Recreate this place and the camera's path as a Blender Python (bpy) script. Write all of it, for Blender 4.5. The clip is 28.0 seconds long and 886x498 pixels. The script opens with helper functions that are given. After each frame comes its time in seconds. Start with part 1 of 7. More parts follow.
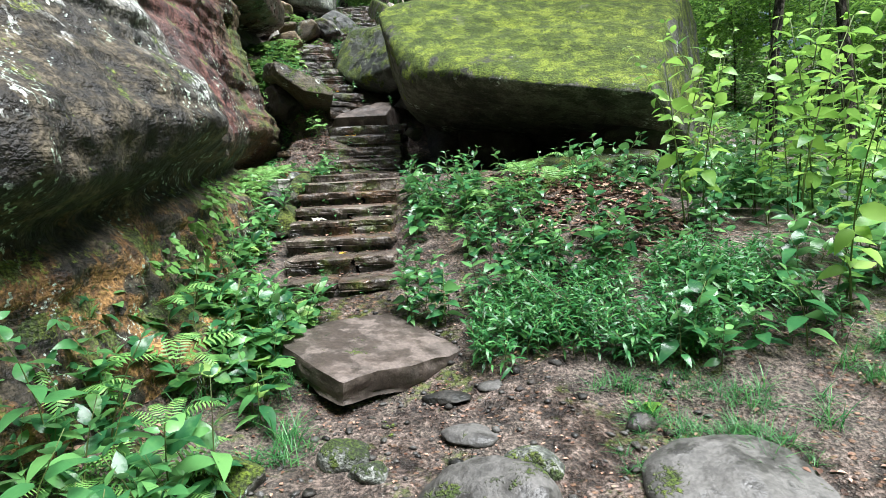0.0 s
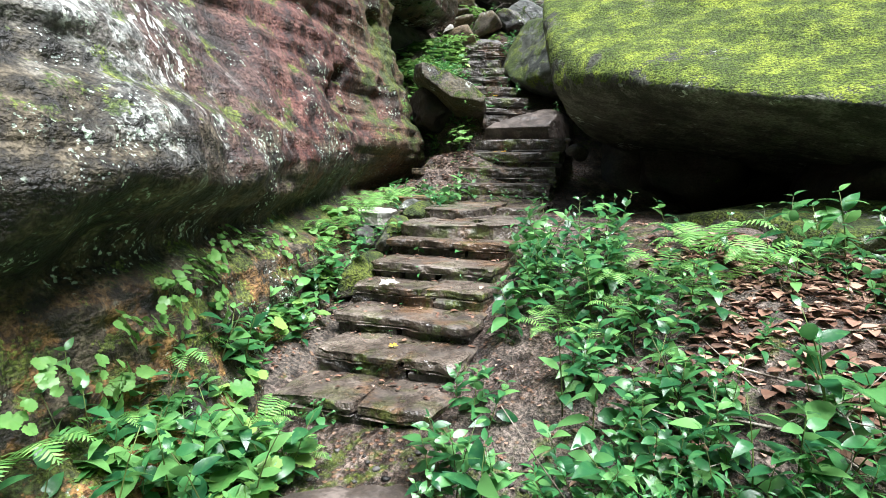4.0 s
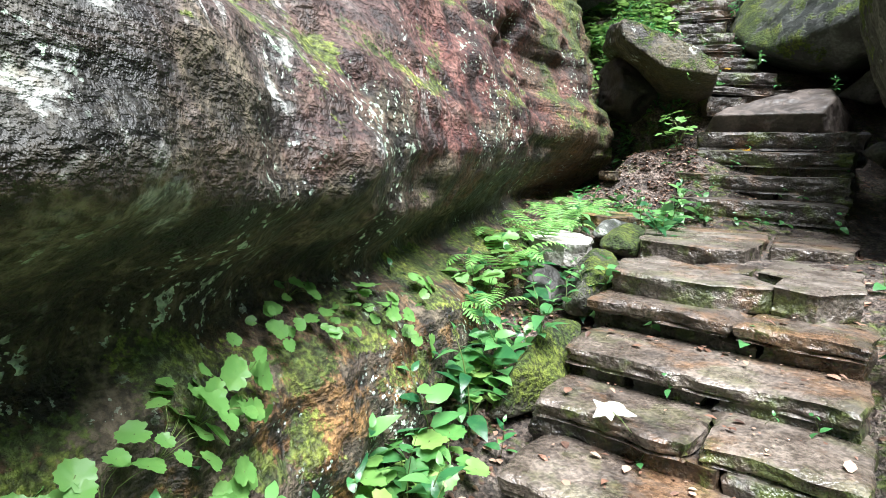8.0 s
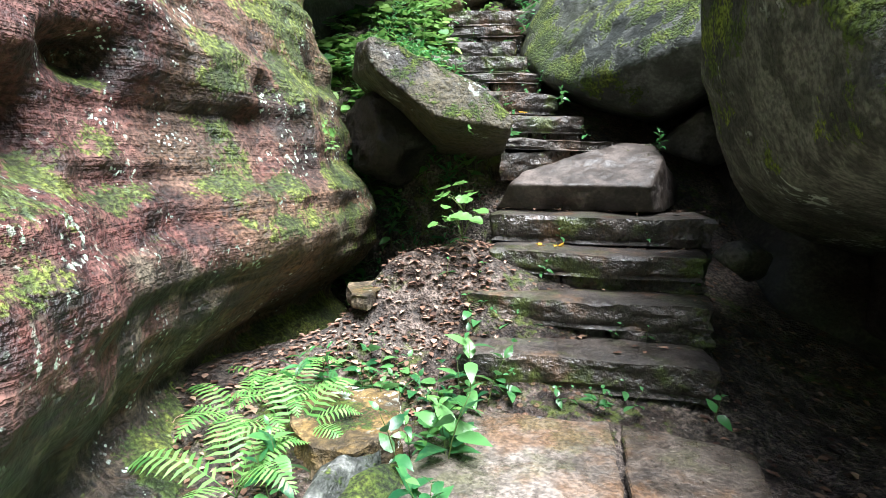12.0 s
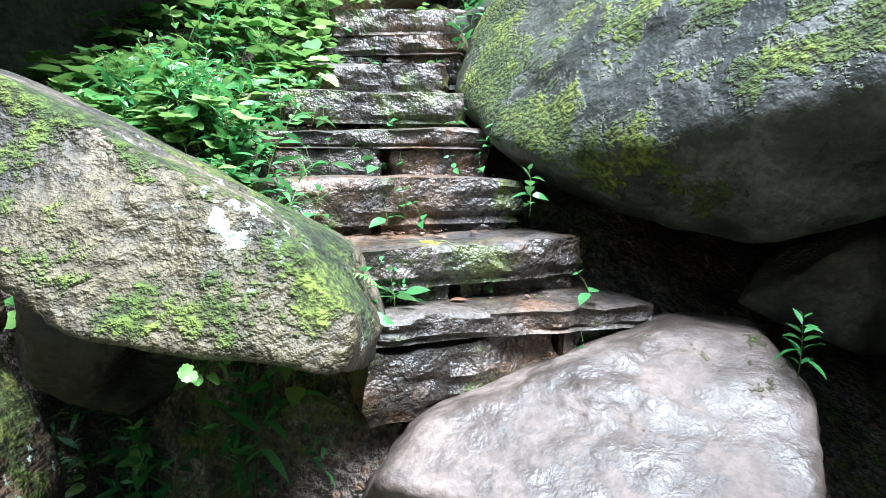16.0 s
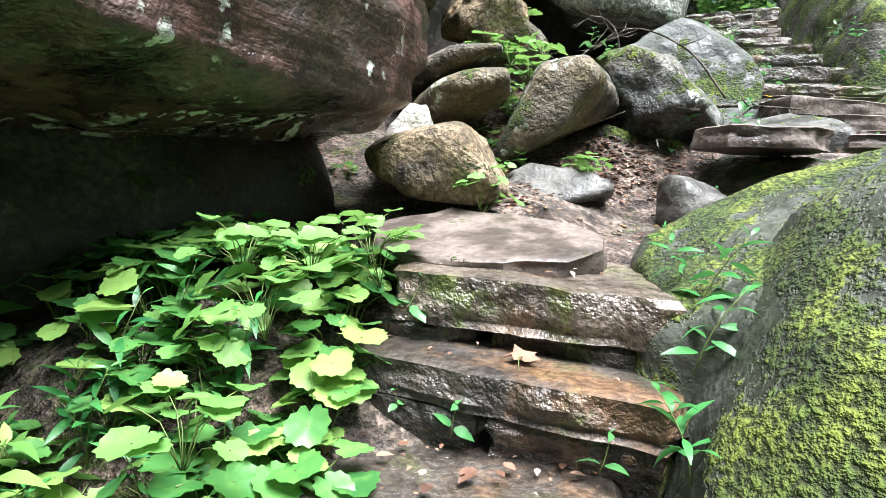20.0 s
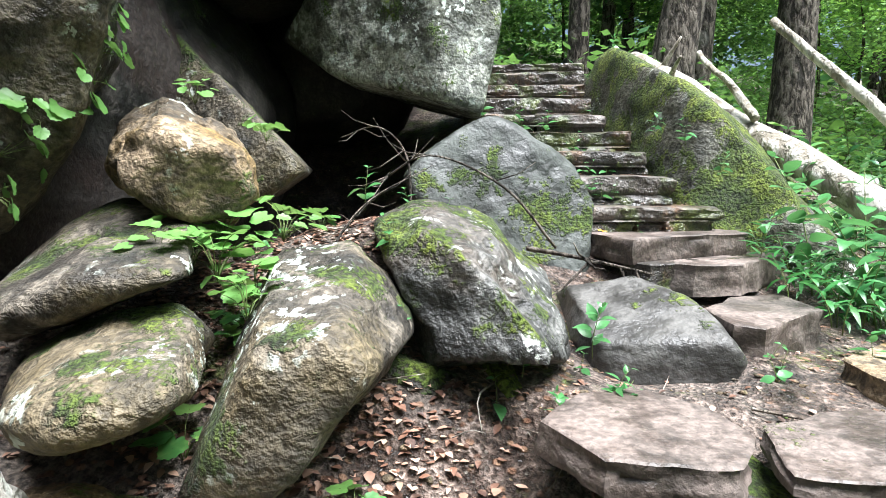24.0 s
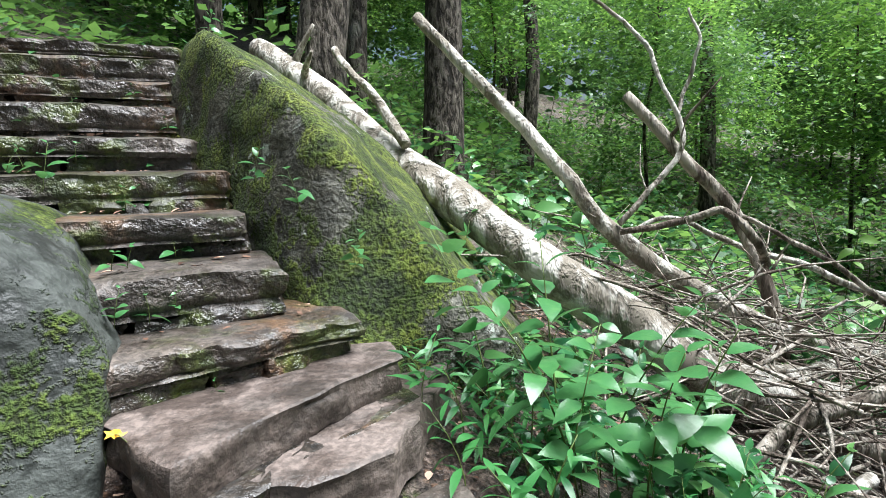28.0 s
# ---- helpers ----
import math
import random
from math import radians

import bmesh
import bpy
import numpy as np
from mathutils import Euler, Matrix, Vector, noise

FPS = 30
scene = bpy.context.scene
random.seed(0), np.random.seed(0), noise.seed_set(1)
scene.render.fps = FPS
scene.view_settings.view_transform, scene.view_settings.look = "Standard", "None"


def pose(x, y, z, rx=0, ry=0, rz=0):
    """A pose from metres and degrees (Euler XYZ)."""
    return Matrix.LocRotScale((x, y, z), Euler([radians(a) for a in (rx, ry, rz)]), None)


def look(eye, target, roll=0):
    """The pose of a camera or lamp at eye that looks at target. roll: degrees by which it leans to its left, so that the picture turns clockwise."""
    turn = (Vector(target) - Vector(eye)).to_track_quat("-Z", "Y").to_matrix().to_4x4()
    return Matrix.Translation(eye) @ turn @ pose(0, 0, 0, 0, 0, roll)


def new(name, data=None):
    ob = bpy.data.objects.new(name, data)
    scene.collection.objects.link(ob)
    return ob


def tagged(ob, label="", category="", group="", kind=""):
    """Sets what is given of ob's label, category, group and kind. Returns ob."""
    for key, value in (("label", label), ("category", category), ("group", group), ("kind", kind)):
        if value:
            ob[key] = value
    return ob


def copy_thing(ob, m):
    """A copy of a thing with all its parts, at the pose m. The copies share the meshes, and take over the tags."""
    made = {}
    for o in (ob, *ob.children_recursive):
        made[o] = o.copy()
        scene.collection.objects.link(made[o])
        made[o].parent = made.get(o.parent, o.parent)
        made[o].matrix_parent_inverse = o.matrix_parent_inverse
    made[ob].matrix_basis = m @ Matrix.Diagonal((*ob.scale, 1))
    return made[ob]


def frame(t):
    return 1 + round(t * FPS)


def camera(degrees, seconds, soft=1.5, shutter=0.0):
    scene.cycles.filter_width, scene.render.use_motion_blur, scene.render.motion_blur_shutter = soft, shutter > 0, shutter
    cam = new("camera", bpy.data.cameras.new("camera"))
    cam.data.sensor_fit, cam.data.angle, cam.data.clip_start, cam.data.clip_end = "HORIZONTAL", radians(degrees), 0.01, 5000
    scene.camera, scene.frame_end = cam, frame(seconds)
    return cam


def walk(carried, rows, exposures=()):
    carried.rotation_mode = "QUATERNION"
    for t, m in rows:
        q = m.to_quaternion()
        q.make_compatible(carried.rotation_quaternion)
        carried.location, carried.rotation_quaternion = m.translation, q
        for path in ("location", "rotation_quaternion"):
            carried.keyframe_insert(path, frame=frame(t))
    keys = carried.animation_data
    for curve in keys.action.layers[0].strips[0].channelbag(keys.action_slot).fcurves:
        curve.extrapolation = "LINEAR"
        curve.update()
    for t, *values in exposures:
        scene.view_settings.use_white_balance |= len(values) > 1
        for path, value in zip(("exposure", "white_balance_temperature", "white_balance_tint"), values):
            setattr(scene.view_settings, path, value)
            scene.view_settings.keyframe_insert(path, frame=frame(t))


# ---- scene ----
cam = camera(76.4, 28.0, 0.9)
METRES, EYE, TILT, LEAN, TURN = 16.0, 1.45, -8.0, 3.0, 0.0
ROWS = [
    (0.0, 0.0, 0.0, 0.0, 0.0, 0.0, -0.0),
    (0.5, 0.0059, 0.0142, -0.0009, 2.64, 0.18, -0.8),
    (1.0, 0.0093, 0.0413, 0.0089, 3.11, 0.33, -0.78),
    (1.5, 0.0202, 0.0643, 0.0175, 3.92, 0.32, -0.74),
    (2.0, 0.0274, 0.0816, 0.0297, 4.71, 0.27, -1.06),
    (2.5, 0.0318, 0.1085, 0.0359, 6.09, 0.17, -1.48),
    (3.0, 0.0351, 0.118, 0.0441, 10.16, -0.12, -2.24),
    (3.5, 0.0379, 0.1171, 0.0448, 15.57, -0.81, -3.76),
    (4.0, 0.0364, 0.1181, 0.0443, 20.97, -1.79, -5.39),
    (4.5, 0.0345, 0.1197, 0.0438, 25.37, -2.9, -6.96),
    (6.5, 0.0009, 0.1733, 0.042, 33.24, -3.82, -8.85),
    (7.0, -0.0144, 0.1957, 0.0432, 34.48, -3.85, -8.84),
    (7.5, -0.0372, 0.2137, 0.0475, 34.68, -3.68, -8.9),
    (8.0, -0.0447, 0.2278, 0.0559, 34.63, -3.65, -8.87),
    (8.5, -0.0494, 0.242, 0.0635, 33.17, -3.95, -8.16),
    (9.0, -0.059, 0.2553, 0.0653, 29.4, -4.32, -7.59),
    (9.5, -0.0607, 0.2845, 0.0721, 26.5, -3.75, -6.95),
    (10.0, -0.0631, 0.305, 0.0845, 24.22, -2.98, -6.52),
    (10.5, -0.0687, 0.323, 0.0952, 20.62, -2.27, -6.01),
    (11.0, -0.0647, 0.339, 0.1019, 18.17, -1.82, -5.54),
    (11.5, -0.0708, 0.3515, 0.1096, 16.91, -1.67, -5.29),
    (13.5, -0.0769, 0.4094, 0.1391, 14.97, -3.03, -5.66),
    (14.0, -0.0737, 0.4288, 0.1507, 14.31, -2.42, -5.59),
    (14.5, -0.0791, 0.4464, 0.1558, 13.67, -1.69, -5.28),
    (15.0, -0.087, 0.4693, 0.1603, 13.61, -0.91, -5.12),
    (15.5, -0.0856, 0.4926, 0.166, 13.98, -0.21, -5.12),
    (16.0, -0.0885, 0.5166, 0.1699, 14.06, 0.05, -5.03),
    (16.5, -0.0924, 0.5345, 0.1837, 15.04, -0.65, -5.36),
    (17.0, -0.0924, 0.5465, 0.194, 15.32, -0.28, -5.27),
    (17.5, -0.0986, 0.5563, 0.201, 15.2, 0.29, -5.26),
    (18.0, -0.0991, 0.5708, 0.2119, 16.95, 0.71, -6.35),
    (18.5, -0.1001, 0.5815, 0.2238, 20.29, 0.88, -7.93),
    (19.0, -0.1136, 0.5942, 0.2314, 25.37, 0.67, -9.93),
    (19.5, -0.1213, 0.6044, 0.243, 29.27, -0.13, -10.6),
    (20.0, -0.1265, 0.6137, 0.2549, 29.0, -0.68, -9.73),
    (20.5, -0.1329, 0.6239, 0.262, 27.56, -0.25, -9.21),
    (21.0, -0.1328, 0.639, 0.2698, 25.94, 0.12, -8.88),
    (21.5, -0.1424, 0.6523, 0.2832, 22.6, 0.13, -8.0),
    (23.5, -0.153, 0.687, 0.3233, 13.14, 0.6, -5.29),
    (24.0, -0.1501, 0.6992, 0.332, 10.81, 0.53, -4.88),
    (24.5, -0.1565, 0.7109, 0.3392, 7.56, 0.3, -4.24),
    (25.0, -0.1568, 0.7184, 0.3484, 1.82, 0.82, -2.93),
    (25.5, -0.1506, 0.7316, 0.3531, -5.36, 1.23, -1.54),
    (26.0, -0.1531, 0.7501, 0.3575, -12.8, 1.12, -0.31),
    (26.5, -0.1461, 0.7588, 0.3601, -17.19, 0.72, 0.56),
    (27.0, -0.1287, 0.7657, 0.3623, -19.33, 0.44, 0.83),
    (27.5, -0.1192, 0.78, 0.367, -20.1, 0.17, 0.75),
    (28.0, -0.1142, 0.7989, 0.3742, -19.75, -0.05, 0.37),
]
walk(cam, [(t, pose(0, 0, EYE, TILT, LEAN, TURN) @ pose(METRES * x, METRES * y, METRES * z, 90 + pitch, roll, yaw)) for t, x, y, z, yaw, pitch, roll in ROWS],
     [(0.0, 1.15, 6150, 10), (1.2, 1.35, 6150, 10), (3.0, 1.35, 6150, 10), (7.0, 1.32, 6100, 10), (8.0, 1.55, 6100, 10), (11.0, 1.6, 6000, 10), (14.5, 1.95, 5750, 9), (16.2, 2.2, 5500, 9), (18.0, 1.85, 5850, 9), (21.0, 2.0, 6150, 10), (24.0, 1.8, 6100, 10), (26.0, 1.45, 6050, 10), (28.0, 1.2, 6050, 10)])

# ---- daylight: a bright, clouded sky over a wooded hollow ----
world = bpy.data.worlds.new("sky")
scene.world = world
world.use_nodes = True
wn = world.node_tree
sky = wn.nodes.new("ShaderNodeTexSky")
sky.sky_type, sky.sun_disc = "NISHITA", False
sky.sun_elevation, sky.sun_rotation = radians(71), radians(118)
sky.dust_density, sky.air_density = 4.0, 1.0
wn.links.new(sky.outputs[0], wn.nodes["Background"].inputs[0])
wn.nodes["Background"].inputs[1].default_value = 0.05
sun = new("sun", bpy.data.lights.new("sun", "SUN"))
sun.data.energy, sun.data.angle, sun.data.color = 5.7, radians(42), (1.0, 1.0, 0.98)
sun.matrix_world = look((3.97, -2.11, 13), (0, 0, 0))
scene.view_settings.exposure = 1.75

# ---- tools ----
def vnoise(p, seed=0):
    """Smooth value noise in -1..1 for an (n, 3) array."""
    i = np.floor(p).astype(np.int64)
    f = p - i
    u = f * f * (3 - 2 * f)
    out = np.zeros(len(p))
    for dx in (0, 1):
        for dy in (0, 1):
            for dz in (0, 1):
                h = ((i[:, 0] + dx) * 374761393 + (i[:, 1] + dy) * 668265263 + (i[:, 2] + dz) * 1274126177 + seed * 974634) & 0xFFFFFFFF
                h = ((h ^ (h >> 13)) * 1103515245) & 0xFFFFFFFF
                h = (h ^ (h >> 16)) & 0xFFFF
                w = (u[:, 0] if dx else 1 - u[:, 0]) * (u[:, 1] if dy else 1 - u[:, 1]) * (u[:, 2] if dz else 1 - u[:, 2])
                out += w * (h / 32767.5 - 1)
    return out


def fbm(p, freq=1.0, octaves=4, seed=0, gain=0.5):
    out, amp = np.zeros(len(p)), 1.0
    for k in range(octaves):
        out += amp * vnoise(p * freq + 17.3 * k, seed + k)
        freq, amp = freq * 2.03, amp * gain
    return out


def smooth(a, b, x):
    t = np.clip((x - a) / (b - a), 0, 1)
    return t * t * (3 - 2 * t)


def mesh_of(name, verts, faces, shade=True):
    me = bpy.data.meshes.new(name)
    me.from_pydata(np.asarray(verts, float).tolist(), [], [tuple(f) for f in (faces.tolist() if hasattr(faces, "tolist") else faces)])
    if shade:
        me.polygons.foreach_set("use_smooth", [True] * len(me.polygons))
    me.update()
    if shade == "edges":
        me.set_sharp_from_angle(angle=radians(38))
    return me


def put(name, verts, faces, material, parent=None, shade=True, label="", at=None):
    """A mesh object; at: its origin in the world, from which the verts are then counted."""
    me = mesh_of(name, verts, faces, shade)
    me.materials.append(material)
    ob = new(name, me)
    if at is not None:
        ob.location = at
    if parent is not None:
        ob.parent = parent
    if label:
        ob["label"] = label
    return ob


def thing(name, label, category, group="", kind="", at=(0, 0, 0)):
    ob = tagged(new(name), label, category, group, kind)
    ob.location = at
    return ob


_ico = {}


def ico(level):
    if level not in _ico:
        bm = bmesh.new()
        bmesh.ops.create_icosphere(bm, subdivisions=level, radius=1)
        bm.verts.ensure_lookup_table()
        _ico[level] = (np.array([v.co[:] for v in bm.verts]), np.array([[v.index for v in f.verts] for f in bm.faces]))
        bm.free()
    return _ico[level]


def turn(rx=0, ry=0, rz=0):
    return np.array(Euler([radians(a) for a in (rx, ry, rz)]).to_matrix())


def rock_shape(size, rot=(0, 0, 0), seed=0, cuts=(), p=48.0, facets=13, rough=0.035, level=4, strata=0.0, exact=0):
    """A rounded, faceted stone about the origin: half sizes, a turn, planes that cut it (nx, ny, nz, distance; in the world's turn)."""
    rng = np.random.default_rng(seed + 101)
    d, faces = ico(level)
    R = turn(*rot)
    size = np.array(size, float)
    norms, dist = [], []
    for k in range(facets):
        n = rng.normal(size=3)
        n /= np.linalg.norm(n)
        norms.append(n)
        dist.append(rng.uniform(0.58, 0.9))
    acc = np.ones(len(d))
    acc = acc * 0.55
    for n, h in zip(norms, dist):
        acc += np.clip(d @ n / h, 0, None) ** p
    v = d * (acc ** (-1 / p))[:, None] * size
    v = v @ R.T
    if exact:
        acc = np.ones(len(v))
        for nx, ny, nz, h in cuts:
            acc += np.clip(v @ np.array((nx, ny, nz)) / h, 0, None) ** exact
        v = v * (acc ** (-1 / exact))[:, None]
    elif len(cuts):
        for nx, ny, nz, h in cuts:
            n = np.array((nx, ny, nz), float)
            n /= np.linalg.norm(n)
            s = v @ n
            over = np.clip(s - h, 0, None)
            v = v - np.outer(over * 0.93, n)
    m = float(size.mean())
    away = v / (np.linalg.norm(v, axis=1)[:, None] + 1e-9)
    off = rng.uniform(-50, 50, 3)
    n1 = fbm(v + off, 1.1 / m, 3, seed)
    n2 = fbm(v + off, 4.0 / m, 4, seed + 5)
    n3 = 1 - np.abs(fbm(v * np.array((1, 1, 1.8)) + off, 2.2 / m, 4, seed + 6)) * 2
    v = v + away * (rough * m * (1.3 * n1 + 0.55 * n2 + 0.45 * n3))[:, None] + away * (0.008 * fbm(v + off, 14.0, 3, seed + 7))[:, None]
    if strata:
        lay = fbm(np.c_[v[:, 0] * 0.7, v[:, 1] * 0.7, v[:, 2] * 9] + off, 1.0, 3, seed + 9)
        v = v + away * (strata * lay)[:, None]
    return v, faces


def rock(name, c, size, material, label, category="rock", rot=(0, 0, 0), group="", parent=None, **kw):
    v, f = rock_shape(size, rot, **kw)
    ob = put(name, v, f, material, parent, at=c)
    if parent is None:
        tagged(ob, label, category, group)
    elif label:
        ob["label"] = label
    return ob


def slab_shape(lx, ly, h, seed=0, cells=(14, 8), rough=0.012, corner=0.02, wobble=0.05, chip=0.006, layers=7, ledge=0.005):
    """A stone slab with a ragged outline: x from -lx/2, y from 0 (its front) to ly, top at z = 0."""
    rng = np.random.default_rng(seed + 7)
    nx, ny = cells
    us, vs = np.linspace(-1, 1, nx + 1), np.linspace(0, 1, ny + 1) ** 1.15
    U, V = np.meshgrid(us, vs, indexing="ij")
    u, w = U.ravel(), V.ravel()
    off = rng.uniform(-90, 90, 3)
    P = np.c_[u * lx / 2, w * ly, np.zeros(u.size)]
    line = lambda k, f, n: fbm(np.c_[P[:, 0], 0 * u + k, 0 * u] + off, f, n, seed)
    fr = wobble * line(0, 2.2, 2) + 0.014 * line(3, 11.0, 3)
    bk = wobble * line(5, 3.0, 3)
    sd = wobble * 0.6 * fbm(np.c_[0 * u, P[:, 1], 0 * u + 3] + off, 4.0, 3, seed + 4)
    P[:, 1] += fr * (1 - w) ** 2 + bk * w ** 2
    P[:, 0] += sd * u ** 3 - np.sign(u) * corner * np.abs(u) ** 10 * ((1 - w) ** 8 + w ** 8)
    top = P.copy()
    edge = np.minimum(np.minimum((1 - np.abs(u)) * lx / 2, w * ly), (1 - w) * ly)
    worn = np.abs(fbm(top + off, 5, 3, seed + 2))
    top[:, 2] = rough * fbm(top + off, 3.0, 4, seed + 1) - (chip + 0.03 * np.clip(worn - 0.45, 0, 1)) * (1 - smooth(0, 0.03, edge))
    bot = P.copy()
    bot[:, 2] = -h + 0.3 * rough * fbm(bot + off, 3.0, 2, seed + 6)
    idx = lambda i, j: i * (ny + 1) + j
    N = len(P)
    ring = [idx(i, 0) for i in range(nx)] + [idx(nx, j) for j in range(ny)] + [idx(i, ny) for i in range(nx, 0, -1)] + [idx(0, j) for j in range(ny, 0, -1)]
    mids = []
    ur, wr = u[ring], w[ring]
    out = np.c_[np.sign(ur) * (np.abs(ur) > 0.99), np.where(wr < 0.01, -1, np.where(wr > 0.99, 1, 0)), 0 * wr]
    for k in range(1, layers):
        t = k / layers
        m = top[ring] * (1 - t) + bot[ring] * t
        q = m + off
        m = m + out * (0.004 + 0.014 * fbm(q, 9.0, 3, seed + 8) + ledge * np.sign(fbm(q * np.array((6.0, 6.0, 22.0)), 1.0, 2, seed + 9)) - 0.012 * (k == layers - 1))[:, None]
        mids.append(m)
    verts = np.concatenate([top, bot] + mids)
    faces = []
    for i in range(nx):
        for j in range(ny):
            a, b, c, d = idx(i, j), idx(i + 1, j), idx(i + 1, j + 1), idx(i, j + 1)
            faces.append((a, b, c, d))
            faces.append((N + d, N + c, N + b, N + a))
    n = len(ring)
    rows = [ring] + [[2 * N + k * n + q for q in range(n)] for k in range(layers - 1)] + [[N + q for q in ring]]
    for A, B in zip(rows[:-1], rows[1:]):
        for q in range(n):
            faces.append((A[q], B[q], B[(q + 1) % n], A[(q + 1) % n]))
    return verts, faces


def flag_shape(corners, h, seed=0, rough=0.006, step=0.035):
    """A flat stone with the given corners, its top at z = 0 and a broken edge."""
    c = np.array(corners, float)
    ring = []
    for a, b in zip(c, np.roll(c, -1, axis=0)):
        n = max(2, int(np.linalg.norm(b - a) / step))
        ring += [a + (b - a) * k / n for k in range(n)]
    ring = np.array(ring)
    mid = ring.mean(0)
    n = len(ring)
    out = ring - mid
    out /= np.linalg.norm(out, axis=1)[:, None]
    q = np.c_[ring, 0 * ring[:, 0]] + seed * 3.7
    ring = ring + out * (0.025 * fbm(q, 5.0, 4, seed))[:, None]
    rows = []
    for t, z in [(0.25, 0), (0.5, 0), (0.72, 0), (0.88, 0), (0.97, 0), (1.0, -0.006)]:
        p = mid + (ring - mid) * t
        q = np.c_[p, 0 * p[:, 0]] + seed * 3.7
        rows.append(np.c_[p, z + rough * fbm(q, 4.0, 4, seed + 1)])
    for k in range(1, 7):
        q = np.c_[ring, np.full(n, -h * k / 6)] + seed * 3.7
        d = 0.006 * np.sign(fbm(q * np.array((5.0, 5.0, 22.0)), 1.0, 2, seed + 2)) + 0.014 * fbm(q, 9.0, 3, seed + 3) - 0.004
        rows.append(np.c_[ring + out * d[:, None], np.full(n, -h * k / 6)])
    V = np.concatenate([[[*mid, 0]]] + rows + [[[*mid, -h]]])
    F = [(0, 1 + k, 1 + (k + 1) % n) for k in range(n)]
    for r in range(len(rows) - 1):
        a, b = 1 + r * n, 1 + (r + 1) * n
        F += [(a + k, b + k, b + (k + 1) % n, a + (k + 1) % n) for k in range(n)]
    a = 1 + (len(rows) - 1) * n
    F += [(len(V) - 1, a + (k + 1) % n, a + k) for k in range(n)]
    return V, F


def place(verts, x, y, z, rz=0, rx=0, ry=0, s=1.0):
    return verts * s @ turn(rx, ry, rz).T + np.array((x, y, z))


def tube(points, radii, sides=8, seed=0, knob=0.0):
    """A tapering limb through points."""
    pts = np.array(points, float)
    verts, faces = [], []
    side = None
    for k, (p, r) in enumerate(zip(pts, radii)):
        d = pts[min(k + 1, len(pts) - 1)] - pts[max(k - 1, 0)]
        d /= np.linalg.norm(d) + 1e-9
        if side is None:
            side = np.cross(d, (0.3, 0.2, 1.0) if abs(d[2]) < 0.9 else (1.0, 0.1, 0))
        side = side - d * (side @ d)
        side /= np.linalg.norm(side) + 1e-9
        up = np.cross(d, side)
        for q in range(sides):
            a = 2 * math.pi * q / sides
            verts.append(p + r * (math.cos(a) * side + math.sin(a) * up))
    verts = np.array(verts)
    if knob:
        rr = np.repeat(np.array(radii), sides)
        verts = verts + (verts - np.repeat(pts, sides, 0)) * (knob * fbm(verts, 3.0, 3, seed))[:, None]
    n = len(pts)
    for k in range(n - 1):
        for q in range(sides):
            a, b = k * sides + q, k * sides + (q + 1) % sides
            faces.append((a, b, b + sides, a + sides))
    faces.append(tuple(range(sides - 1, -1, -1)))
    faces.append(tuple((n - 1) * sides + q for q in range(sides)))
    return verts, faces


def curve_through(pts, n):
    """n points on a smooth line through pts (Catmull-Rom)."""
    p = np.array(pts, float)
    p = np.vstack([2 * p[0] - p[1], p, 2 * p[-1] - p[-2]])
    out = []
    m = len(p) - 3
    for t in np.linspace(0, m - 1e-6, n):
        i = int(t)
        f = t - i
        a, b, c, d = p[i:i + 4]
        out.append(0.5 * (2 * b + (c - a) * f + (2 * a - 5 * b + 4 * c - d) * f * f + (3 * b - a - 3 * c + d) * f ** 3))
    return np.array(out)


def merge(parts):
    """Joins (verts, faces) pairs."""
    vs, fs, n = [], [], 0
    for v, f in parts:
        vs.append(np.asarray(v, float))
        fs += [tuple(i + n for i in q) for q in (f.tolist() if hasattr(f, "tolist") else f)]
        n += len(v)
    return np.concatenate(vs), fs

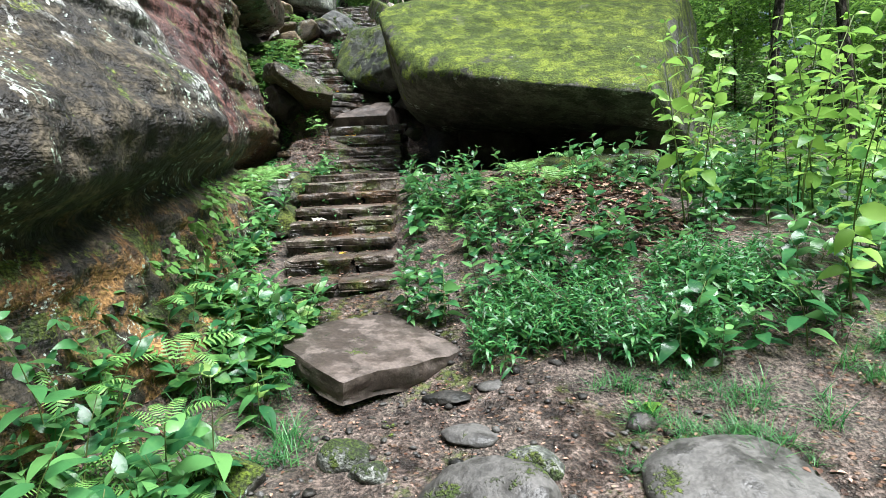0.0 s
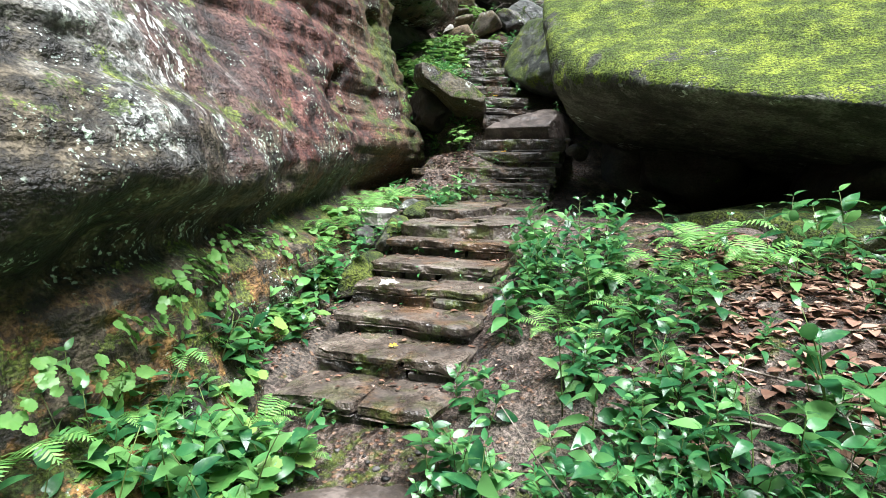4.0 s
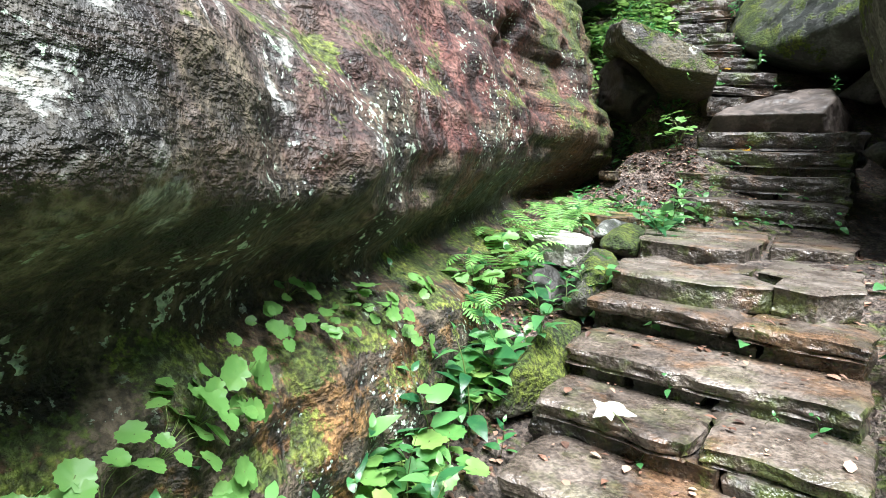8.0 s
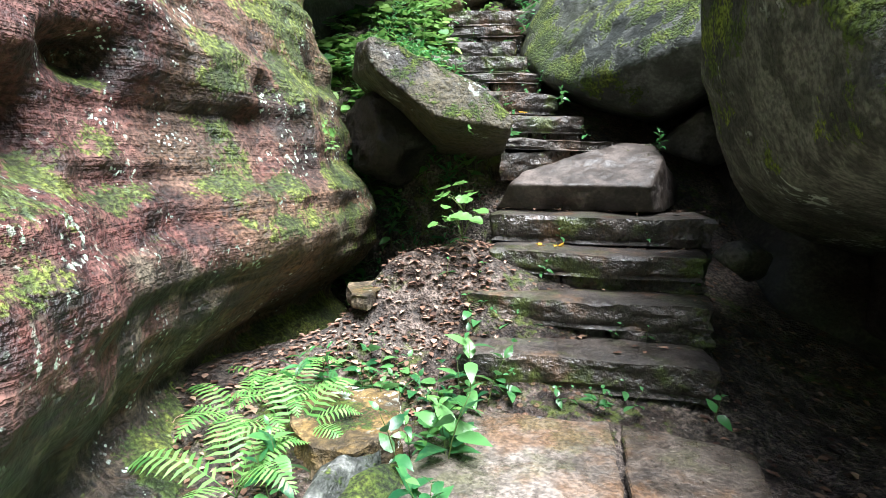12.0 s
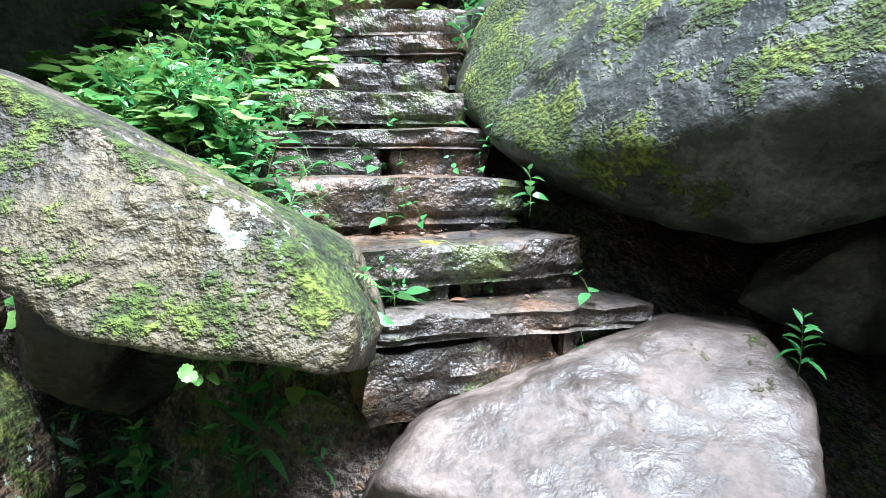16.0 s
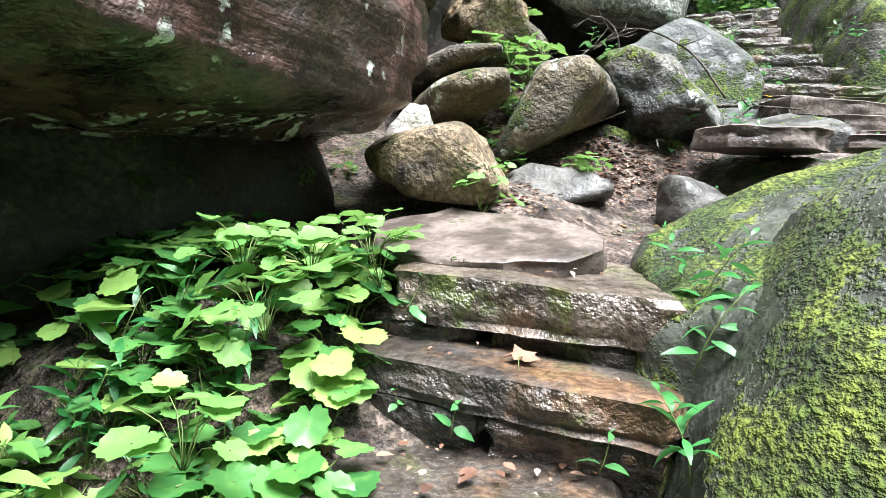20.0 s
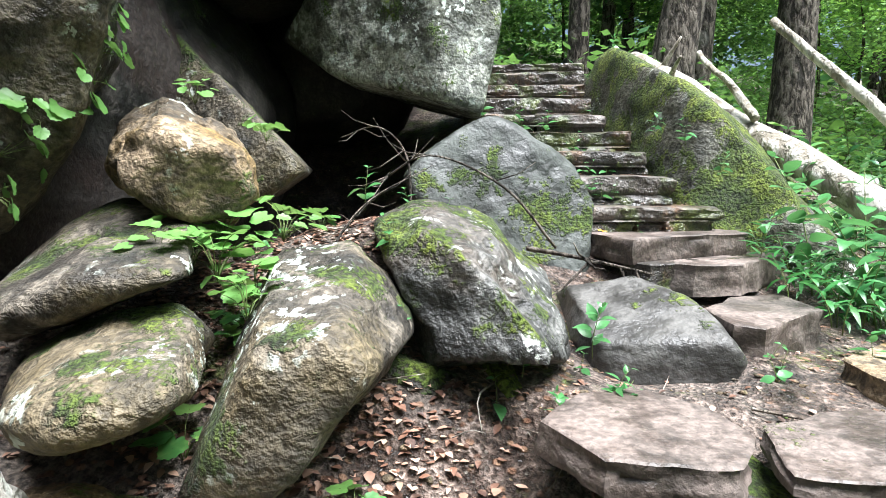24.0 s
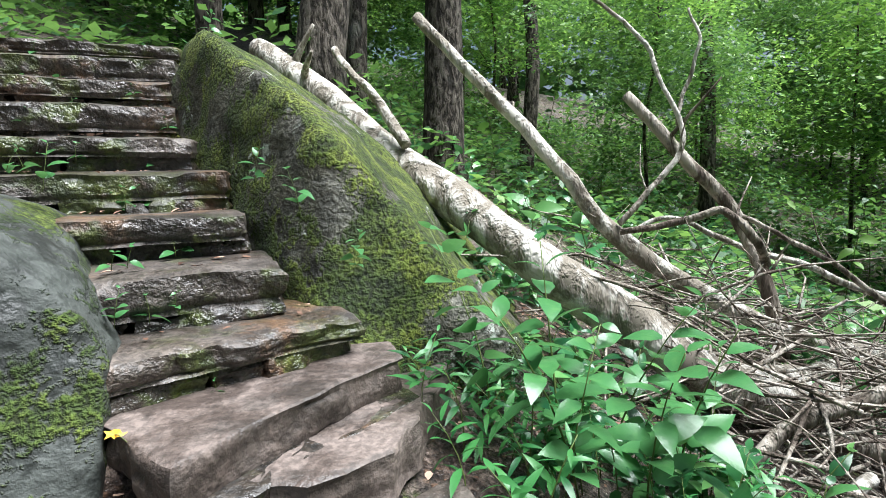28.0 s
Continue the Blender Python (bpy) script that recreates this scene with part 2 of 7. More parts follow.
# ---- materials ----
class Nodes:
    """A short hand for shader nodes."""

    def __init__(self, name):
        self.m = bpy.data.materials.new(name)
        self.m.use_nodes = True
        self.t = self.m.node_tree
        self.b = self.t.nodes["Principled BSDF"]
        self.co = self.t.nodes.new("ShaderNodeNewGeometry")

    def set(self, socket, value):
        if hasattr(value, "links"):
            self.t.links.new(value, socket)
        elif isinstance(value, (tuple, list)):
            socket.default_value = (*value, 1.0) if len(value) == 3 and socket.type == "RGBA" else value
        else:
            socket.default_value = value

    def stretch(self, x=1, y=1, z=1):
        n = self.t.nodes.new("ShaderNodeMapping")
        n.inputs["Scale"].default_value = (x, y, z)
        self.t.links.new(self.co.outputs["Position"], n.inputs[0])
        return n.outputs[0]

    def noise(self, scale, detail=4, rough=0.55, where=None, warp=0.0):
        n = self.t.nodes.new("ShaderNodeTexNoise")
        n.inputs["Scale"].default_value, n.inputs["Detail"].default_value, n.inputs["Roughness"].default_value = scale, detail, rough
        n.inputs["Distortion"].default_value = warp
        self.t.links.new(where if where is not None else self.co.outputs["Position"], n.inputs["Vector"])
        return n.outputs["Fac"]

    def wide(self, *a, **k):
        """Noise spread over the whole range 0 to 1."""
        n = self.t.nodes.new("ShaderNodeMapRange")
        self.t.links.new(self.noise(*a, **k), n.inputs[0])
        n.inputs[1].default_value, n.inputs[2].default_value = 0.36, 0.64
        return n.outputs[0]

    def cells(self, scale, where=None, feature="F1"):
        n = self.t.nodes.new("ShaderNodeTexVoronoi")
        n.feature = feature
        n.inputs["Scale"].default_value = scale
        self.t.links.new(where if where is not None else self.co.outputs["Position"], n.inputs["Vector"])
        return n.outputs["Distance"]

    def ramp(self, fac, *stops):
        n = self.t.nodes.new("ShaderNodeValToRGB")
        e = n.color_ramp.elements
        while len(e) < len(stops):
            e.new(0.5)
        for k, (pos, col) in enumerate(stops):
            e[k].position = pos
            e[k].color = (*col, 1) if isinstance(col, tuple) else (col, col, col, 1)
        self.set(n.inputs[0], fac)
        return n.outputs[0]

    def step(self, fac, a, b):
        n = self.t.nodes.new("ShaderNodeMapRange")
        n.interpolation_type = "SMOOTHSTEP"
        self.set(n.inputs[0], fac)
        n.inputs[1].default_value, n.inputs[2].default_value = a, b
        return n.outputs[0]

    def math(self, op, a, b=0.0):
        n = self.t.nodes.new("ShaderNodeMath")
        n.operation = op
        self.set(n.inputs[0], a)
        self.set(n.inputs[1], b)
        return n.outputs[0]

    def mix(self, fac, a, b, mode="MIX"):
        n = self.t.nodes.new("ShaderNodeMix")
        n.data_type, n.blend_type = "RGBA", mode
        self.set(n.inputs[0], fac)
        self.set(n.inputs[6], a)
        self.set(n.inputs[7], b)
        return n.outputs[2]

    def xyz(self, which, source="Position"):
        n = self.t.nodes.new("ShaderNodeSeparateXYZ")
        self.t.links.new(self.co.outputs[source], n.inputs[0])
        return n.outputs["XYZ".index(which)]

    def bump(self, height, strength=0.4, distance=0.02, below=None):
        n = self.t.nodes.new("ShaderNodeBump")
        n.inputs["Strength"].default_value, n.inputs["Distance"].default_value = strength, distance
        self.set(n.inputs["Height"], height)
        if below is not None:
            self.t.links.new(below, n.inputs["Normal"])
        return n.outputs[0]

    def done(self, color, rough, normal=None, spec=None):
        self.set(self.b.inputs["Base Color"], color)
        self.set(self.b.inputs["Roughness"], rough)
        if normal is not None:
            self.t.links.new(normal, self.b.inputs["Normal"])
        if spec is not None:
            self.set(self.b.inputs["Specular IOR Level"], spec)
        return self.m


MOSS = ((0.0, (0.05, 0.078, 0.009)), (0.4, (0.075, 0.112, 0.011)), (0.75, (0.14, 0.188, 0.018)), (1.0, (0.21, 0.265, 0.028)))
MOSS_DARK = ((0.0, (0.015, 0.035, 0.006)), (0.5, (0.05, 0.085, 0.012)), (1.0, (0.14, 0.19, 0.03)))


def rock_material(name, c1, c2, c3, moss=0.3, up=0.6, lichen=0.3, tint=None, moss_ramp=MOSS, wet=0.0, pale=(0.5, 0.56, 0.48), grain=1.0, layers=0.0, speck=0.6):
    """Sandstone: three tones, moss that likes level faces (up), pale crusts of lichen, damp gloss."""
    n = Nodes(name)
    big = n.wide(1.3, 4, 0.6)
    mid = n.wide(6.0, 5, 0.62)
    fine = n.wide(42.0, 3, 0.6)
    lay = n.wide(1.0, 5, 0.6, n.stretch(1.4, 1.4, 9))
    col = n.ramp(big, (0.15, c1), (0.5, c2), (0.85, c3))
    col = n.mix(n.math("MULTIPLY", n.step(mid, 0.45, 0.85), 0.8), col, c3)
    col = n.mix(n.math("MULTIPLY", n.step(mid, 0.5, 0.15), 0.8), col, c1)
    if tint:
        col = n.mix(n.math("MULTIPLY", n.step(n.wide(0.9, 5, 0.62, n.stretch(1, 1, 1.6)), 0.45, 0.8), 0.8), col, tint)
    col = n.mix(n.math("MULTIPLY", n.step(lay, 0.55, 0.95), 0.2 + 0.4 * layers), col, c3)
    # damp dark runs and cracks
    run = n.step(n.wide(3.2, 5, 0.62), 0.55, 0.85)
    col = n.mix(n.math("MULTIPLY", run, 0.7 * min(1.0, 0.3 + speck)), col, n.mix(0.8, col, (0.012, 0.012, 0.01)))
    col = n.mix(1.0, col, n.ramp(fine, (0.1, 1 - 0.65 * speck), (0.5, 1.0), (0.9, 1 + 0.75 * speck)), "MULTIPLY")
    nz = n.xyz("Z", "Normal")
    if lichen:
        zone = n.step(n.wide(1.7, 5, 0.65), 0.75 - 0.5 * lichen, 1.0 - 0.4 * lichen)
        spots = n.math("MULTIPLY", n.step(n.wide(19, 4, 0.62), 0.68, 0.74), zone)
        col = n.mix(n.math("MULTIPLY", spots, 0.85), col, n.mix(n.wide(7, 4), pale, (0.58, 0.62, 0.57)))
    fuzz = n.wide(55, 3, 0.6)
    height = n.math("ADD", n.math("MULTIPLY", n.noise(8 if grain > 0.5 else 4.5, 5, 0.58), 1.6 * min(1.0, 0.25 + 0.75 * grain)), n.math("MULTIPLY", fine, 0.2 * grain))
    if layers:
        height = n.math("ADD", height, n.math("MULTIPLY", lay, layers))
    rough = n.ramp(mid, (0.2, 0.75 - 0.55 * wet), (0.8, 0.95 - 0.4 * wet))
    if moss:
        want = n.math("ADD", n.math("MULTIPLY", nz, up), n.math("MULTIPLY", n.math("SUBTRACT", n.wide(2.4, 6, 0.66), 0.5), 1.1))
        want = n.math("ADD", want, n.math("ADD", n.math("MULTIPLY", n.math("SUBTRACT", mid, 0.5), 0.35), n.math("MULTIPLY", n.math("SUBTRACT", fuzz, 0.5), 0.22)))
        mask = n.step(want, 0.8 - moss, 1.05 - moss)
        mcol = n.ramp(n.wide(4.5, 5, 0.65), *[(0.08 + 0.84 * a, c) for a, c in moss_ramp])
        mcol = n.mix(1.0, mcol, n.ramp(fuzz, (0.15, 0.3), (0.5, 0.9), (0.9, 1.4)), "MULTIPLY")
        col = n.mix(n.math("MULTIPLY", mask, 0.95), col, mcol)
        height = n.math("ADD", height, n.math("MULTIPLY", mask, n.math("ADD", n.math("MULTIPLY", fuzz, 0.5), 0.3)))
        rough = n.mix(mask, rough, (0.95, 0.95, 0.95))
    return n.done(col, rough, n.bump(height, 0.7, 0.045), 0.45)


def leaf_material(name, dark, mid, light, rough=0.42, through_light=0.35, by="Random Per Island"):
    n = Nodes(name)
    t = n.t
    if by == "object":
        src = t.nodes.new("ShaderNodeObjectInfo").outputs["Random"]
    else:
        src = n.co.outputs["Random Per Island"]
    col = n.ramp(src, (0.05, dark), (0.5, mid), (0.95, light))
    col = n.mix(n.math("MULTIPLY", n.step(n.noise(26, 4, 0.6), 0.45, 0.75), 0.3), col, light)
    n.done(col, rough, n.bump(n.noise(60, 3), 0.25, 0.004), 0.5)
    tr = t.nodes.new("ShaderNodeBsdfTranslucent")
    t.links.new(n.mix(0.5, col, light), tr.inputs[0])
    mx = t.nodes.new("ShaderNodeMixShader")
    mx.inputs[0].default_value = through_light
    t.links.new(n.b.outputs[0], mx.inputs[1])
    t.links.new(tr.outputs[0], mx.inputs[2])
    t.links.new(mx.outputs[0], t.nodes["Material Output"].inputs[0])
    return n.m


def dirt_material():
    n = Nodes("wet_earth")
    big, mid, fine = n.wide(1.1, 6, 0.68, warp=0.12), n.wide(8, 5, 0.62), n.wide(50, 3, 0.6)
    col = n.ramp(mid, (0.1, (0.018, 0.012, 0.0095)), (0.5, (0.062, 0.044, 0.035)), (0.9, (0.165, 0.126, 0.105)))
    col = n.mix(n.step(big, 0.45, 0.8), col, n.mix(0.6, col, (0.12, 0.098, 0.08)))
    col = n.mix(1.0, col, n.ramp(fine, (0.1, 0.35), (0.5, 1.0), (0.9, 1.8)), "MULTIPLY")
    grit = n.math("MULTIPLY", n.step(n.cells(34), 0.3, 0.12), n.step(n.wide(3, 4), 0.4, 0.7))
    col = n.mix(n.math("MULTIPLY", grit, 0.7), col, n.mix(n.wide(20, 2), (0.13, 0.11, 0.09), (0.42, 0.38, 0.32)))
    rot = n.math("MULTIPLY", n.step(n.cells(19, n.stretch(1, 1.3, 1)), 0.36, 0.2), n.step(n.wide(1.9, 5, 0.7), 0.45, 0.7))
    col = n.mix(n.math("MULTIPLY", rot, 0.75), col, n.mix(n.wide(13, 3), (0.12, 0.05, 0.028), (0.36, 0.22, 0.14)))
    green = n.math("MULTIPLY", n.step(n.wide(1.5, 6, 0.7), 0.6, 0.9), n.step(n.wide(12, 5, 0.75), 0.4, 0.7))
    col = n.mix(n.math("MULTIPLY", green, 0.7), col, n.mix(n.wide(30, 3), (0.03, 0.05, 0.01), (0.14, 0.18, 0.03)))
    h = n.math("ADD", n.math("MULTIPLY", mid, 0.8), n.math("ADD", n.math("MULTIPLY", fine, 0.35), n.math("MULTIPLY", n.math("ADD", grit, rot), 0.35)))
    return n.done(col, n.ramp(big, (0.2, 0.28), (0.8, 0.75)), n.bump(h, 1.0, 0.035), 0.5)


def step_material(name, a, b, c, wet=0.7, grime=0.6):
    """Worn, damp sandstone of the treads, with an earthy film and rusty patches."""
    n = Nodes(name)
    rnd = n.t.nodes.new("ShaderNodeObjectInfo").outputs["Random"]
    big, mid, fine = n.wide(2.6, 7, 0.7, warp=0.12), n.wide(12, 5, 0.62), n.wide(60, 3, 0.6)
    col = n.ramp(big, (0.1, a), (0.5, b), (0.9, c))
    col = n.mix(n.math("MULTIPLY", rnd, 0.8), col, n.mix(0.6, col, a))
    rust = n.math("MULTIPLY", n.step(n.wide(1.9, 6, 0.7, None, 0.1), 0.55, 1.0), 0.6)
    col = n.mix(rust, col, n.mix(mid, (0.11, 0.055, 0.024), (0.27, 0.145, 0.068)))
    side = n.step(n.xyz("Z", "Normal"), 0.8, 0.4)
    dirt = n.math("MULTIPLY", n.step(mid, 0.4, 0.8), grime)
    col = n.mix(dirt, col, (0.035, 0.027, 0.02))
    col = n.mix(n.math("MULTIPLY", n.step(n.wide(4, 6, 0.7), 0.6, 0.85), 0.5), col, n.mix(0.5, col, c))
    # Moss is heavier on steep sides, which also puts their shade into colour.
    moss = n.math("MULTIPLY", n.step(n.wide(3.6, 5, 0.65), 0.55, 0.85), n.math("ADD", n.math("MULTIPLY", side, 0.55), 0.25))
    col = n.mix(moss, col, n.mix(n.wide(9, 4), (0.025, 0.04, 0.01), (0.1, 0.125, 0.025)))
    col = n.mix(1.0, col, n.ramp(fine, (0.1, 0.62), (0.5, 1.0), (0.9, 1.35)), "MULTIPLY")
    lay = n.wide(13, 6, 0.7)
    rugged = n.wide(18, 4, 0.6)
    h = n.math("ADD", n.math("MULTIPLY", mid, 0.25), n.math("ADD", n.math("MULTIPLY", fine, 0.15), n.math("MULTIPLY", n.math("MULTIPLY", n.math("ADD", rugged, n.math("MULTIPLY", lay, 0.12)), side), 1.1)))
    return n.done(col, n.ramp(n.wide(5, 6, 0.7), (0.25, 0.55 - 0.42 * wet), (0.75, 0.85 - 0.4 * wet)), n.bump(h, 0.55, 0.026), 0.6)


def bark_material(name, a, b, c, moss=0.2, stretchz=0.18, scale=9.0):
    n = Nodes(name)
    g = n.wide(scale, 4, 0.62, n.stretch(1, 1, stretchz), 0.3)
    big = n.noise(1.6, 4, 0.6)
    col = n.ramp(g, (0.3, a), (0.5, b), (0.72, c))
    col = n.mix(n.math("MULTIPLY", n.step(big, 0.58, 0.75), 0.35), col, (0.3, 0.3, 0.27))
    col = n.mix(n.math("MULTIPLY", n.step(n.noise(2.6, 5, 0.7), 0.66 - moss * 0.3, 0.8 - moss * 0.3), 0.8), col, (0.07, 0.1, 0.025))
    return n.done(col, 0.9, n.bump(g, 1.0, 0.03), 0.3)


MOSS_MID = ((0.0, (0.016, 0.028, 0.007)), (0.5, (0.042, 0.068, 0.01)), (1.0, (0.092, 0.122, 0.018)))
MOSS_LIT = ((0.0, (0.024, 0.04, 0.008)), (0.5, (0.056, 0.084, 0.011)), (1.0, (0.118, 0.148, 0.02)))
M_SMOOTH = rock_material("smooth_green_grey_sandstone", (0.014, 0.016, 0.014), (0.032, 0.037, 0.032), (0.062, 0.069, 0.062), 0.52, 0.3, 0.0, None, MOSS_MID, 0.5, grain=0.3, speck=0.25)
M_RIDGE = rock_material("dark_mossed_sandstone", (0.03, 0.03, 0.022), (0.09, 0.088, 0.07), (0.15, 0.145, 0.12), 1.02, 0.4, 0.1, (0.05, 0.045, 0.028), MOSS_LIT, 0.25)
M_PATCHY = rock_material("patchy_mossed_sandstone", (0.022, 0.025, 0.021), (0.058, 0.062, 0.056), (0.115, 0.12, 0.112), 0.74, 0.35, 0.0, (0.04, 0.045, 0.03), MOSS_LIT, 0.7, speck=0.35, grain=0.3)
M_MOSSY = rock_material("mossy_sandstone", (0.03, 0.032, 0.022), (0.1, 0.1, 0.078), (0.14, 0.14, 0.115), 0.86, 0.78, 0.06)
M_GREY = rock_material("grey_green_sandstone", (0.04, 0.046, 0.038), (0.14, 0.148, 0.128), (0.33, 0.335, 0.31), 0.62, 0.25, 0.06, None, MOSS_MID, 0.45)
M_POINT = rock_material("brown_sandstone", (0.012, 0.01, 0.007), (0.044, 0.036, 0.024), (0.105, 0.088, 0.062), 0.5, 0.5, 0.12, (0.07, 0.058, 0.03), MOSS_MID, 0.35)
M_RUBBLE = rock_material("lichened_sandstone", (0.018, 0.015, 0.011), (0.064, 0.053, 0.04), (0.15, 0.128, 0.1), 0.47, 0.35, 0.22, (0.11, 0.085, 0.045), MOSS_MID, 0.25, pale=(0.5, 0.57, 0.5))
M_STREAK = rock_material("streaked_dark_sandstone", (0.02, 0.02, 0.019), (0.06, 0.06, 0.056), (0.14, 0.138, 0.13), 0.52, 0.4, 0.6, (0.07, 0.055, 0.042), MOSS_LIT, 0.5, pale=(0.6, 0.62, 0.56))
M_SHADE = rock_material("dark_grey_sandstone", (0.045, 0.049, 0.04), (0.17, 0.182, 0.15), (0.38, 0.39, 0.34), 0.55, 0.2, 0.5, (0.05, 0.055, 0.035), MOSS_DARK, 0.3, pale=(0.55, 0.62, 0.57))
M_TAN = rock_material("tan_sandstone", (0.035, 0.026, 0.015), (0.115, 0.08, 0.042), (0.24, 0.18, 0.115), 0.4, 0.25, 0.2, (0.16, 0.1, 0.028), MOSS_MID, 0.1)
M_SLATE = rock_material("smooth_grey_sandstone", (0.026, 0.024, 0.022), (0.056, 0.053, 0.048), (0.105, 0.1, 0.093), 0.25, 0.15, 0.0, None, MOSS_MID, 0.6, grain=0.3, speck=0.25)
M_BROWN = rock_material("smooth_brown_sandstone", (0.05, 0.039, 0.032), (0.084, 0.065, 0.054), (0.128, 0.102, 0.087), 0.25, 0.1, 0.0, None, MOSS_MID, 0.6, grain=0.2, speck=0.25)
# Dark stones; for the caves this near-black puts shade into the rock colour.
M_DARK = rock_material("dark_stone_and_cave_shade", (0.004, 0.004, 0.0035), (0.015, 0.014, 0.012), (0.05, 0.045, 0.038), 0.2, 0.3, 0.0, (0.022, 0.014, 0.011), MOSS_DARK, 0.5, grain=0.4)
M_RED = rock_material("dark_red_sandstone", (0.009, 0.0045, 0.004), (0.034, 0.015, 0.013), (0.085, 0.045, 0.038), 0.3, 0.35, 0.32, (0.025, 0.02, 0.013), MOSS_DARK, 0.95, pale=(0.6, 0.64, 0.6), layers=0.3, grain=0.5, speck=0.4)
M_PALE = rock_material("pale_flat_sandstone", (0.28, 0.26, 0.22), (0.42, 0.4, 0.36), (0.56, 0.54, 0.49), 0.05, 0.1, 0.05, None, MOSS_MID, 0.3, speck=0.25)
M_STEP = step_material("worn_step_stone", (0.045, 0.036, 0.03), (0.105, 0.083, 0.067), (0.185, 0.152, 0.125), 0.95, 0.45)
# Darker copy of the tread stone: shade under the lips is put into colour.
M_RISER = step_material("shade_toned_riser_stone", (0.01, 0.009, 0.0075), (0.034, 0.028, 0.023), (0.09, 0.076, 0.063), 0.75)
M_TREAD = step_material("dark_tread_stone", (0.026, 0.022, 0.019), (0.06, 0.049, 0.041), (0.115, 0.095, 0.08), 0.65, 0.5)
M_PAVE = step_material("landing_stone", (0.075, 0.062, 0.051), (0.15, 0.126, 0.106), (0.25, 0.215, 0.185), 0.95, 0.4)
M_LEDGE = rock_material("pinkish_brown_sandstone", (0.058, 0.044, 0.037), (0.102, 0.078, 0.066), (0.15, 0.119, 0.103), 0.12, 0.05, 0.0, (0.075, 0.063, 0.052), MOSS_MID, 0.55, grain=0.35, speck=0.4)
M_DIRT = dirt_material()
M_HERB = leaf_material("herb_leaf", (0.012, 0.07, 0.028), (0.042, 0.165, 0.055), (0.15, 0.34, 0.1), 0.28, 0.3)
M_FERN = leaf_material("fern_leaf", (0.06, 0.18, 0.04), (0.13, 0.32, 0.07), (0.26, 0.47, 0.13), 0.5, 0.3)
M_GRASS = leaf_material("grass_blade", (0.014, 0.09, 0.028), (0.035, 0.17, 0.045), (0.1, 0.29, 0.075), 0.4, 0.3)
M_ROUND = leaf_material("round_leaf", (0.03, 0.125, 0.03), (0.085, 0.235, 0.055), (0.25, 0.4, 0.1), 0.45, 0.3)
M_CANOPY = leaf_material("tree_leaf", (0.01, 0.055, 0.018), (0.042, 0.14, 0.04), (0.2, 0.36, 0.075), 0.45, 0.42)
# Light green herbs; in tree crowns it puts sunlight into the leaf colour.
M_LIGHTLEAF = leaf_material("light_green_and_sunlit_leaf", (0.06, 0.2, 0.035), (0.16, 0.36, 0.06), (0.34, 0.54, 0.11), 0.4, 0.45)
M_LITTER = leaf_material("fallen_leaf", (0.04, 0.019, 0.013), (0.17, 0.083, 0.052), (0.46, 0.3, 0.22), 0.5, 0.1)
M_YELLOW = leaf_material("yellow_leaf", (0.6, 0.3, 0.03), (0.7, 0.38, 0.04), (0.75, 0.5, 0.08), 0.5, 0.3)
M_WHITE = leaf_material("pale_leaf", (0.5, 0.5, 0.36), (0.62, 0.62, 0.48), (0.7, 0.7, 0.58), 0.6, 0.2)
M_STEM = leaf_material("green_stem", (0.06, 0.08, 0.02), (0.09, 0.13, 0.03), (0.12, 0.17, 0.04), 0.6, 0.0)
M_TWIG = bark_material("dry_twig", (0.09, 0.07, 0.055), (0.21, 0.18, 0.145), (0.37, 0.33, 0.28), 0.0)
M_BARK = bark_material("grey_bark", (0.022, 0.018, 0.014), (0.07, 0.057, 0.045), (0.14, 0.12, 0.1), 0.15, 0.35, 14)
M_DEAD = bark_material("bleached_wood", (0.2, 0.175, 0.14), (0.36, 0.33, 0.285), (0.54, 0.51, 0.455), 0.05, 0.5, 8)

# ---- ground ----
G_PATH = [(0, -8, -0.4), (0, -3, -0.1), (0, 0, 0.0), (0, 2.5, 0.08), (-0.5, 3.6, 0.2), (-0.9, 4.3, 0.42), (-1.0, 5.0, 0.5), (-1.05, 6.4, 1.0),
          (-1.1, 7.0, 1.33), (-1.1, 7.7, 1.36), (-1.1, 8.3, 1.42), (-1.2, 9.4, 1.9), (-1.3, 10.0, 2.2), (-1.9, 10.6, 2.9), (-2.4, 11.5, 3.6), (-2.4, 12.3, 4.0),
          (-2.5, 12.9, 4.12), (-2.4, 13.2, 4.18), (-1.8, 13.15, 4.2), (-1.95, 13.75, 4.5), (-1.4, 13.7, 4.5), (-1.75, 14.15, 4.52), (-1.55, 14.5, 4.57), (-1.95, 14.5, 4.5), (-1.7, 15.0, 4.66), (-1.9, 16.0, 5.3), (-2.2, 17.2, 5.9), (-2.3, 18.6, 6.5), (-2.5, 21, 6.7)]
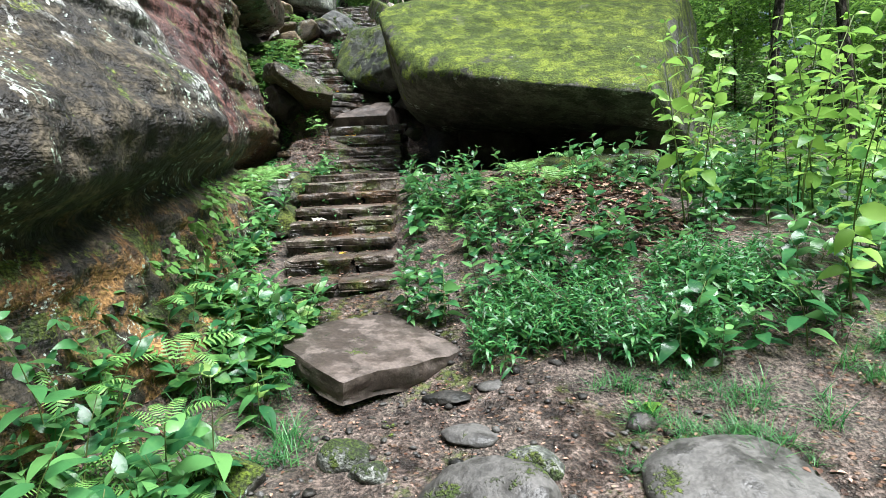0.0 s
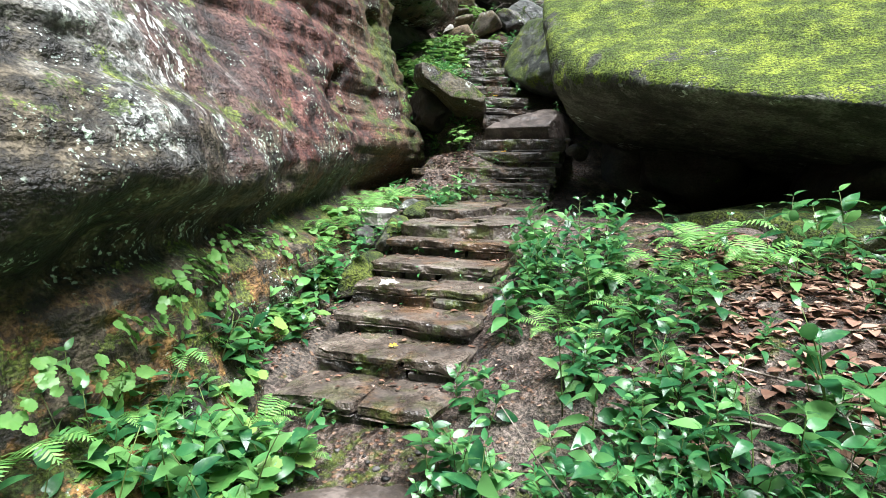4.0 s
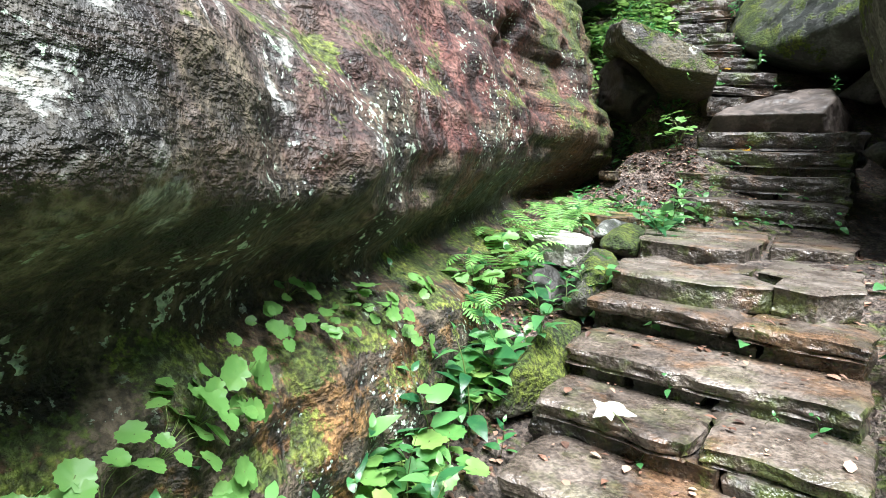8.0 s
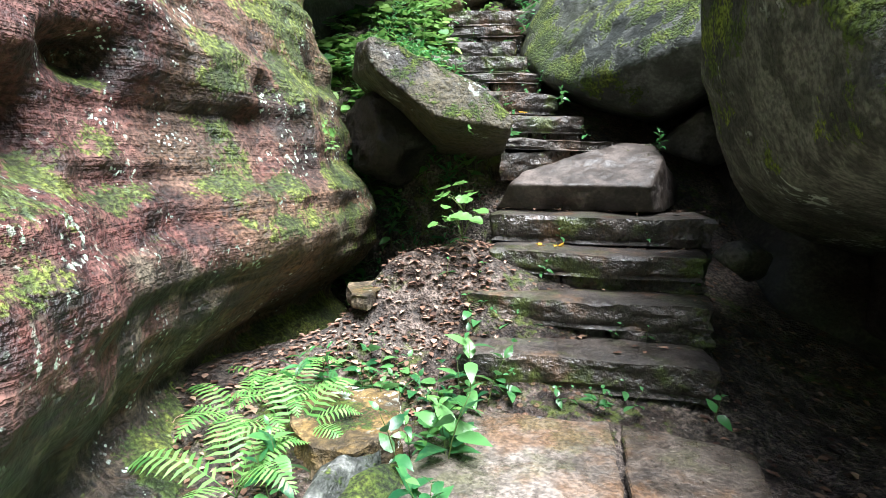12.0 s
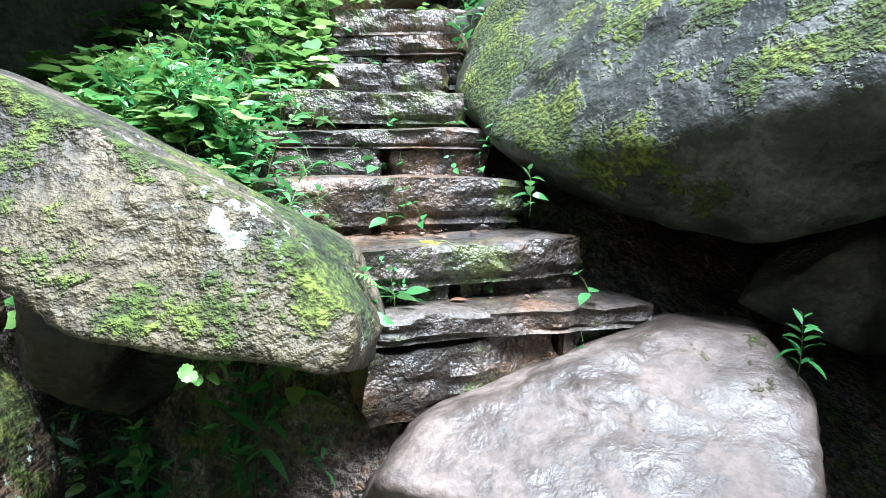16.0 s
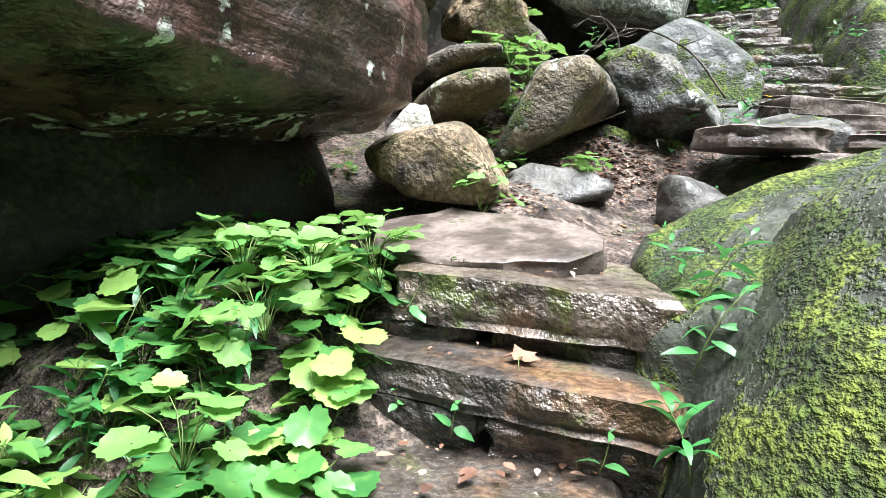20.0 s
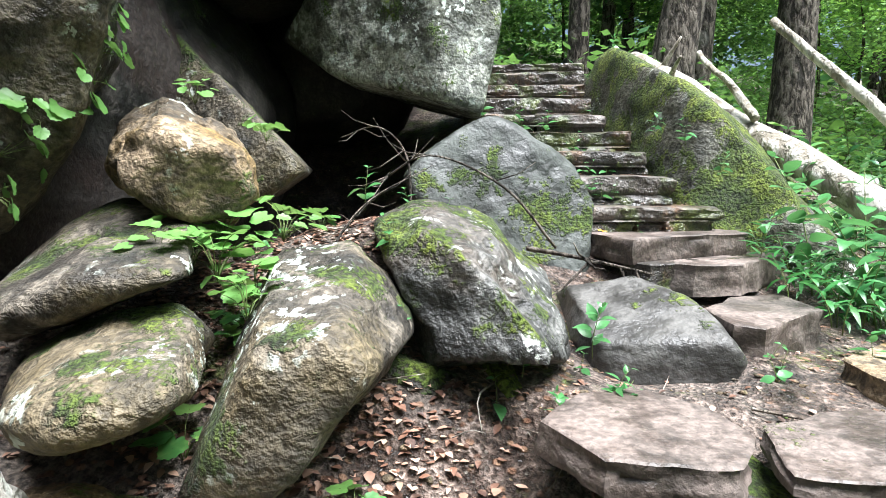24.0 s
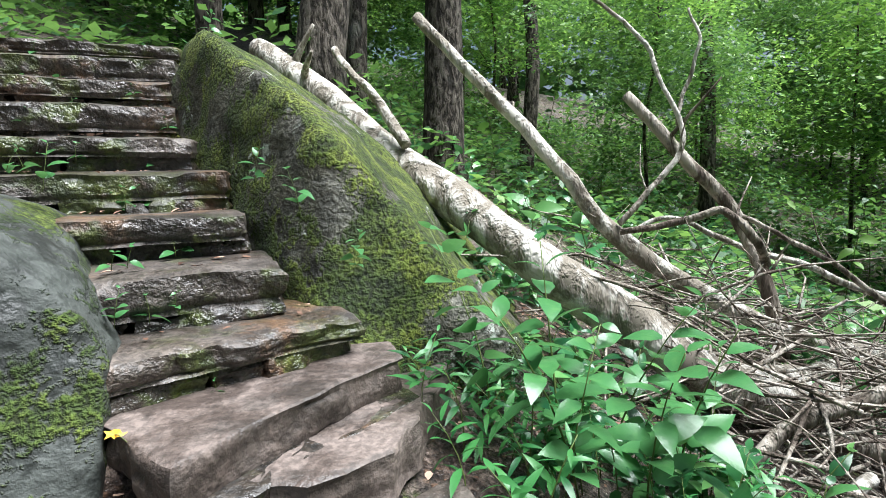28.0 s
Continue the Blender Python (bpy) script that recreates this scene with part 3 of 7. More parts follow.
G_LEFT = [(-1.9, 0, 0.4), (-1.8, 2.5, 0.5), (-1.35, 2.6, 0.2), (-2.0, 4.2, 0.8), (-1.6, 4.2, 0.5), (-2.3, 5.8, 1.15), (-1.8, 5.8, 0.92), (-2.5, 7.2, 1.38), (-1.9, 7.2, 1.3),
          (-2.9, 8.6, 1.5), (-2.05, 8.8, 1.75), (-1.98, 9.25, 1.95), (-2.35, 9.1, 1.8), (-2.75, 9.15, 0.95), (-2.5, 9.6, 0.8), (-3.0, 9.75, 0.7), (-2.2, 9.45, 1.3), (-2.0, 9.75, 1.9), (-2.65, 10.15, 2.95), (-3.2, 10.35, 3.15), (-2.2, 10.0, 2.58), (-2.4, 10.4, 2.9), (-2.6, 10.75, 3.2), (-3.0, 10.6, 3.25), (-3.2, 11.3, 3.9), (-3.4, 12.0, 3.9),
          (-3.4, 12.9, 4.3), (-3.1, 12.6, 4.24), (-3.6, 13.6, 4.7), (-3.1, 14.4, 5.05), (-2.7, 14.6, 4.95), (-4.6, 14.4, 5.0), (-4.5, 15.3, 4.7), (-4.0, 16.2, 4.8), (-4.6, 17.2, 5.6), (-8, 6, 4.5), (-9, 14, 8), (-9, 0, 3)]
G_RIGHT = [(1.2, 2.6, 0.08), (1.0, 3.4, 0.35), (0.4, 4.4, 0.55), (1.5, 4.4, 0.75), (-0.1, 5.2, 0.85), (1.5, 5.2, 1.12), (0.8, 5.9, 1.32), (0.0, 6.6, 1.35), (1.4, 6.8, 1.35),
           (0.4, 8.0, 1.38), (0.2, 9.0, 1.3), (0.8, 9.6, 1.3), (-0.2, 9.5, 1.55), (2.6, 4.4, 0.8), (3.0, 2.5, 0.25), (3.2, 6.0, 1.0), (5, 3, 0.2), (7, 8, -0.2), (5, 0, -0.2)]
G_FAR = [(-1.0, 14.6, 4.52), (-0.75, 14.3, 4.5), (-0.3, 15.0, 4.42), (-0.3, 14.0, 4.4), (0.6, 15.5, 4.2), (2, 16.5, 4.0), (4, 17, 3.4), (0.5, 18.5, 5.0), (-0.5, 21, 6.5), (1.4, 22, 5.3), (3, 13, 2.6),
         (8, 20, 3.0), (14, 10, -1.0), (14, 26, 4.0), (30, 30, 5.0), (6, 34, 8.0), (-6, 30, 10.0), (20, -10, -2)]
_c = np.array(G_PATH + G_LEFT + G_RIGHT + G_FAR, float)


def _solve_ground():
    d = np.linalg.norm(_c[:, None, :2] - _c[None, :, :2], axis=2)
    n = len(_c)
    A = np.zeros((n + 3, n + 3))
    A[:n, :n] = -np.sqrt(d * d + 0.04) - 0.02 * np.eye(n)
    A[:n, n], A[:n, n + 1:], A[n, :n], A[n + 1:, :n] = 1, _c[:, :2], 1, _c[:, :2].T
    return np.linalg.solve(A, np.r_[_c[:, 2], 0, 0, 0])


_w = _solve_ground()


def ground_z(x, y, rough=True):
    x, y = np.atleast_1d(np.asarray(x, float)), np.atleast_1d(np.asarray(y, float))
    out = np.zeros(len(x))
    for k in range(0, len(x), 20000):
        s = slice(k, k + 20000)
        d = np.sqrt((x[s, None] - _c[None, :, 0]) ** 2 + (y[s, None] - _c[None, :, 1]) ** 2 + 0.04)
        out[s] = -d @ _w[:len(_c)] + _w[len(_c)] + x[s] * _w[-2] + y[s] * _w[-1]
    far = smooth(30, 70, np.hypot(x, y - 10))
    out = out * (1 - far) + far * np.clip(out, -3, 10)
    if rough:
        p = np.c_[x, y, 0 * x]
        out = out + 0.035 * fbm(p, 1.7, 3, 3) + 0.012 * fbm(p, 7.0, 3, 4)
    return out


def gz(x, y):
    return float(ground_z([x], [y])[0])


def axis_of(lo, hi, fine_lo, fine_hi, step):
    a = list(np.arange(fine_lo, fine_hi, step))
    s, v = step, fine_hi
    while v < hi:
        a.append(v)
        s *= 1.18
        v += s
    a.append(hi)
    s, v, b = step, fine_lo, []
    while v > lo:
        s *= 1.18
        v -= s
        b.append(v)
    return np.array(b[::-1] + a)


def build_ground():
    xs, ys = axis_of(-300, 300, -4.6, 3.6, 0.055), axis_of(-300, 300, -1.0, 18.6, 0.055)
    X, Y = np.meshgrid(xs, ys, indexing="ij")
    Z = ground_z(X.ravel(), Y.ravel())
    nx, ny = X.shape
    i = np.arange(nx * ny).reshape(nx, ny)
    F = np.stack([i[:-1, :-1], i[1:, :-1], i[1:, 1:], i[:-1, 1:]], -1).reshape(-1, 4)
    tagged(put("ground", np.c_[X.ravel(), Y.ravel(), Z], F, M_DIRT), "damp brown trodden earth with gravel and leaf litter", "ground", kind="structure")


build_ground()


# ---- the sandstone cliff beside the first stairs ----
def cliff_material():
    n = Nodes("banded_sandstone_cliff")
    y, z = n.xyz("Y"), n.xyz("Z")
    big, mid, fine = n.wide(0.9, 4, 0.6), n.wide(6.5, 5, 0.62), n.wide(44, 3, 0.6)
    lay = n.wide(1.0, 5, 0.6, n.stretch(0.9, 0.9, 8))
    run = n.wide(2.6, 5, 0.64)
    lam = n.wide(1.0, 4, 0.65, n.stretch(0.7, 0.7, 30), 0.15)
    # Brown below the lip is darkened to hold the overhang's shade in colour.
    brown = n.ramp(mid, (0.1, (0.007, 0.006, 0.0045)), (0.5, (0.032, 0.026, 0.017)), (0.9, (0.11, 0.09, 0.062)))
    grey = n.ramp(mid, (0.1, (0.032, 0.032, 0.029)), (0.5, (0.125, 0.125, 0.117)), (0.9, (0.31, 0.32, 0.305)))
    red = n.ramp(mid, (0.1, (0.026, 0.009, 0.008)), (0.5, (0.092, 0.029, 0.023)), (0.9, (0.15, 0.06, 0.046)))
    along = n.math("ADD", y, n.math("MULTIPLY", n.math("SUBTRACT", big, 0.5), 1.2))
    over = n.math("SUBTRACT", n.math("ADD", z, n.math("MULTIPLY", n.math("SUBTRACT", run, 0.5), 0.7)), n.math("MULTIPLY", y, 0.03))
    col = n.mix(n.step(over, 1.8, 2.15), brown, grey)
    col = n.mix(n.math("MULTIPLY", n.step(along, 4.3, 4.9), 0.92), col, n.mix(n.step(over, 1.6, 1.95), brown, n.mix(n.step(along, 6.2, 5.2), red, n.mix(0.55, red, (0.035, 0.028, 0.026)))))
    col = n.mix(n.math("MULTIPLY", n.step(along, 7.8, 9.0), 0.75), col, n.mix(n.wide(2.2, 4, 0.6), n.mix(0.5, brown, (0.11, 0.1, 0.05)), (0.16, 0.1, 0.055)))
    col = n.mix(n.math("MULTIPLY", n.step(lay, 0.55, 0.9), 0.3), col, n.mix(0.6, col, (0.22, 0.15, 0.11)))
    col = n.mix(n.math("MULTIPLY", n.step(lam, 0.45, 0.1), n.math("MULTIPLY", n.step(along, 5.6, 7.0), 0.45)), col, n.mix(0.75, col, (0.012, 0.008, 0.006)))
    col = n.mix(n.math("MULTIPLY", n.step(lam, 0.7, 0.95), n.math("MULTIPLY", n.step(along, 7.6, 8.8), 0.35)), col, (0.2, 0.1, 0.045))
    col = n.mix(n.step(along, 4.3, 3.1), col, brown)
    dark = n.math("MULTIPLY", n.step(run, 0.5, 0.75), n.step(n.wide(0.8, 4, 0.6), 0.3, 0.6))
    col = n.mix(n.math("MULTIPLY", dark, 0.8), col, n.mix(0.85, col, (0.008, 0.008, 0.007)))
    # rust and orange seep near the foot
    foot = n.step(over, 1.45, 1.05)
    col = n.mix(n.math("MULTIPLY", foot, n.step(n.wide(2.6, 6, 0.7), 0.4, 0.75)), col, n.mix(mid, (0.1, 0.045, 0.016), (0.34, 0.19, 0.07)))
    # white crusts
    white = n.math("MULTIPLY", n.step(n.wide(13, 5, 0.64), 0.6, 0.72), n.step(n.wide(1.3, 5, 0.65), 0.5, 0.75))
    white = n.math("MULTIPLY", white, n.math("MULTIPLY", n.step(over, 1.7, 2.1), n.math("MULTIPLY", n.step(along, 4.9, 4.3), n.step(along, 2.9, 4.0))))
    col = n.mix(n.math("MULTIPLY", white, 0.75), col, (0.52, 0.54, 0.51))
    drip = n.math("MULTIPLY", n.step(n.wide(16, 3, 0.6, n.stretch(1, 1, 0.45)), 0.7, 0.82), n.math("MULTIPLY", n.step(n.wide(0.9, 4, 0.6), 0.6, 0.85), n.math("MULTIPLY", n.step(over, 1.75, 2.1), n.step(along, 6.4, 5.2))))
    col = n.mix(n.math("MULTIPLY", drip, 0.9), col, (0.7, 0.72, 0.68))
    dots = n.math("MULTIPLY", n.step(n.wide(30, 3, 0.6), 0.84, 0.88), n.step(n.wide(1.6, 4, 0.6), 0.55, 0.8))
    col = n.mix(n.math("MULTIPLY", dots, 0.8), col, (0.45, 0.55, 0.44))
    # crusts of pale green lichen
    crust = n.math("MULTIPLY", n.step(n.cells(48), 0.34, 0.27), n.math("MULTIPLY", n.step(n.wide(7, 3, 0.6), 0.7, 0.78), n.step(n.wide(1.1, 4, 0.6), 0.55, 0.75)))
    col = n.mix(n.math("MULTIPLY", crust, 0.9), col, n.mix(n.wide(25, 2), (0.38, 0.5, 0.42), (0.62, 0.68, 0.64)))
    # near-black spots: the shade of small pits put into the colour
    pits = n.math("MULTIPLY", n.step(n.cells(21), 0.3, 0.2), n.step(n.wide(2.2, 4, 0.6), 0.45, 0.65))
    col = n.mix(n.math("MULTIPLY", pits, 0.75), col, (0.012, 0.01, 0.008))
    # moss
    fuzz = n.wide(60, 3, 0.6)
    want = n.math("ADD", n.math("MULTIPLY", n.xyz("Z", "Normal"), 0.8), n.math("MULTIPLY", n.math("SUBTRACT", n.wide(3.0, 6, 0.66), 0.5), 1.2))
    want = n.math("ADD", want, n.math("MULTIPLY", n.step(along, 7.9, 9.2), 0.75))
    want = n.math("ADD", want, n.math("ADD", n.math("MULTIPLY", foot, 0.25), n.math("MULTIPLY", n.math("SUBTRACT", fuzz, 0.5), 0.25)))
    mask = n.step(want, 0.72, 0.95)
    mcol = n.mix(1.0, n.ramp(n.wide(4, 6, 0.72), (0.1, (0.025, 0.042, 0.01)), (0.5, (0.06, 0.085, 0.015)), (0.9, (0.14, 0.165, 0.03))), n.ramp(fuzz, (0.25, 0.5), (0.75, 1.35)), "MULTIPLY")
    col = n.mix(n.math("MULTIPLY", mask, 0.9), col, mcol)
    col = n.mix(1.0, col, n.ramp(fine, (0.1, 0.5), (0.5, 1.0), (0.9, 1.4)), "MULTIPLY")
    h = n.math("ADD", n.math("MULTIPLY", n.noise(8, 5, 0.58), 1.8), n.math("ADD", n.math("MULTIPLY", fine, 0.26), n.math("ADD", n.math("MULTIPLY", lay, 0.4), n.math("MULTIPLY", n.math("MULTIPLY", lam, n.step(along, 5.4, 7.0)), 0.18))))
    return n.done(col, n.ramp(mid, (0.2, 0.55), (0.8, 0.9)), n.bump(h, 0.8, 0.04), 0.4)


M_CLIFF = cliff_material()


def cliff_face(y, z):
    """How far east the face stands."""
    lip_z = np.interp(y, [-2, 2.4, 4, 5, 6, 7, 8, 9.4], [1.35, 1.55, 1.82, 1.8, 1.85, 1.92, 1.95, 2.0])
    lip_x = np.interp(y, [-4, 0, 2.4, 3.4, 4.0, 4.84, 5.5, 6.2, 6.8, 7.7, 8.6, 9.3, 9.9], [-2.6, -2.0, -1.7, -1.55, -1.55, -1.84, -2.08, -2.22, -2.33, -2.6, -2.72, -2.78, -2.93])
    under = np.interp(y, [0, 4, 5.5, 7, 8, 9.3], [0.42, 0.4, 0.33, 0.32, 0.3, 0.28])
    d = z - lip_z
    bank = np.interp(y, [0, 4.5, 5.2, 6.5, 7.5, 8.5], [0.24, 0.24, 0.34, 0.42, 0.36, 0.1])
    x = lip_x - under * smooth(0.02, -0.42, d) + bank * smooth(-0.28, -0.6, d) + 0.42 * np.clip(-0.64 - d, 0, 0.6) * smooth(8.2, 6.5, y)
    lean = np.interp(y, [0, 5, 7, 9], [0.55, 0.5, 0.25, 0.16])
    x = x - lean * np.clip(d - 0.1, 0, None) - 0.1 * smooth(0.5, 1.4, d)
    x = x + 0.1 * np.exp(-((d - 0.22) / 0.25) ** 2)
    corner = np.clip(y - 9.88 - 0.12 * np.clip(d, 0, 2), 0, None)
    return x - 2.2 * corner ** 1.15 - 0.7 * smooth(9.75, 10.1, y)


def build_cliff():
    ys = np.r_[np.arange(-6, 1.5, 0.12), np.arange(1.5, 10.4, 0.03), np.arange(10.4, 11.3, 0.08)]
    zs = np.r_[np.arange(-0.6, 4.2, 0.03), np.arange(4.2, 5.5, 0.12)]
    Y, Z = np.meshgrid(ys, zs, indexing="ij")
    y, z = Y.ravel(), Z.ravel()
    x = cliff_face(y, z)
    p = np.c_[x * 0.4, y, z]
    lay = fbm(np.c_[y * 0.5, z * 5.5, 0 * y], 1.0, 3, 21)
    fine_lay = fbm(np.c_[y * 0.9, z * 17.0 + 0.8 * lay, 0 * y], 1.0, 2, 22)
    x = x + 0.12 * fbm(p, 0.8, 3, 11) + 0.045 * fbm(p, 3.2, 4, 12) + 0.05 * lay + 0.009 * fine_lay * smooth(5.5, 7.0, y) + 0.018 * fbm(p, 9.0, 3, 15)
    pit = smooth(0.5, 0.85, vnoise(np.c_[y * 2.1, z * 3.1, 0 * y + 4.0], 31)) * smooth(2.3, 2.7, z) * smooth(5.2, 7.5, y)
    x = x - 0.22 * pit
    nx, ny = Y.shape
    i = np.arange(nx * ny).reshape(nx, ny)
    F = np.stack([i[:-1, :-1], i[1:, :-1], i[1:, 1:], i[:-1, 1:]], -1).reshape(-1, 4).tolist()
    V = np.c_[x, y, z]
    n = len(V)
    ring = list(i[:, 0]) + list(i[-1, 1:]) + list(i[-2::-1, -1]) + list(i[0, -2:0:-1])
    back = V[ring].copy()
    back[:, 0] = -9.0
    V = np.concatenate([V, back])
    m = len(ring)
    F += [(int(ring[(k + 1) % m]), int(ring[k]), n + k, n + (k + 1) % m) for k in range(m)]
    F.append(tuple(n + k for k in range(m)))
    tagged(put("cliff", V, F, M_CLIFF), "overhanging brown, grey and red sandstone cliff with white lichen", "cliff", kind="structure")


build_cliff()


# ---- great boulders ----
def through_cut(n, p, c):
    """A cutting plane of normal n through the point p for a rock centred at c."""
    n = np.array(n, float)
    n /= np.linalg.norm(n)
    return (*n, float(n @ (np.array(p) - np.array(c))))


C = (1.5, 9.2, 3.0)
rock("mossy_boulder", C, (3.9, 4.6, 2.6), M_MOSSY, "huge boulder covered in bright green moss above a dark hollow", "boulder", seed=3, facets=0, rough=0.02, level=7, exact=20,
     cuts=[through_cut((-0.02, -0.53, 0.85), (0.66, 6.73, 2.5), C), through_cut((-0.6, -0.8, -0.08), (0.66, 6.7, 2.43), C), through_cut((-0.25, -0.15, -1), (0.66, 6.9, 2.38), C), through_cut((-0.75, -0.55, 0.3), (-0.7, 7.7, 2.55), C),
           through_cut((-1, 0.03, -0.29), (-0.63, 8.6, 2.95), C), through_cut((0.05, 0.1, 1), (0, 9, 4.75), C), through_cut((0.85, -0.5, 0.15), (2.15, 5.8, 2.1), C), through_cut((-0.5, 0.8, 0.1), (-0.5, 9.5, 3.0), C)])
rock("grey_boulder", (-0.75, 11.15, 3.5), (1.55, 1.75, 1.25), M_PATCHY, "large grey boulder with patches of green moss beside the steps", "boulder", seed=8, facets=0, rough=0.02, level=6, exact=26,
     cuts=[through_cut((-0.3, -0.72, -0.62), (-0.95, 10.24, 3.1), (-0.75, 11.15, 3.5)), (0.45, -0.05, -0.89, 0.55), (-0.14, -0.00, -0.99, 0.61), (0.02, -0.24, 0.97, 0.65), (-0.51, -0.68, 0.52, 0.66), (-0.41, -0.01, -0.91, 0.71), (-0.70, -0.07, -0.71, 0.89), (-0.38, -0.28, -0.88, 0.92), (-0.79, -0.30, 0.54, 1.04), (-0.16, 0.02, 0.99, 1.09), (-0.91, -0.25, 0.33, 1.12), (-0.95, -0.28, 0.10, 1.17), (-0.56, 0.05, 0.83, 1.41)])
rock("pointed_boulder", (-2.25, 9.62, 2.95), (0.95, 0.6, 0.8), M_POINT, "brown pointed boulder with a mossy tip leaning over a dark gap", "boulder", seed=14, facets=0, rough=0.025, level=6, exact=34, strata=0.012,
     cuts=[(0.41, 0.23, 0.88, 0.15), (-0.57, -0.34, -0.75, 0.18), (0.66, 0.21, 0.72, 0.23), (-0.07, -0.28, -0.96, 0.24), (0.38, -0.75, 0.54, 0.25), (0.23, 0.04, 0.97, 0.26), (-0.34, -0.50, -0.80, 0.31), (0.84, 0.35, 0.42, 0.34), (-0.82, -0.57, 0.07, 0.47), (-0.62, -0.76, -0.20, 0.47), (0.96, 0.25, -0.13, 0.49), (-0.20, -0.29, 0.94, 0.50), (0.86, 0.16, -0.48, 0.55), (0.63, -0.04, -0.77, 0.59)])
# Added rock that roofs the gap and keeps it dark.
rock("gap_rock", (-2.72, 9.95, 2.72), (0.42, 0.35, 0.35), M_DARK, "near-black rock added over the gap to shade it", "boulder", seed=24, level=5, rough=0.05)
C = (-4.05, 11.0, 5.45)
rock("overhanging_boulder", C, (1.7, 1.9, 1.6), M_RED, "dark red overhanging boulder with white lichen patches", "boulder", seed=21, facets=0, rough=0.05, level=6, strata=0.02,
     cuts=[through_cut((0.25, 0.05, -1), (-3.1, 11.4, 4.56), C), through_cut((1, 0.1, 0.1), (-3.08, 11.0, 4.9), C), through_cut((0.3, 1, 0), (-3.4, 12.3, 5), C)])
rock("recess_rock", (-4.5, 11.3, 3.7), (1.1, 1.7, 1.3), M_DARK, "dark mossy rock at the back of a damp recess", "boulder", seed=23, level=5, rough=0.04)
rock("lichened_boulder", (-3.15, 16.0, 6.55), (2.1, 1.6, 1.9), M_SHADE, "huge angular boulder with pale lichen above a dark cave", "boulder", seed=27, facets=0, rough=0.014, level=6, exact=44,
     cuts=[(0.06, -0.35, 0.93, 0.33), (0.99, 0.08, 0.14, 0.49), (0.97, 0.16, -0.17, 0.51), (0.62, -0.78, 0.05, 0.60), (-0.35, -0.92, -0.20, 0.62), (-0.25, 0.02, -0.97, 0.67), (-0.67, -0.52, 0.53, 0.71), (-0.54, -0.06, -0.84, 0.79), (0.48, 0.17, -0.86, 0.86), (-0.82, -0.49, 0.29, 0.92)])
rock("leaning_boulder", (-4.05, 14.75, 5.6), (1.2, 0.7, 1.2), M_POINT, "leaning brown sandstone slab with green plants on it", "boulder", seed=29, facets=0, rough=0.03, level=5, exact=34,
     cuts=[(0.67, 0.29, 0.69, 0.16), (-0.20, -0.91, 0.35, 0.22), (0.83, 0.37, 0.43, 0.31), (0.07, 0.01, -1.00, 0.44), (-0.56, -0.43, -0.71, 0.47), (0.53, 0.26, -0.81, 0.48), (-0.75, -0.65, 0.05, 0.51), (-0.49, -0.60, 0.63, 0.64)])
rock("mossy_ridge_boulder", (-1.0, 16.9, 5.3), (1.3, 1.95, 1.5), M_RIDGE, "long mossy boulder along the upper steps", "boulder", seed=33, facets=0, rough=0.03, level=6, exact=24,
     cuts=[(0.72, -0.26, 0.64, 0.44), (0.53, -0.19, 0.83, 0.52), (-0.88, -0.42, 0.20, 0.81), (0.00, 0.00, -1.00, 1.00), (0.10, -0.97, 0.24, 1.14)])
# Two added rocks that block the sky above the upper cave.
rock("cave_roof", (-5.3, 14.7, 7.45), (1.9, 2.6, 1.05), M_DARK, "unseen near-black roof added to shade the upper cave", "boulder", seed=44, level=5)
rock("bridging_boulder", (-4.75, 15.9, 7.35), (1.9, 1.7, 0.95), M_DARK, "near-black rock added above the upper cave to shade it", "boulder", seed=45, level=5, rough=0.04)
# Near-black filler rocks added so that the hollow reads as deep shade.
rock("hollow_rock", (0.95, 9.9, 1.9), (0.7, 0.8, 0.8), M_DARK, "near-black filler rock standing for the hollow's shade", "rock", seed=46, level=5, rough=0.05, facets=9)
rock("cave_rock", (1.4, 11.2, 1.9), (3.2, 1.6, 1.6), M_DARK, "near-black rock added to close off the hollow's back", "boulder", seed=35, level=5, rough=0.04)
rock("hollow_rock", (2.6, 9.0, 1.6), (1.0, 1.7, 1.0), M_DARK, "near-black rock added to keep light from the hollow's side", "boulder", seed=37, level=5, rough=0.04)
rock("mound_rock", (1.6, 6.8, 1.2), (1.15, 0.62, 0.52), M_RIDGE, "low rounded rock with moss under the great boulder", "rock", rot=(0, 0, -25), seed=36, level=5, rough=0.04)
C = (-1.35, 12.0, 3.75)
rock("shoulder_rock", C, (1.0, 0.75, 0.9), M_PATCHY, "low mossy shoulder of rock beside the top step", "rock", seed=92, level=6, rough=0.035, facets=0, exact=26,
     cuts=[through_cut((-0.34, -0.33, 0.88), (-2.0, 12.42, 4.24), C), through_cut((-0.94, -0.33, 0.1), (-2.3, 12.4, 4.1), C), through_cut((0, 1, 0.15), (-1.9, 12.5, 4.2), C), through_cut((-0.3, -0.95, 0.1), (-1.9, 11.62, 3.9), C)])
rock("wedged_rock", (-0.52, 10.62, 2.72), (0.32, 0.32, 0.24), M_SLATE, "blue grey rock wedged beneath a boulder", "rock", seed=38, level=4)
# Added closure behind the rubble; its near-black colour stands for shade.
rock("back_rock", (-5.6, 13.5, 5.8), (1.6, 4.2, 3.0), M_DARK, "near-black rock added behind the rubble for its shade", "boulder", seed=41, level=5, rough=0.05)
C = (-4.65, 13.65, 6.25)
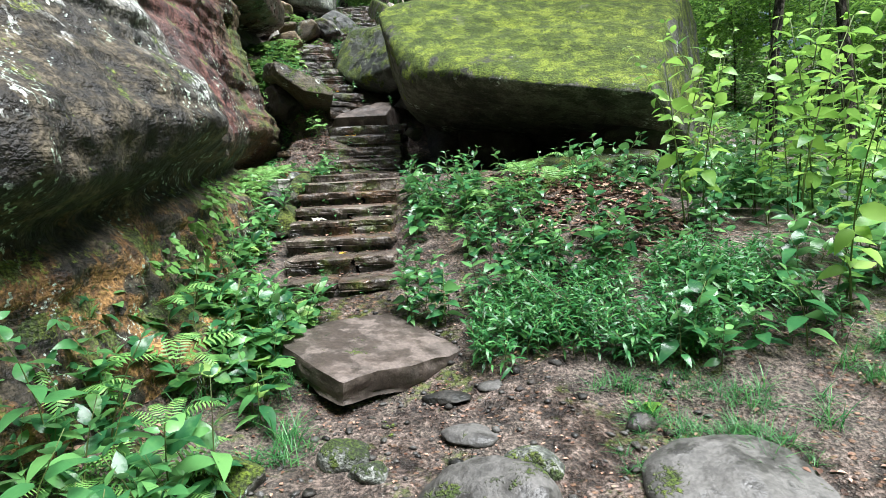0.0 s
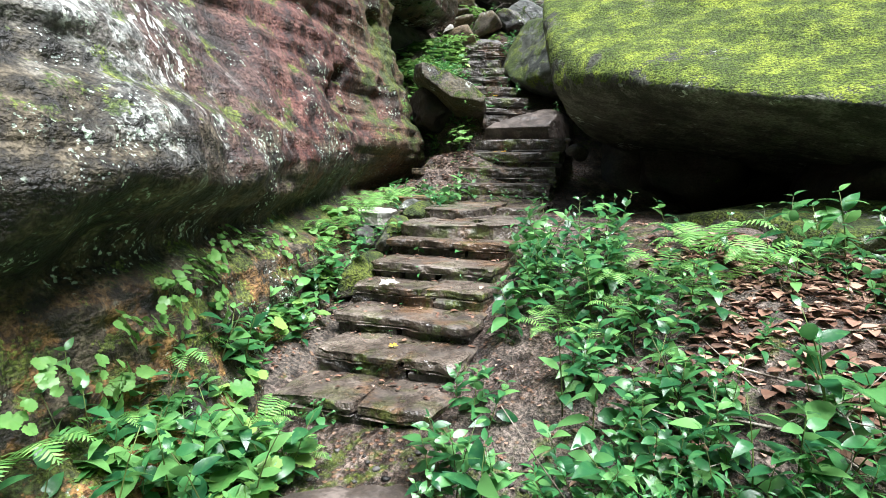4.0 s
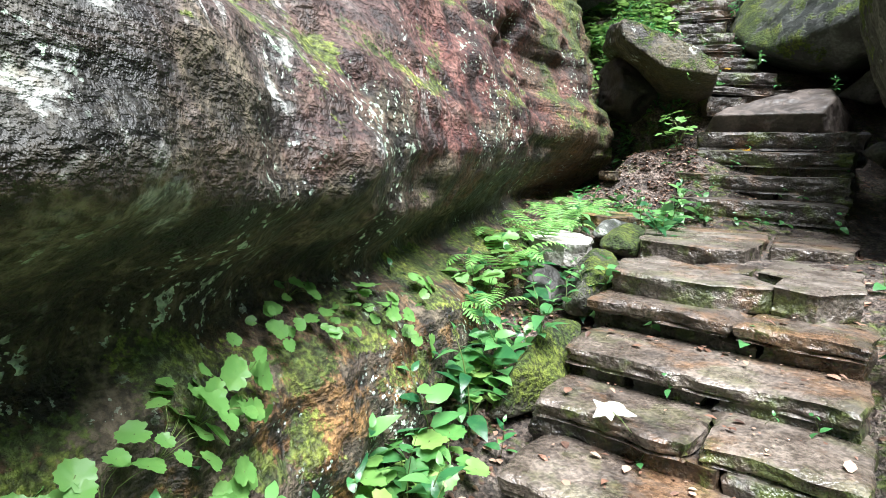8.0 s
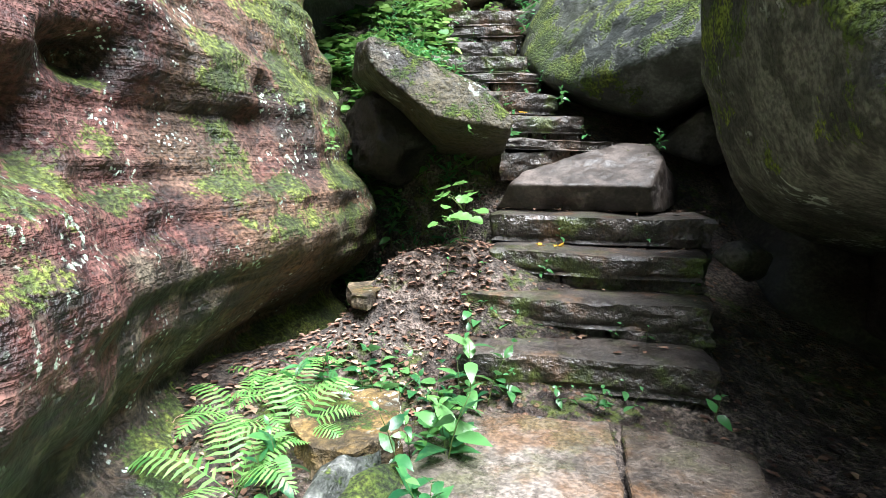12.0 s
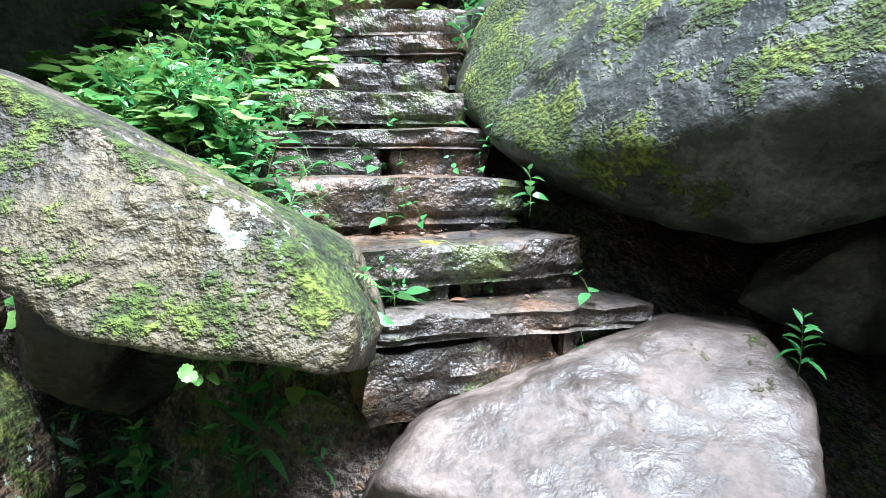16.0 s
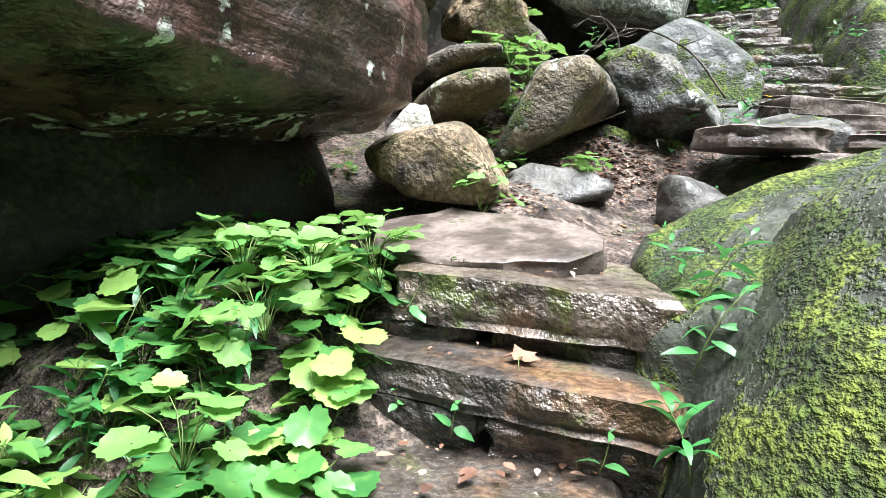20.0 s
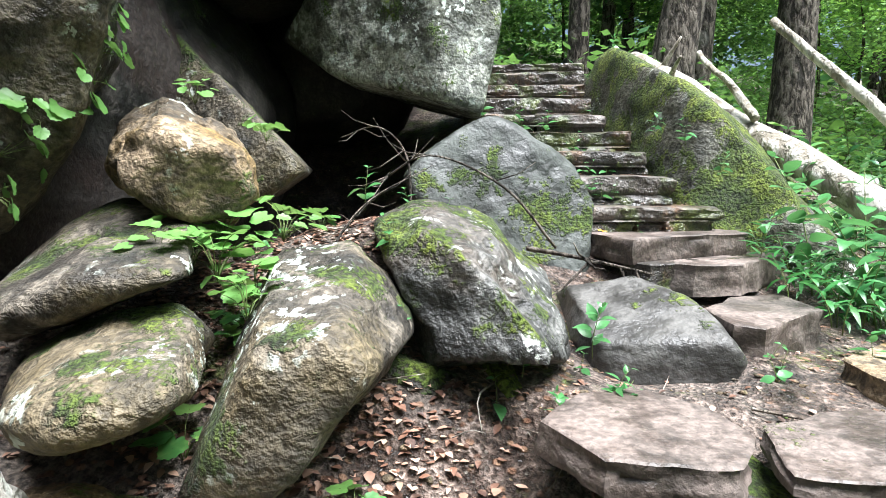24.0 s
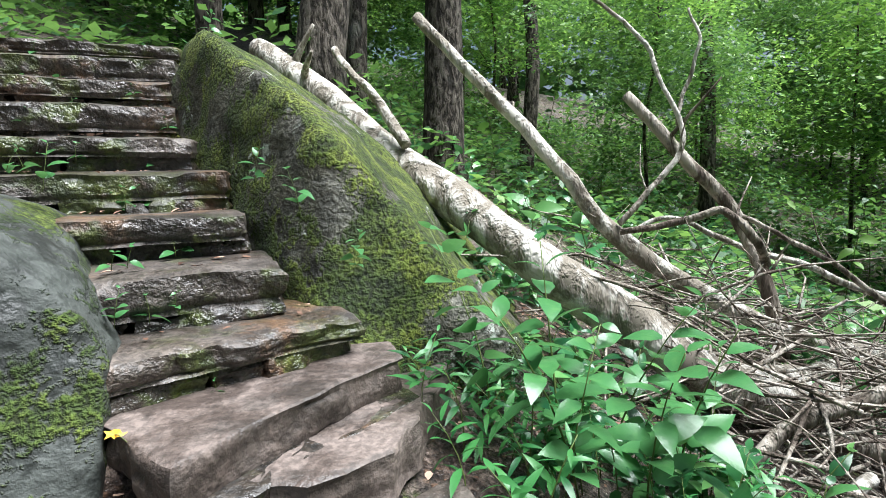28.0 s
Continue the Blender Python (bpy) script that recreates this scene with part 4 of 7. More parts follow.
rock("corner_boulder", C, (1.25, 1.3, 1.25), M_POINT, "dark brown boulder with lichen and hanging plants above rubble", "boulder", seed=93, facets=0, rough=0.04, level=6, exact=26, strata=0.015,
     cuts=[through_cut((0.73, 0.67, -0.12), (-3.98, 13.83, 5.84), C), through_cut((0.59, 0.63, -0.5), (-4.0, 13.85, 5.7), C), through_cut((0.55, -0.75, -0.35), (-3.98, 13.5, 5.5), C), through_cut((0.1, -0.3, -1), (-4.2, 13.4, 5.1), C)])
# Another added closure, near-black in place of the cave's shade.
rock("cave_back_rock", (-5.0, 17.8, 6.6), (1.6, 1.4, 1.6), M_DARK, "near-black rock added to close the upper cave's back", "boulder", seed=43, level=5, rough=0.05)

# ---- rubble at the turn of the path ----
RUB = "tumbled boulders beside the path"
rock("white_tipped_rock", (-3.17, 12.58, 4.4), (0.55, 0.42, 0.5), M_TAN, "tan rock with yellow moss and a white tip", "rock", group=RUB, seed=51, facets=0, rough=0.05, level=5, exact=24,
     cuts=[(-0.18, -0.17, 0.97, 0.10), (0.30, 0.14, 0.94, 0.11), (0.80, 0.29, 0.53, 0.15), (-0.39, -0.33, 0.86, 0.16), (-0.11, 0.05, -0.99, 0.21), (-0.41, -0.14, -0.90, 0.24), (0.34, 0.26, -0.90, 0.28), (0.85, 0.38, -0.37, 0.32), (0.11, -0.11, -0.99, 0.33), (-0.79, -0.51, -0.33, 0.35), (-0.74, -0.68, -0.02, 0.37), (-0.59, -0.59, -0.56, 0.39)])
rock("white_tip_rock", (-3.5, 12.75, 4.4), (0.17, 0.17, 0.26), M_PALE, "pale upright stone beside a tan rock", "rock", rot=(0, 15, 0), group=RUB, seed=66, level=4, rough=0.05)
rock("rounded_rock", (-3.36, 13.16, 4.73), (0.5, 0.4, 0.4), M_RUBBLE, "rounded brown rock with pale lichen spots", "rock", group=RUB, seed=52, facets=0, rough=0.03, level=5, exact=18,
     cuts=[(0.22, 0.20, -0.96, 0.12), (0.56, 0.37, -0.75, 0.12), (-0.02, -0.20, 0.98, 0.15), (0.56, 0.04, -0.82, 0.15), (-0.30, -0.35, 0.89, 0.16), (0.31, -0.23, -0.92, 0.17), (-0.22, 0.07, 0.97, 0.18), (-0.48, -0.21, 0.85, 0.20), (0.84, 0.51, -0.17, 0.20), (0.87, 0.37, 0.31, 0.21), (0.49, 0.53, 0.69, 0.22), (-0.61, -0.53, 0.59, 0.24), (-0.21, -0.09, -0.97, 0.25), (-0.24, -0.69, -0.68, 0.28), (-0.63, -0.77, -0.02, 0.30), (-0.79, -0.58, -0.19, 0.38)])
rock("flat_rock", (-3.72, 13.5, 5.0), (0.75, 0.45, 0.5), M_RUBBLE, "flat rock with a streak of white lichen", "rock", group=RUB, seed=53, facets=0, rough=0.05, level=5, exact=30, strata=0.012,
     cuts=[(-0.28, -0.40, 0.87, 0.11), (0.04, -0.23, 0.97, 0.12), (0.33, 0.35, -0.88, 0.13), (0.35, 0.08, -0.93, 0.15), (-0.49, -0.42, 0.76, 0.17), (0.16, -0.15, -0.98, 0.23), (0.21, 0.20, 0.96, 0.24), (-0.20, -0.01, -0.98, 0.26), (0.82, 0.57, -0.04, 0.27), (0.83, 0.31, 0.46, 0.32), (-0.73, -0.49, -0.48, 0.38), (-0.62, -0.78, 0.07, 0.39)])
rock("lumpy_rock", (-3.62, 13.85, 5.38), (0.45, 0.36, 0.42), M_TAN, "rough lumpy brown rock", "rock", group=RUB, seed=54, facets=0, rough=0.1, level=5, exact=18,
     cuts=[(0.56, 0.29, 0.78, 0.12), (0.38, 0.14, 0.92, 0.14), (0.46, -0.08, 0.88, 0.15), (0.82, 0.47, 0.33, 0.17), (0.86, 0.25, 0.45, 0.19), (-0.32, -0.49, 0.81, 0.20), (-0.17, 0.15, -0.97, 0.21), (-0.40, 0.00, -0.92, 0.23), (0.65, 0.45, -0.60, 0.25), (-0.32, -0.30, -0.90, 0.26), (-0.67, -0.62, 0.40, 0.26), (-0.01, -0.09, -1.00, 0.27), (-0.75, -0.66, 0.05, 0.27)])
rock("tall_rock", (-2.92, 13.41, 4.68), (0.6, 0.42, 0.75), M_RUBBLE, "tall smooth grey rock with lichen and moss", "rock", group=RUB, seed=55, facets=0, rough=0.035, level=5, exact=26,
     cuts=[(0.44, 0.20, -0.87, 0.12), (0.80, 0.04, -0.60, 0.16), (-0.81, -0.42, 0.41, 0.24), (0.89, 0.16, 0.42, 0.29), (0.74, 0.09, 0.67, 0.29), (-0.13, -0.25, 0.96, 0.29), (0.72, 0.32, 0.61, 0.37), (-0.65, -0.27, 0.71, 0.38), (0.07, 0.11, 0.99, 0.47)])
rock("streaked_rock", (-2.44, 13.89, 4.81), (0.95, 0.55, 0.7), M_STREAK, "dark rock streaked with white lichen and moss", "rock", group=RUB, seed=56, facets=0, rough=0.075, strata=0.02, level=5, exact=40,
     cuts=[(0.74, -0.02, 0.67, 0.15), (0.42, -0.11, 0.90, 0.19), (0.95, 0.04, 0.32, 0.20), (-0.35, -0.91, 0.20, 0.27), (-0.86, -0.32, -0.40, 0.27), (0.25, 0.08, 0.97, 0.34), (-0.22, -0.26, 0.94, 0.35), (0.00, 0.17, 0.99, 0.46), (-0.23, 0.10, 0.97, 0.50), (0.10, -0.25, -0.96, 0.2)])
rock("dark_rock", (-2.72, 13.78, 4.5), (0.2, 0.2, 0.18), M_POINT, "small dark mossy rock between larger ones", "rock", group=RUB, seed=57)
rock("low_rock", (-2.43, 13.9, 4.36), (0.21, 0.2, 0.24), M_RIDGE, "low mossy rock at the path's edge", "rock", group=RUB, seed=58)
rock("path_rock", (-2.78, 13.05, 4.24), (0.29, 0.2, 0.17), M_SLATE, "grey rock lying on the path", "rock", group=RUB, seed=59, rot=(0, 0, 15))
rock("round_path_rock", (-2.18, 13.08, 4.22), (0.23, 0.19, 0.15), M_SLATE, "rounded grey rock on the path", "rock", group=RUB, seed=60, p=8)
rock("small_path_rock", (-1.94, 13.05, 4.17), (0.13, 0.12, 0.08), M_SLATE, "small grey rock on the path", "rock", group=RUB, seed=63)
rock("triangular_boulder", (-2.45, 15.45, 5.2), (1.25, 0.85, 0.95), M_SMOOTH, "grey green triangular boulder with a mossy shoulder", "boulder", seed=61, facets=0, rough=0.025, level=6, exact=30,
     cuts=[(0.25, -0.90, 0.35, 0.32), (0.52, -0.04, 0.86, 0.33), (0.79, 0.01, 0.62, 0.36), (0.91, 0.13, 0.40, 0.38), (0.32, 0.06, 0.95, 0.40), (0.99, 0.04, -0.11, 0.46), (-0.08, -0.06, 0.99, 0.48), (-0.31, -0.14, 0.94, 0.49), (-0.62, -0.14, 0.77, 0.53), (-0.88, -0.23, -0.41, 0.59), (0.00, 0.00, -1.00, 0.70)])
rock("wet_slab", (-1.78, 14.52, 4.68), (0.8, 0.75, 0.4), M_SLATE, "smooth wet grey slab lying aslant", "rock", seed=62, facets=0, rough=0.02, level=5, exact=40,
     cuts=[(-0.15, -0.35, 0.92, 0.10), (0.33, 0.10, 0.94, 0.13), (0.54, 0.04, 0.84, 0.15), (-0.16, 0.32, 0.93, 0.18), (0.77, -0.06, 0.64, 0.22), (0.00, 0.00, -1.00, 0.28), (0.88, -0.13, 0.45, 0.31), (-0.95, -0.29, 0.10, 0.31), (-0.10, -0.99, 0.10, 0.37), (0.82, -0.49, -0.29, 0.47)])
rock("ledge_rock", (-1.65, 13.62, 4.28), (0.62, 0.4, 0.22), M_POINT, "mossy rock that carries the ledge of the path", "rock", seed=65, level=5, rot=(0, 0, -6))

# ---- stones in the first clearing and along the lower stairs ----
CL = "stones in the clearing"
rock("smooth_boulder", (0.15, 2.05, 0.02), (0.36, 0.34, 0.24), M_SLATE, "smooth grey rounded boulder in the path", "rock", group=CL, seed=71, level=5, p=7, facets=6, rough=0.03)
rock("low_boulder", (0.36, 2.52, 0.04), (0.23, 0.15, 0.12), M_GREY, "low grey rock with mossy side", "rock", group=CL, seed=72, level=4, rot=(0, 0, -20), p=8)
rock("flat_boulder", (1.22, 2.25, -0.02), (0.42, 0.42, 0.2), M_SLATE, "broad flat grey boulder by the grass", "rock", group=CL, seed=73, level=5, rough=0.03)
rock("small_stone", (-0.55, 2.62, 0.06), (0.15, 0.12, 0.12), M_GREY, "small mossy stone beside the path", "rock", group=CL, seed=74)
rock("small_stone", (-0.42, 2.45, 0.05), (0.12, 0.09, 0.08), M_GREY, "small brown stone beside the path", "rock", group=CL, seed=75)
rock("mossy_stone", (-1.08, 2.3, 0.12), (0.24, 0.2, 0.16), M_MOSSY, "mossy stone among the plants", "rock", group=CL, seed=76)
rock("dark_stone", (0.95, 2.75, 0.08), (0.1, 0.08, 0.08), M_DARK, "small dark stone at the edge of the grass", "rock", group=CL, seed=77)
rock("sunken_stone", (0.1, 2.75, 0.08), (0.2, 0.12, 0.05), M_SLATE, "flat stone sunk in the earth", "rock", group=CL, seed=78)
rock("path_stone", (-0.05, 3.1, 0.15), (0.14, 0.1, 0.04), M_DARK, "dark wet stone sunk in the path", "rock", group=CL, seed=79)
rock("path_stone", (0.25, 3.2, 0.16), (0.12, 0.07, 0.035), M_SLATE, "grey wet stone sunk in the path", "rock", group=CL, seed=80)
rock("path_stone", (0.6, 2.95, 0.13), (0.12, 0.06, 0.03), M_SLATE, "grey wet stone sunk in the path", "rock", group=CL, seed=81)
ED = "stones along the lower stairs"
rock("curb_stone", (-1.7, 5.98, 1.0), (0.15, 0.5, 0.17), M_RIDGE, "long mossy stone edging the stairs", "rock", rot=(15, 0, 3), group=ED, seed=82, level=5, p=14)
rock("curb_stone", (-1.75, 6.76, 1.26), (0.14, 0.46, 0.15), M_RIDGE, "long mossy stone edging the stairs", "rock", rot=(13, 0, 4), group=ED, seed=83, level=5, p=14)
rock("curb_stone", (-1.84, 7.5, 1.4), (0.14, 0.42, 0.1), M_RIDGE, "low mossy stone beside the landing", "rock", rot=(4, 0, 8), group=ED, seed=91, level=5, p=14)
rock("grey_stone", (-1.98, 6.56, 1.2), (0.17, 0.17, 0.14), M_SLATE, "dark grey stone beside the stairs", "rock", group=ED, seed=84)
rock("mossy_curb", (-1.98, 7.65, 1.44), (0.14, 0.3, 0.09), M_GREY, "low mossy stone beside the landing", "rock", group=ED, seed=88)
rock("cave_stone", (-0.45, 9.3, 2.05), (0.16, 0.16, 0.12), M_DARK, "dark stone beside the steps", "rock", group=ED, seed=89)
rock("distant_boulder", (-0.9, 25.5, 7.6), (1.6, 1.0, 0.8), M_DARK, "dark boulder among the trees", "boulder", seed=90, level=5)

# ---- stone stairs ----
STEPS = []


def stone_step(l, r, z, depth, drop, seed, label, group, mats=None, stones=2, block=0.075):
    """One step: worn tread stones in a row on a course of rough riser stones. l, r: the ends of its front edge; drop: down to the tread below."""
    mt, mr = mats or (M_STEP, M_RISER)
    STEPS.append((l, r, z, depth, drop))
    rng = np.random.default_rng(seed)
    l, r = np.array(l, float), np.array(r, float)
    w = np.linalg.norm(r - l) + 0.08
    a = math.degrees(math.atan2(r[1] - l[1], r[0] - l[0]))
    mid = (l + r) / 2
    base = thing("stone_step", label, "step", group, at=(mid[0], mid[1], z - drop))
    cuts = np.sort(np.r_[0, (np.arange(1, stones) + rng.uniform(-0.22, 0.22, stones - 1)) / stones, 1])
    thick = min(drop * 0.85, block * rng.uniform(0.8, 1.2))
    for k in range(stones):
        u0, u1 = cuts[k], cuts[k + 1]
        v, f = slab_shape((u1 - u0) * w - 0.003, depth, thick, seed * 13 + k, cells=(max(8, int((u1 - u0) * w / 0.03)), 9), wobble=0.028)
        v = place(v, ((u0 + u1) / 2 - 0.5) * w, 0, 0, rx=rng.uniform(-1.2, 1.2), ry=rng.uniform(-0.7, 0.7))
        put("tread_slab", place(v, 0, 0, drop + rng.uniform(-0.006, 0.004), rz=a), f, mt, base, "edges")
    rest = drop - thick
    n = max(2, int(w / rng.uniform(0.3, 0.6)))
    cuts = np.sort(np.r_[0, (np.arange(1, n) + rng.uniform(-0.35, 0.35, n - 1)) / n, 1])
    for k in range(n):
        u0, u1 = cuts[k], cuts[k + 1]
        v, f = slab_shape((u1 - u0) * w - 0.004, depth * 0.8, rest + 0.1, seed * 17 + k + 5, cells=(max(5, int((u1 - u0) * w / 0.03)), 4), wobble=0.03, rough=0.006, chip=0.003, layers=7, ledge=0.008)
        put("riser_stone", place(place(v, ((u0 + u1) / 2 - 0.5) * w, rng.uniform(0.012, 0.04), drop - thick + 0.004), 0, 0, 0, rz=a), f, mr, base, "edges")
    return base


A = "lower flight of stone steps"
for k, (lx, ly, rx, ry, z, d) in enumerate([(-1.42, 4.5, -0.5, 4.52, 0.59, 0.45), (-1.42, 4.92, -0.5, 4.92, 0.73, 0.45), (-1.5, 5.28, -0.54, 5.26, 0.86, 0.42),
                                            (-1.55, 5.62, -0.56, 5.6, 1.0, 0.45), (-1.58, 5.96, -0.58, 5.92, 1.12, 0.45), (-1.62, 6.36, -0.58, 6.26, 1.26, 0.5)]):
    stone_step((lx, ly), (rx, ry), z, d, 0.15, 200 + k, "worn brown sandstone step, wet, with dirt and moss", A, stones=(2, 2, 1, 2, 1, 2)[k])
B = "middle flight of stone steps"
for k, (lx, ly, rx, ry, z, d) in enumerate([(-1.75, 8.46, -0.68, 8.6, 1.67, 0.5), (-1.86, 8.86, -0.66, 8.86, 1.86, 0.42), (-1.76, 9.1, -0.66, 9.16, 2.06, 0.4), (-1.8, 9.36, -0.6, 9.44, 2.24, 0.5)]):
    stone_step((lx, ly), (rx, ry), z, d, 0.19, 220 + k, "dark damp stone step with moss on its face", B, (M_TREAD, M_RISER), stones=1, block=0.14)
U = "upper flight of stone steps"
for k, (lx, ly, rx, ry, z, d) in enumerate([(-1.84, 9.86, -1.16, 10.34, 2.7, 0.5), (-2.0, 9.95, -1.38, 10.44, 2.88, 0.42), (-2.3, 10.1, -1.6, 10.6, 3.07, 0.42), (-2.6, 10.4, -1.76, 10.84, 3.26, 0.42),
                                            (-2.82, 10.66, -1.9, 11.0, 3.44, 0.4), (-2.66, 10.98, -2.04, 11.18, 3.62, 0.4), (-2.85, 11.36, -2.02, 11.48, 3.81, 0.4)]):
    stone_step((lx, ly), (rx, ry), z, d, 0.18, 230 + k, "narrow layered sandstone step, dark and damp", U, (M_TREAD, M_RISER), stones=1, block=0.09 + 0.03 * (k % 3))
stone_step((-2.74, 11.56), (-2.05, 11.72), 4.0, 0.75, 0.19, 240, "pale brown top step of the flight", U, stones=1, block=0.13)
D = "steps up to the ridge"
for k, (lx, ly, rx, ry, z, d) in enumerate([(-2.05, 15.22, -1.25, 15.5, 5.14, 0.4), (-2.3, 15.5, -1.5, 15.62, 5.32, 0.45), (-2.55, 15.85, -1.62, 15.95, 5.49, 0.45),
                                            (-2.75, 16.2, -1.7, 16.3, 5.66, 0.45), (-2.95, 16.55, -1.85, 16.65, 5.84, 0.45), (-3.0, 16.9, -1.95, 17.0, 6.02, 0.45), (-3.1, 17.3, -2.0, 17.35, 6.2, 0.45), (-3.1, 17.7, -2.0, 17.7, 6.38, 0.45), (-3.1, 18.1, -2.0, 18.1, 6.55, 0.6)]):
    stone_step((lx, ly), (rx, ry), z, d, 0.17, 250 + k, "rough grey brown sandstone step with dark sides", D, (M_TREAD, M_RISER), stones=1, block=0.1 + 0.035 * (k % 2))

# sloping slab between the flights
rock("sloping_slab", (-1.28, 10.02, 2.42), (0.85, 0.75, 0.6), M_BROWN, "big wet sloping slab with a mossy edge", "rock", seed=70, level=6, rough=0.02, facets=0, exact=40, strata=0.008,
     cuts=[(-0.02, -0.45, 0.89, 0.17), (-0.34, 0.08, 0.94, 0.19), (0.00, 0.00, -1.00, 0.18), (0.03, 0.09, 1.00, 0.27), (-0.05, -0.88, -0.47, 0.36), (-0.81, -0.09, 0.58, 0.41), (0.80, -0.05, 0.59, 0.45), (0.97, -0.25, 0.04, 0.47), (0.00, 1.00, 0.00, 0.48)])


# Near-black stone paints the dark recess below the slab's front.
rock("under_stone", (-1.3, 10.0, 2.2), (0.5, 0.3, 0.13), M_DARK, "near-black stone standing for shade beneath a sloping slab", "rock", seed=67, level=5, facets=10)


# ---- landings ----
def paving(name, x, y, z, lx, ly, rz, seed, material=M_PAVE, label="flat brown paving slab set in the earth", h=0.1, tilt=(0, 0)):
    v, f = slab_shape(lx, ly, h, seed, cells=(max(8, int(lx / 0.05)), max(7, int(ly / 0.05))), wobble=0.07, corner=0.05, rough=0.008)
    v[:, 1] -= ly / 2
    ob = put(name, place(v, 0, 0, 0, rz=rz, rx=tilt[0], ry=tilt[1]), f, material, shade="edges", at=(x, y, z))
    return tagged(ob, label, "paving slab", "slabs of the path")


def flag(name, corners, z, h, seed, material, label, group, tilt=(0, 0)):
    c = np.array(corners, float)
    mid = c.mean(0)
    v, f = flag_shape(c - mid, h, seed)
    v = place(v, 0, 0, 0, rx=tilt[0], ry=tilt[1])
    return tagged(put(name, v, f, material, shade="edges", at=(*mid, z)), label, "paving slab", group)


LAND = "slabs of the landing"
BESIDE = "flat stones beside the stairs"
flag("pale_slab", [(-2.34, 6.98), (-1.98, 6.8), (-1.88, 6.9), (-1.95, 7.16), (-2.08, 7.34), (-2.32, 7.47), (-2.42, 7.2)], 1.44, 0.14, 316, M_PALE, "pale smooth flat slab lying among ferns", BESIDE)
flag("flat_stone", [(-2.36, 7.94), (-2.12, 7.68), (-1.95, 7.68), (-1.88, 7.93), (-2.0, 8.26), (-2.34, 8.24)], 1.54, 0.12, 317, M_TAN, "flat tan and green stone beside the landing", BESIDE)
flag("small_tan_stone", [(-2.42, 8.63), (-2.32, 8.63), (-2.33, 8.89), (-2.45, 9.03), (-2.57, 8.92)], 1.86, 0.08, 318, M_TAN, "flat tan stone among fallen leaves", BESIDE)
flag("paving_slab", [(-1.6, 6.52), (-1.12, 6.45), (-0.9, 6.58), (-0.88, 6.64), (-0.98, 6.78), (-1.25, 6.92), (-1.58, 7.22), (-1.66, 6.9)], 1.375, 0.12, 311, M_PAVE, "pale flat slab at the landing's edge", LAND)
flag("paving_slab", [(-0.89, 6.57), (-0.73, 6.52), (-0.56, 6.68), (-0.57, 7.34), (-0.65, 7.58), (-0.98, 7.47), (-1.0, 6.9), (-0.88, 6.82)], 1.385, 0.13, 312, M_PAVE, "broad brown slab at the landing's edge", LAND)
flag("paving_slab", [(-1.66, 7.18), (-1.25, 7.1), (-1.09, 7.15), (-1.04, 7.75), (-1.1, 8.4), (-1.78, 8.3), (-1.8, 7.8)], 1.46, 0.14, 313, M_PAVE, "wide flat wet slab of the landing", LAND)
flag("paving_slab", [(-1.24, 6.96), (-1.03, 6.88), (-1.0, 7.4), (-1.07, 7.44), (-1.09, 7.12), (-1.24, 7.07)], 1.38, 0.09, 314, M_STEP, "small brown slab between larger ones", LAND)
flag("paving_slab", [(-1.0, 7.55), (-0.6, 7.62), (-0.55, 8.3), (-1.05, 8.4)], 1.445, 0.12, 315, M_STEP, "earthy sunken slab of the landing", LAND)
LOW_D = "tilted slabs below the ridge steps"
flag("tilted_slab", [(-2.02, 15.2), (-1.81, 14.86), (-1.63, 15.03), (-1.09, 15.42), (-1.05, 15.8), (-1.6, 15.75)], 4.99, 0.14, 321, M_LEDGE, "thick worn slab with a broken corner", LOW_D)
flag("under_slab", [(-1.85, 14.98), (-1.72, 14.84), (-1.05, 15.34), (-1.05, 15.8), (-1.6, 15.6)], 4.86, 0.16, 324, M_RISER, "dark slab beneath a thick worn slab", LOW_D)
flag("tilted_slab", [(-1.68, 15.0), (-1.49, 14.9), (-1.23, 15.0), (-0.86, 15.5), (-0.8, 15.8), (-1.3, 15.45)], 4.86, 0.17, 322, M_LEDGE, "broken brown slab with an orange hollow", LOW_D)
flag("tilted_slab", [(-1.5, 14.62), (-1.45, 14.34), (-1.34, 14.3), (-0.98, 14.72), (-1.0, 15.1), (-1.3, 14.95)], 4.69, 0.2, 323, M_LEDGE, "flat tan slab at the foot of the steps", LOW_D)
flag("tilted_slab", [(-1.08, 14.24), (-1.05, 13.98), (-0.72, 14.07), (-0.5, 14.32), (-0.47, 14.62), (-0.67, 14.66)], 4.6, 0.16, 325, M_TAN, "flat ochre slab beside the herbs", LOW_D)
paving("front_slab", -0.55, 3.6, 0.36, 0.95, 0.85, 42, 305, M_BROWN, "big flat wet slab tilted in front of the stairs", 0.16, (8, 3))
flag("top_slab", [(-2.78, 11.72), (-2.5, 11.74), (-2.34, 11.84), (-2.31, 12.0), (-2.32, 12.14), (-2.44, 12.24), (-2.67, 12.28), (-2.97, 12.28), (-3.14, 12.0), (-2.95, 11.74)], 4.08, 0.13, 306, M_BROWN, "broad smooth brown slab at the head of the stairs", "slabs of the path", (12, 1))
flag("raised_slab", [(-2.22, 13.42), (-2.07, 13.2), (-1.72, 13.24), (-1.64, 13.44), (-1.72, 13.62), (-1.93, 13.78), (-2.12, 13.66)], 4.585, 0.1, 307, M_LEDGE, "broad pinkish ledge slab that the path crosses", "slabs of the path")
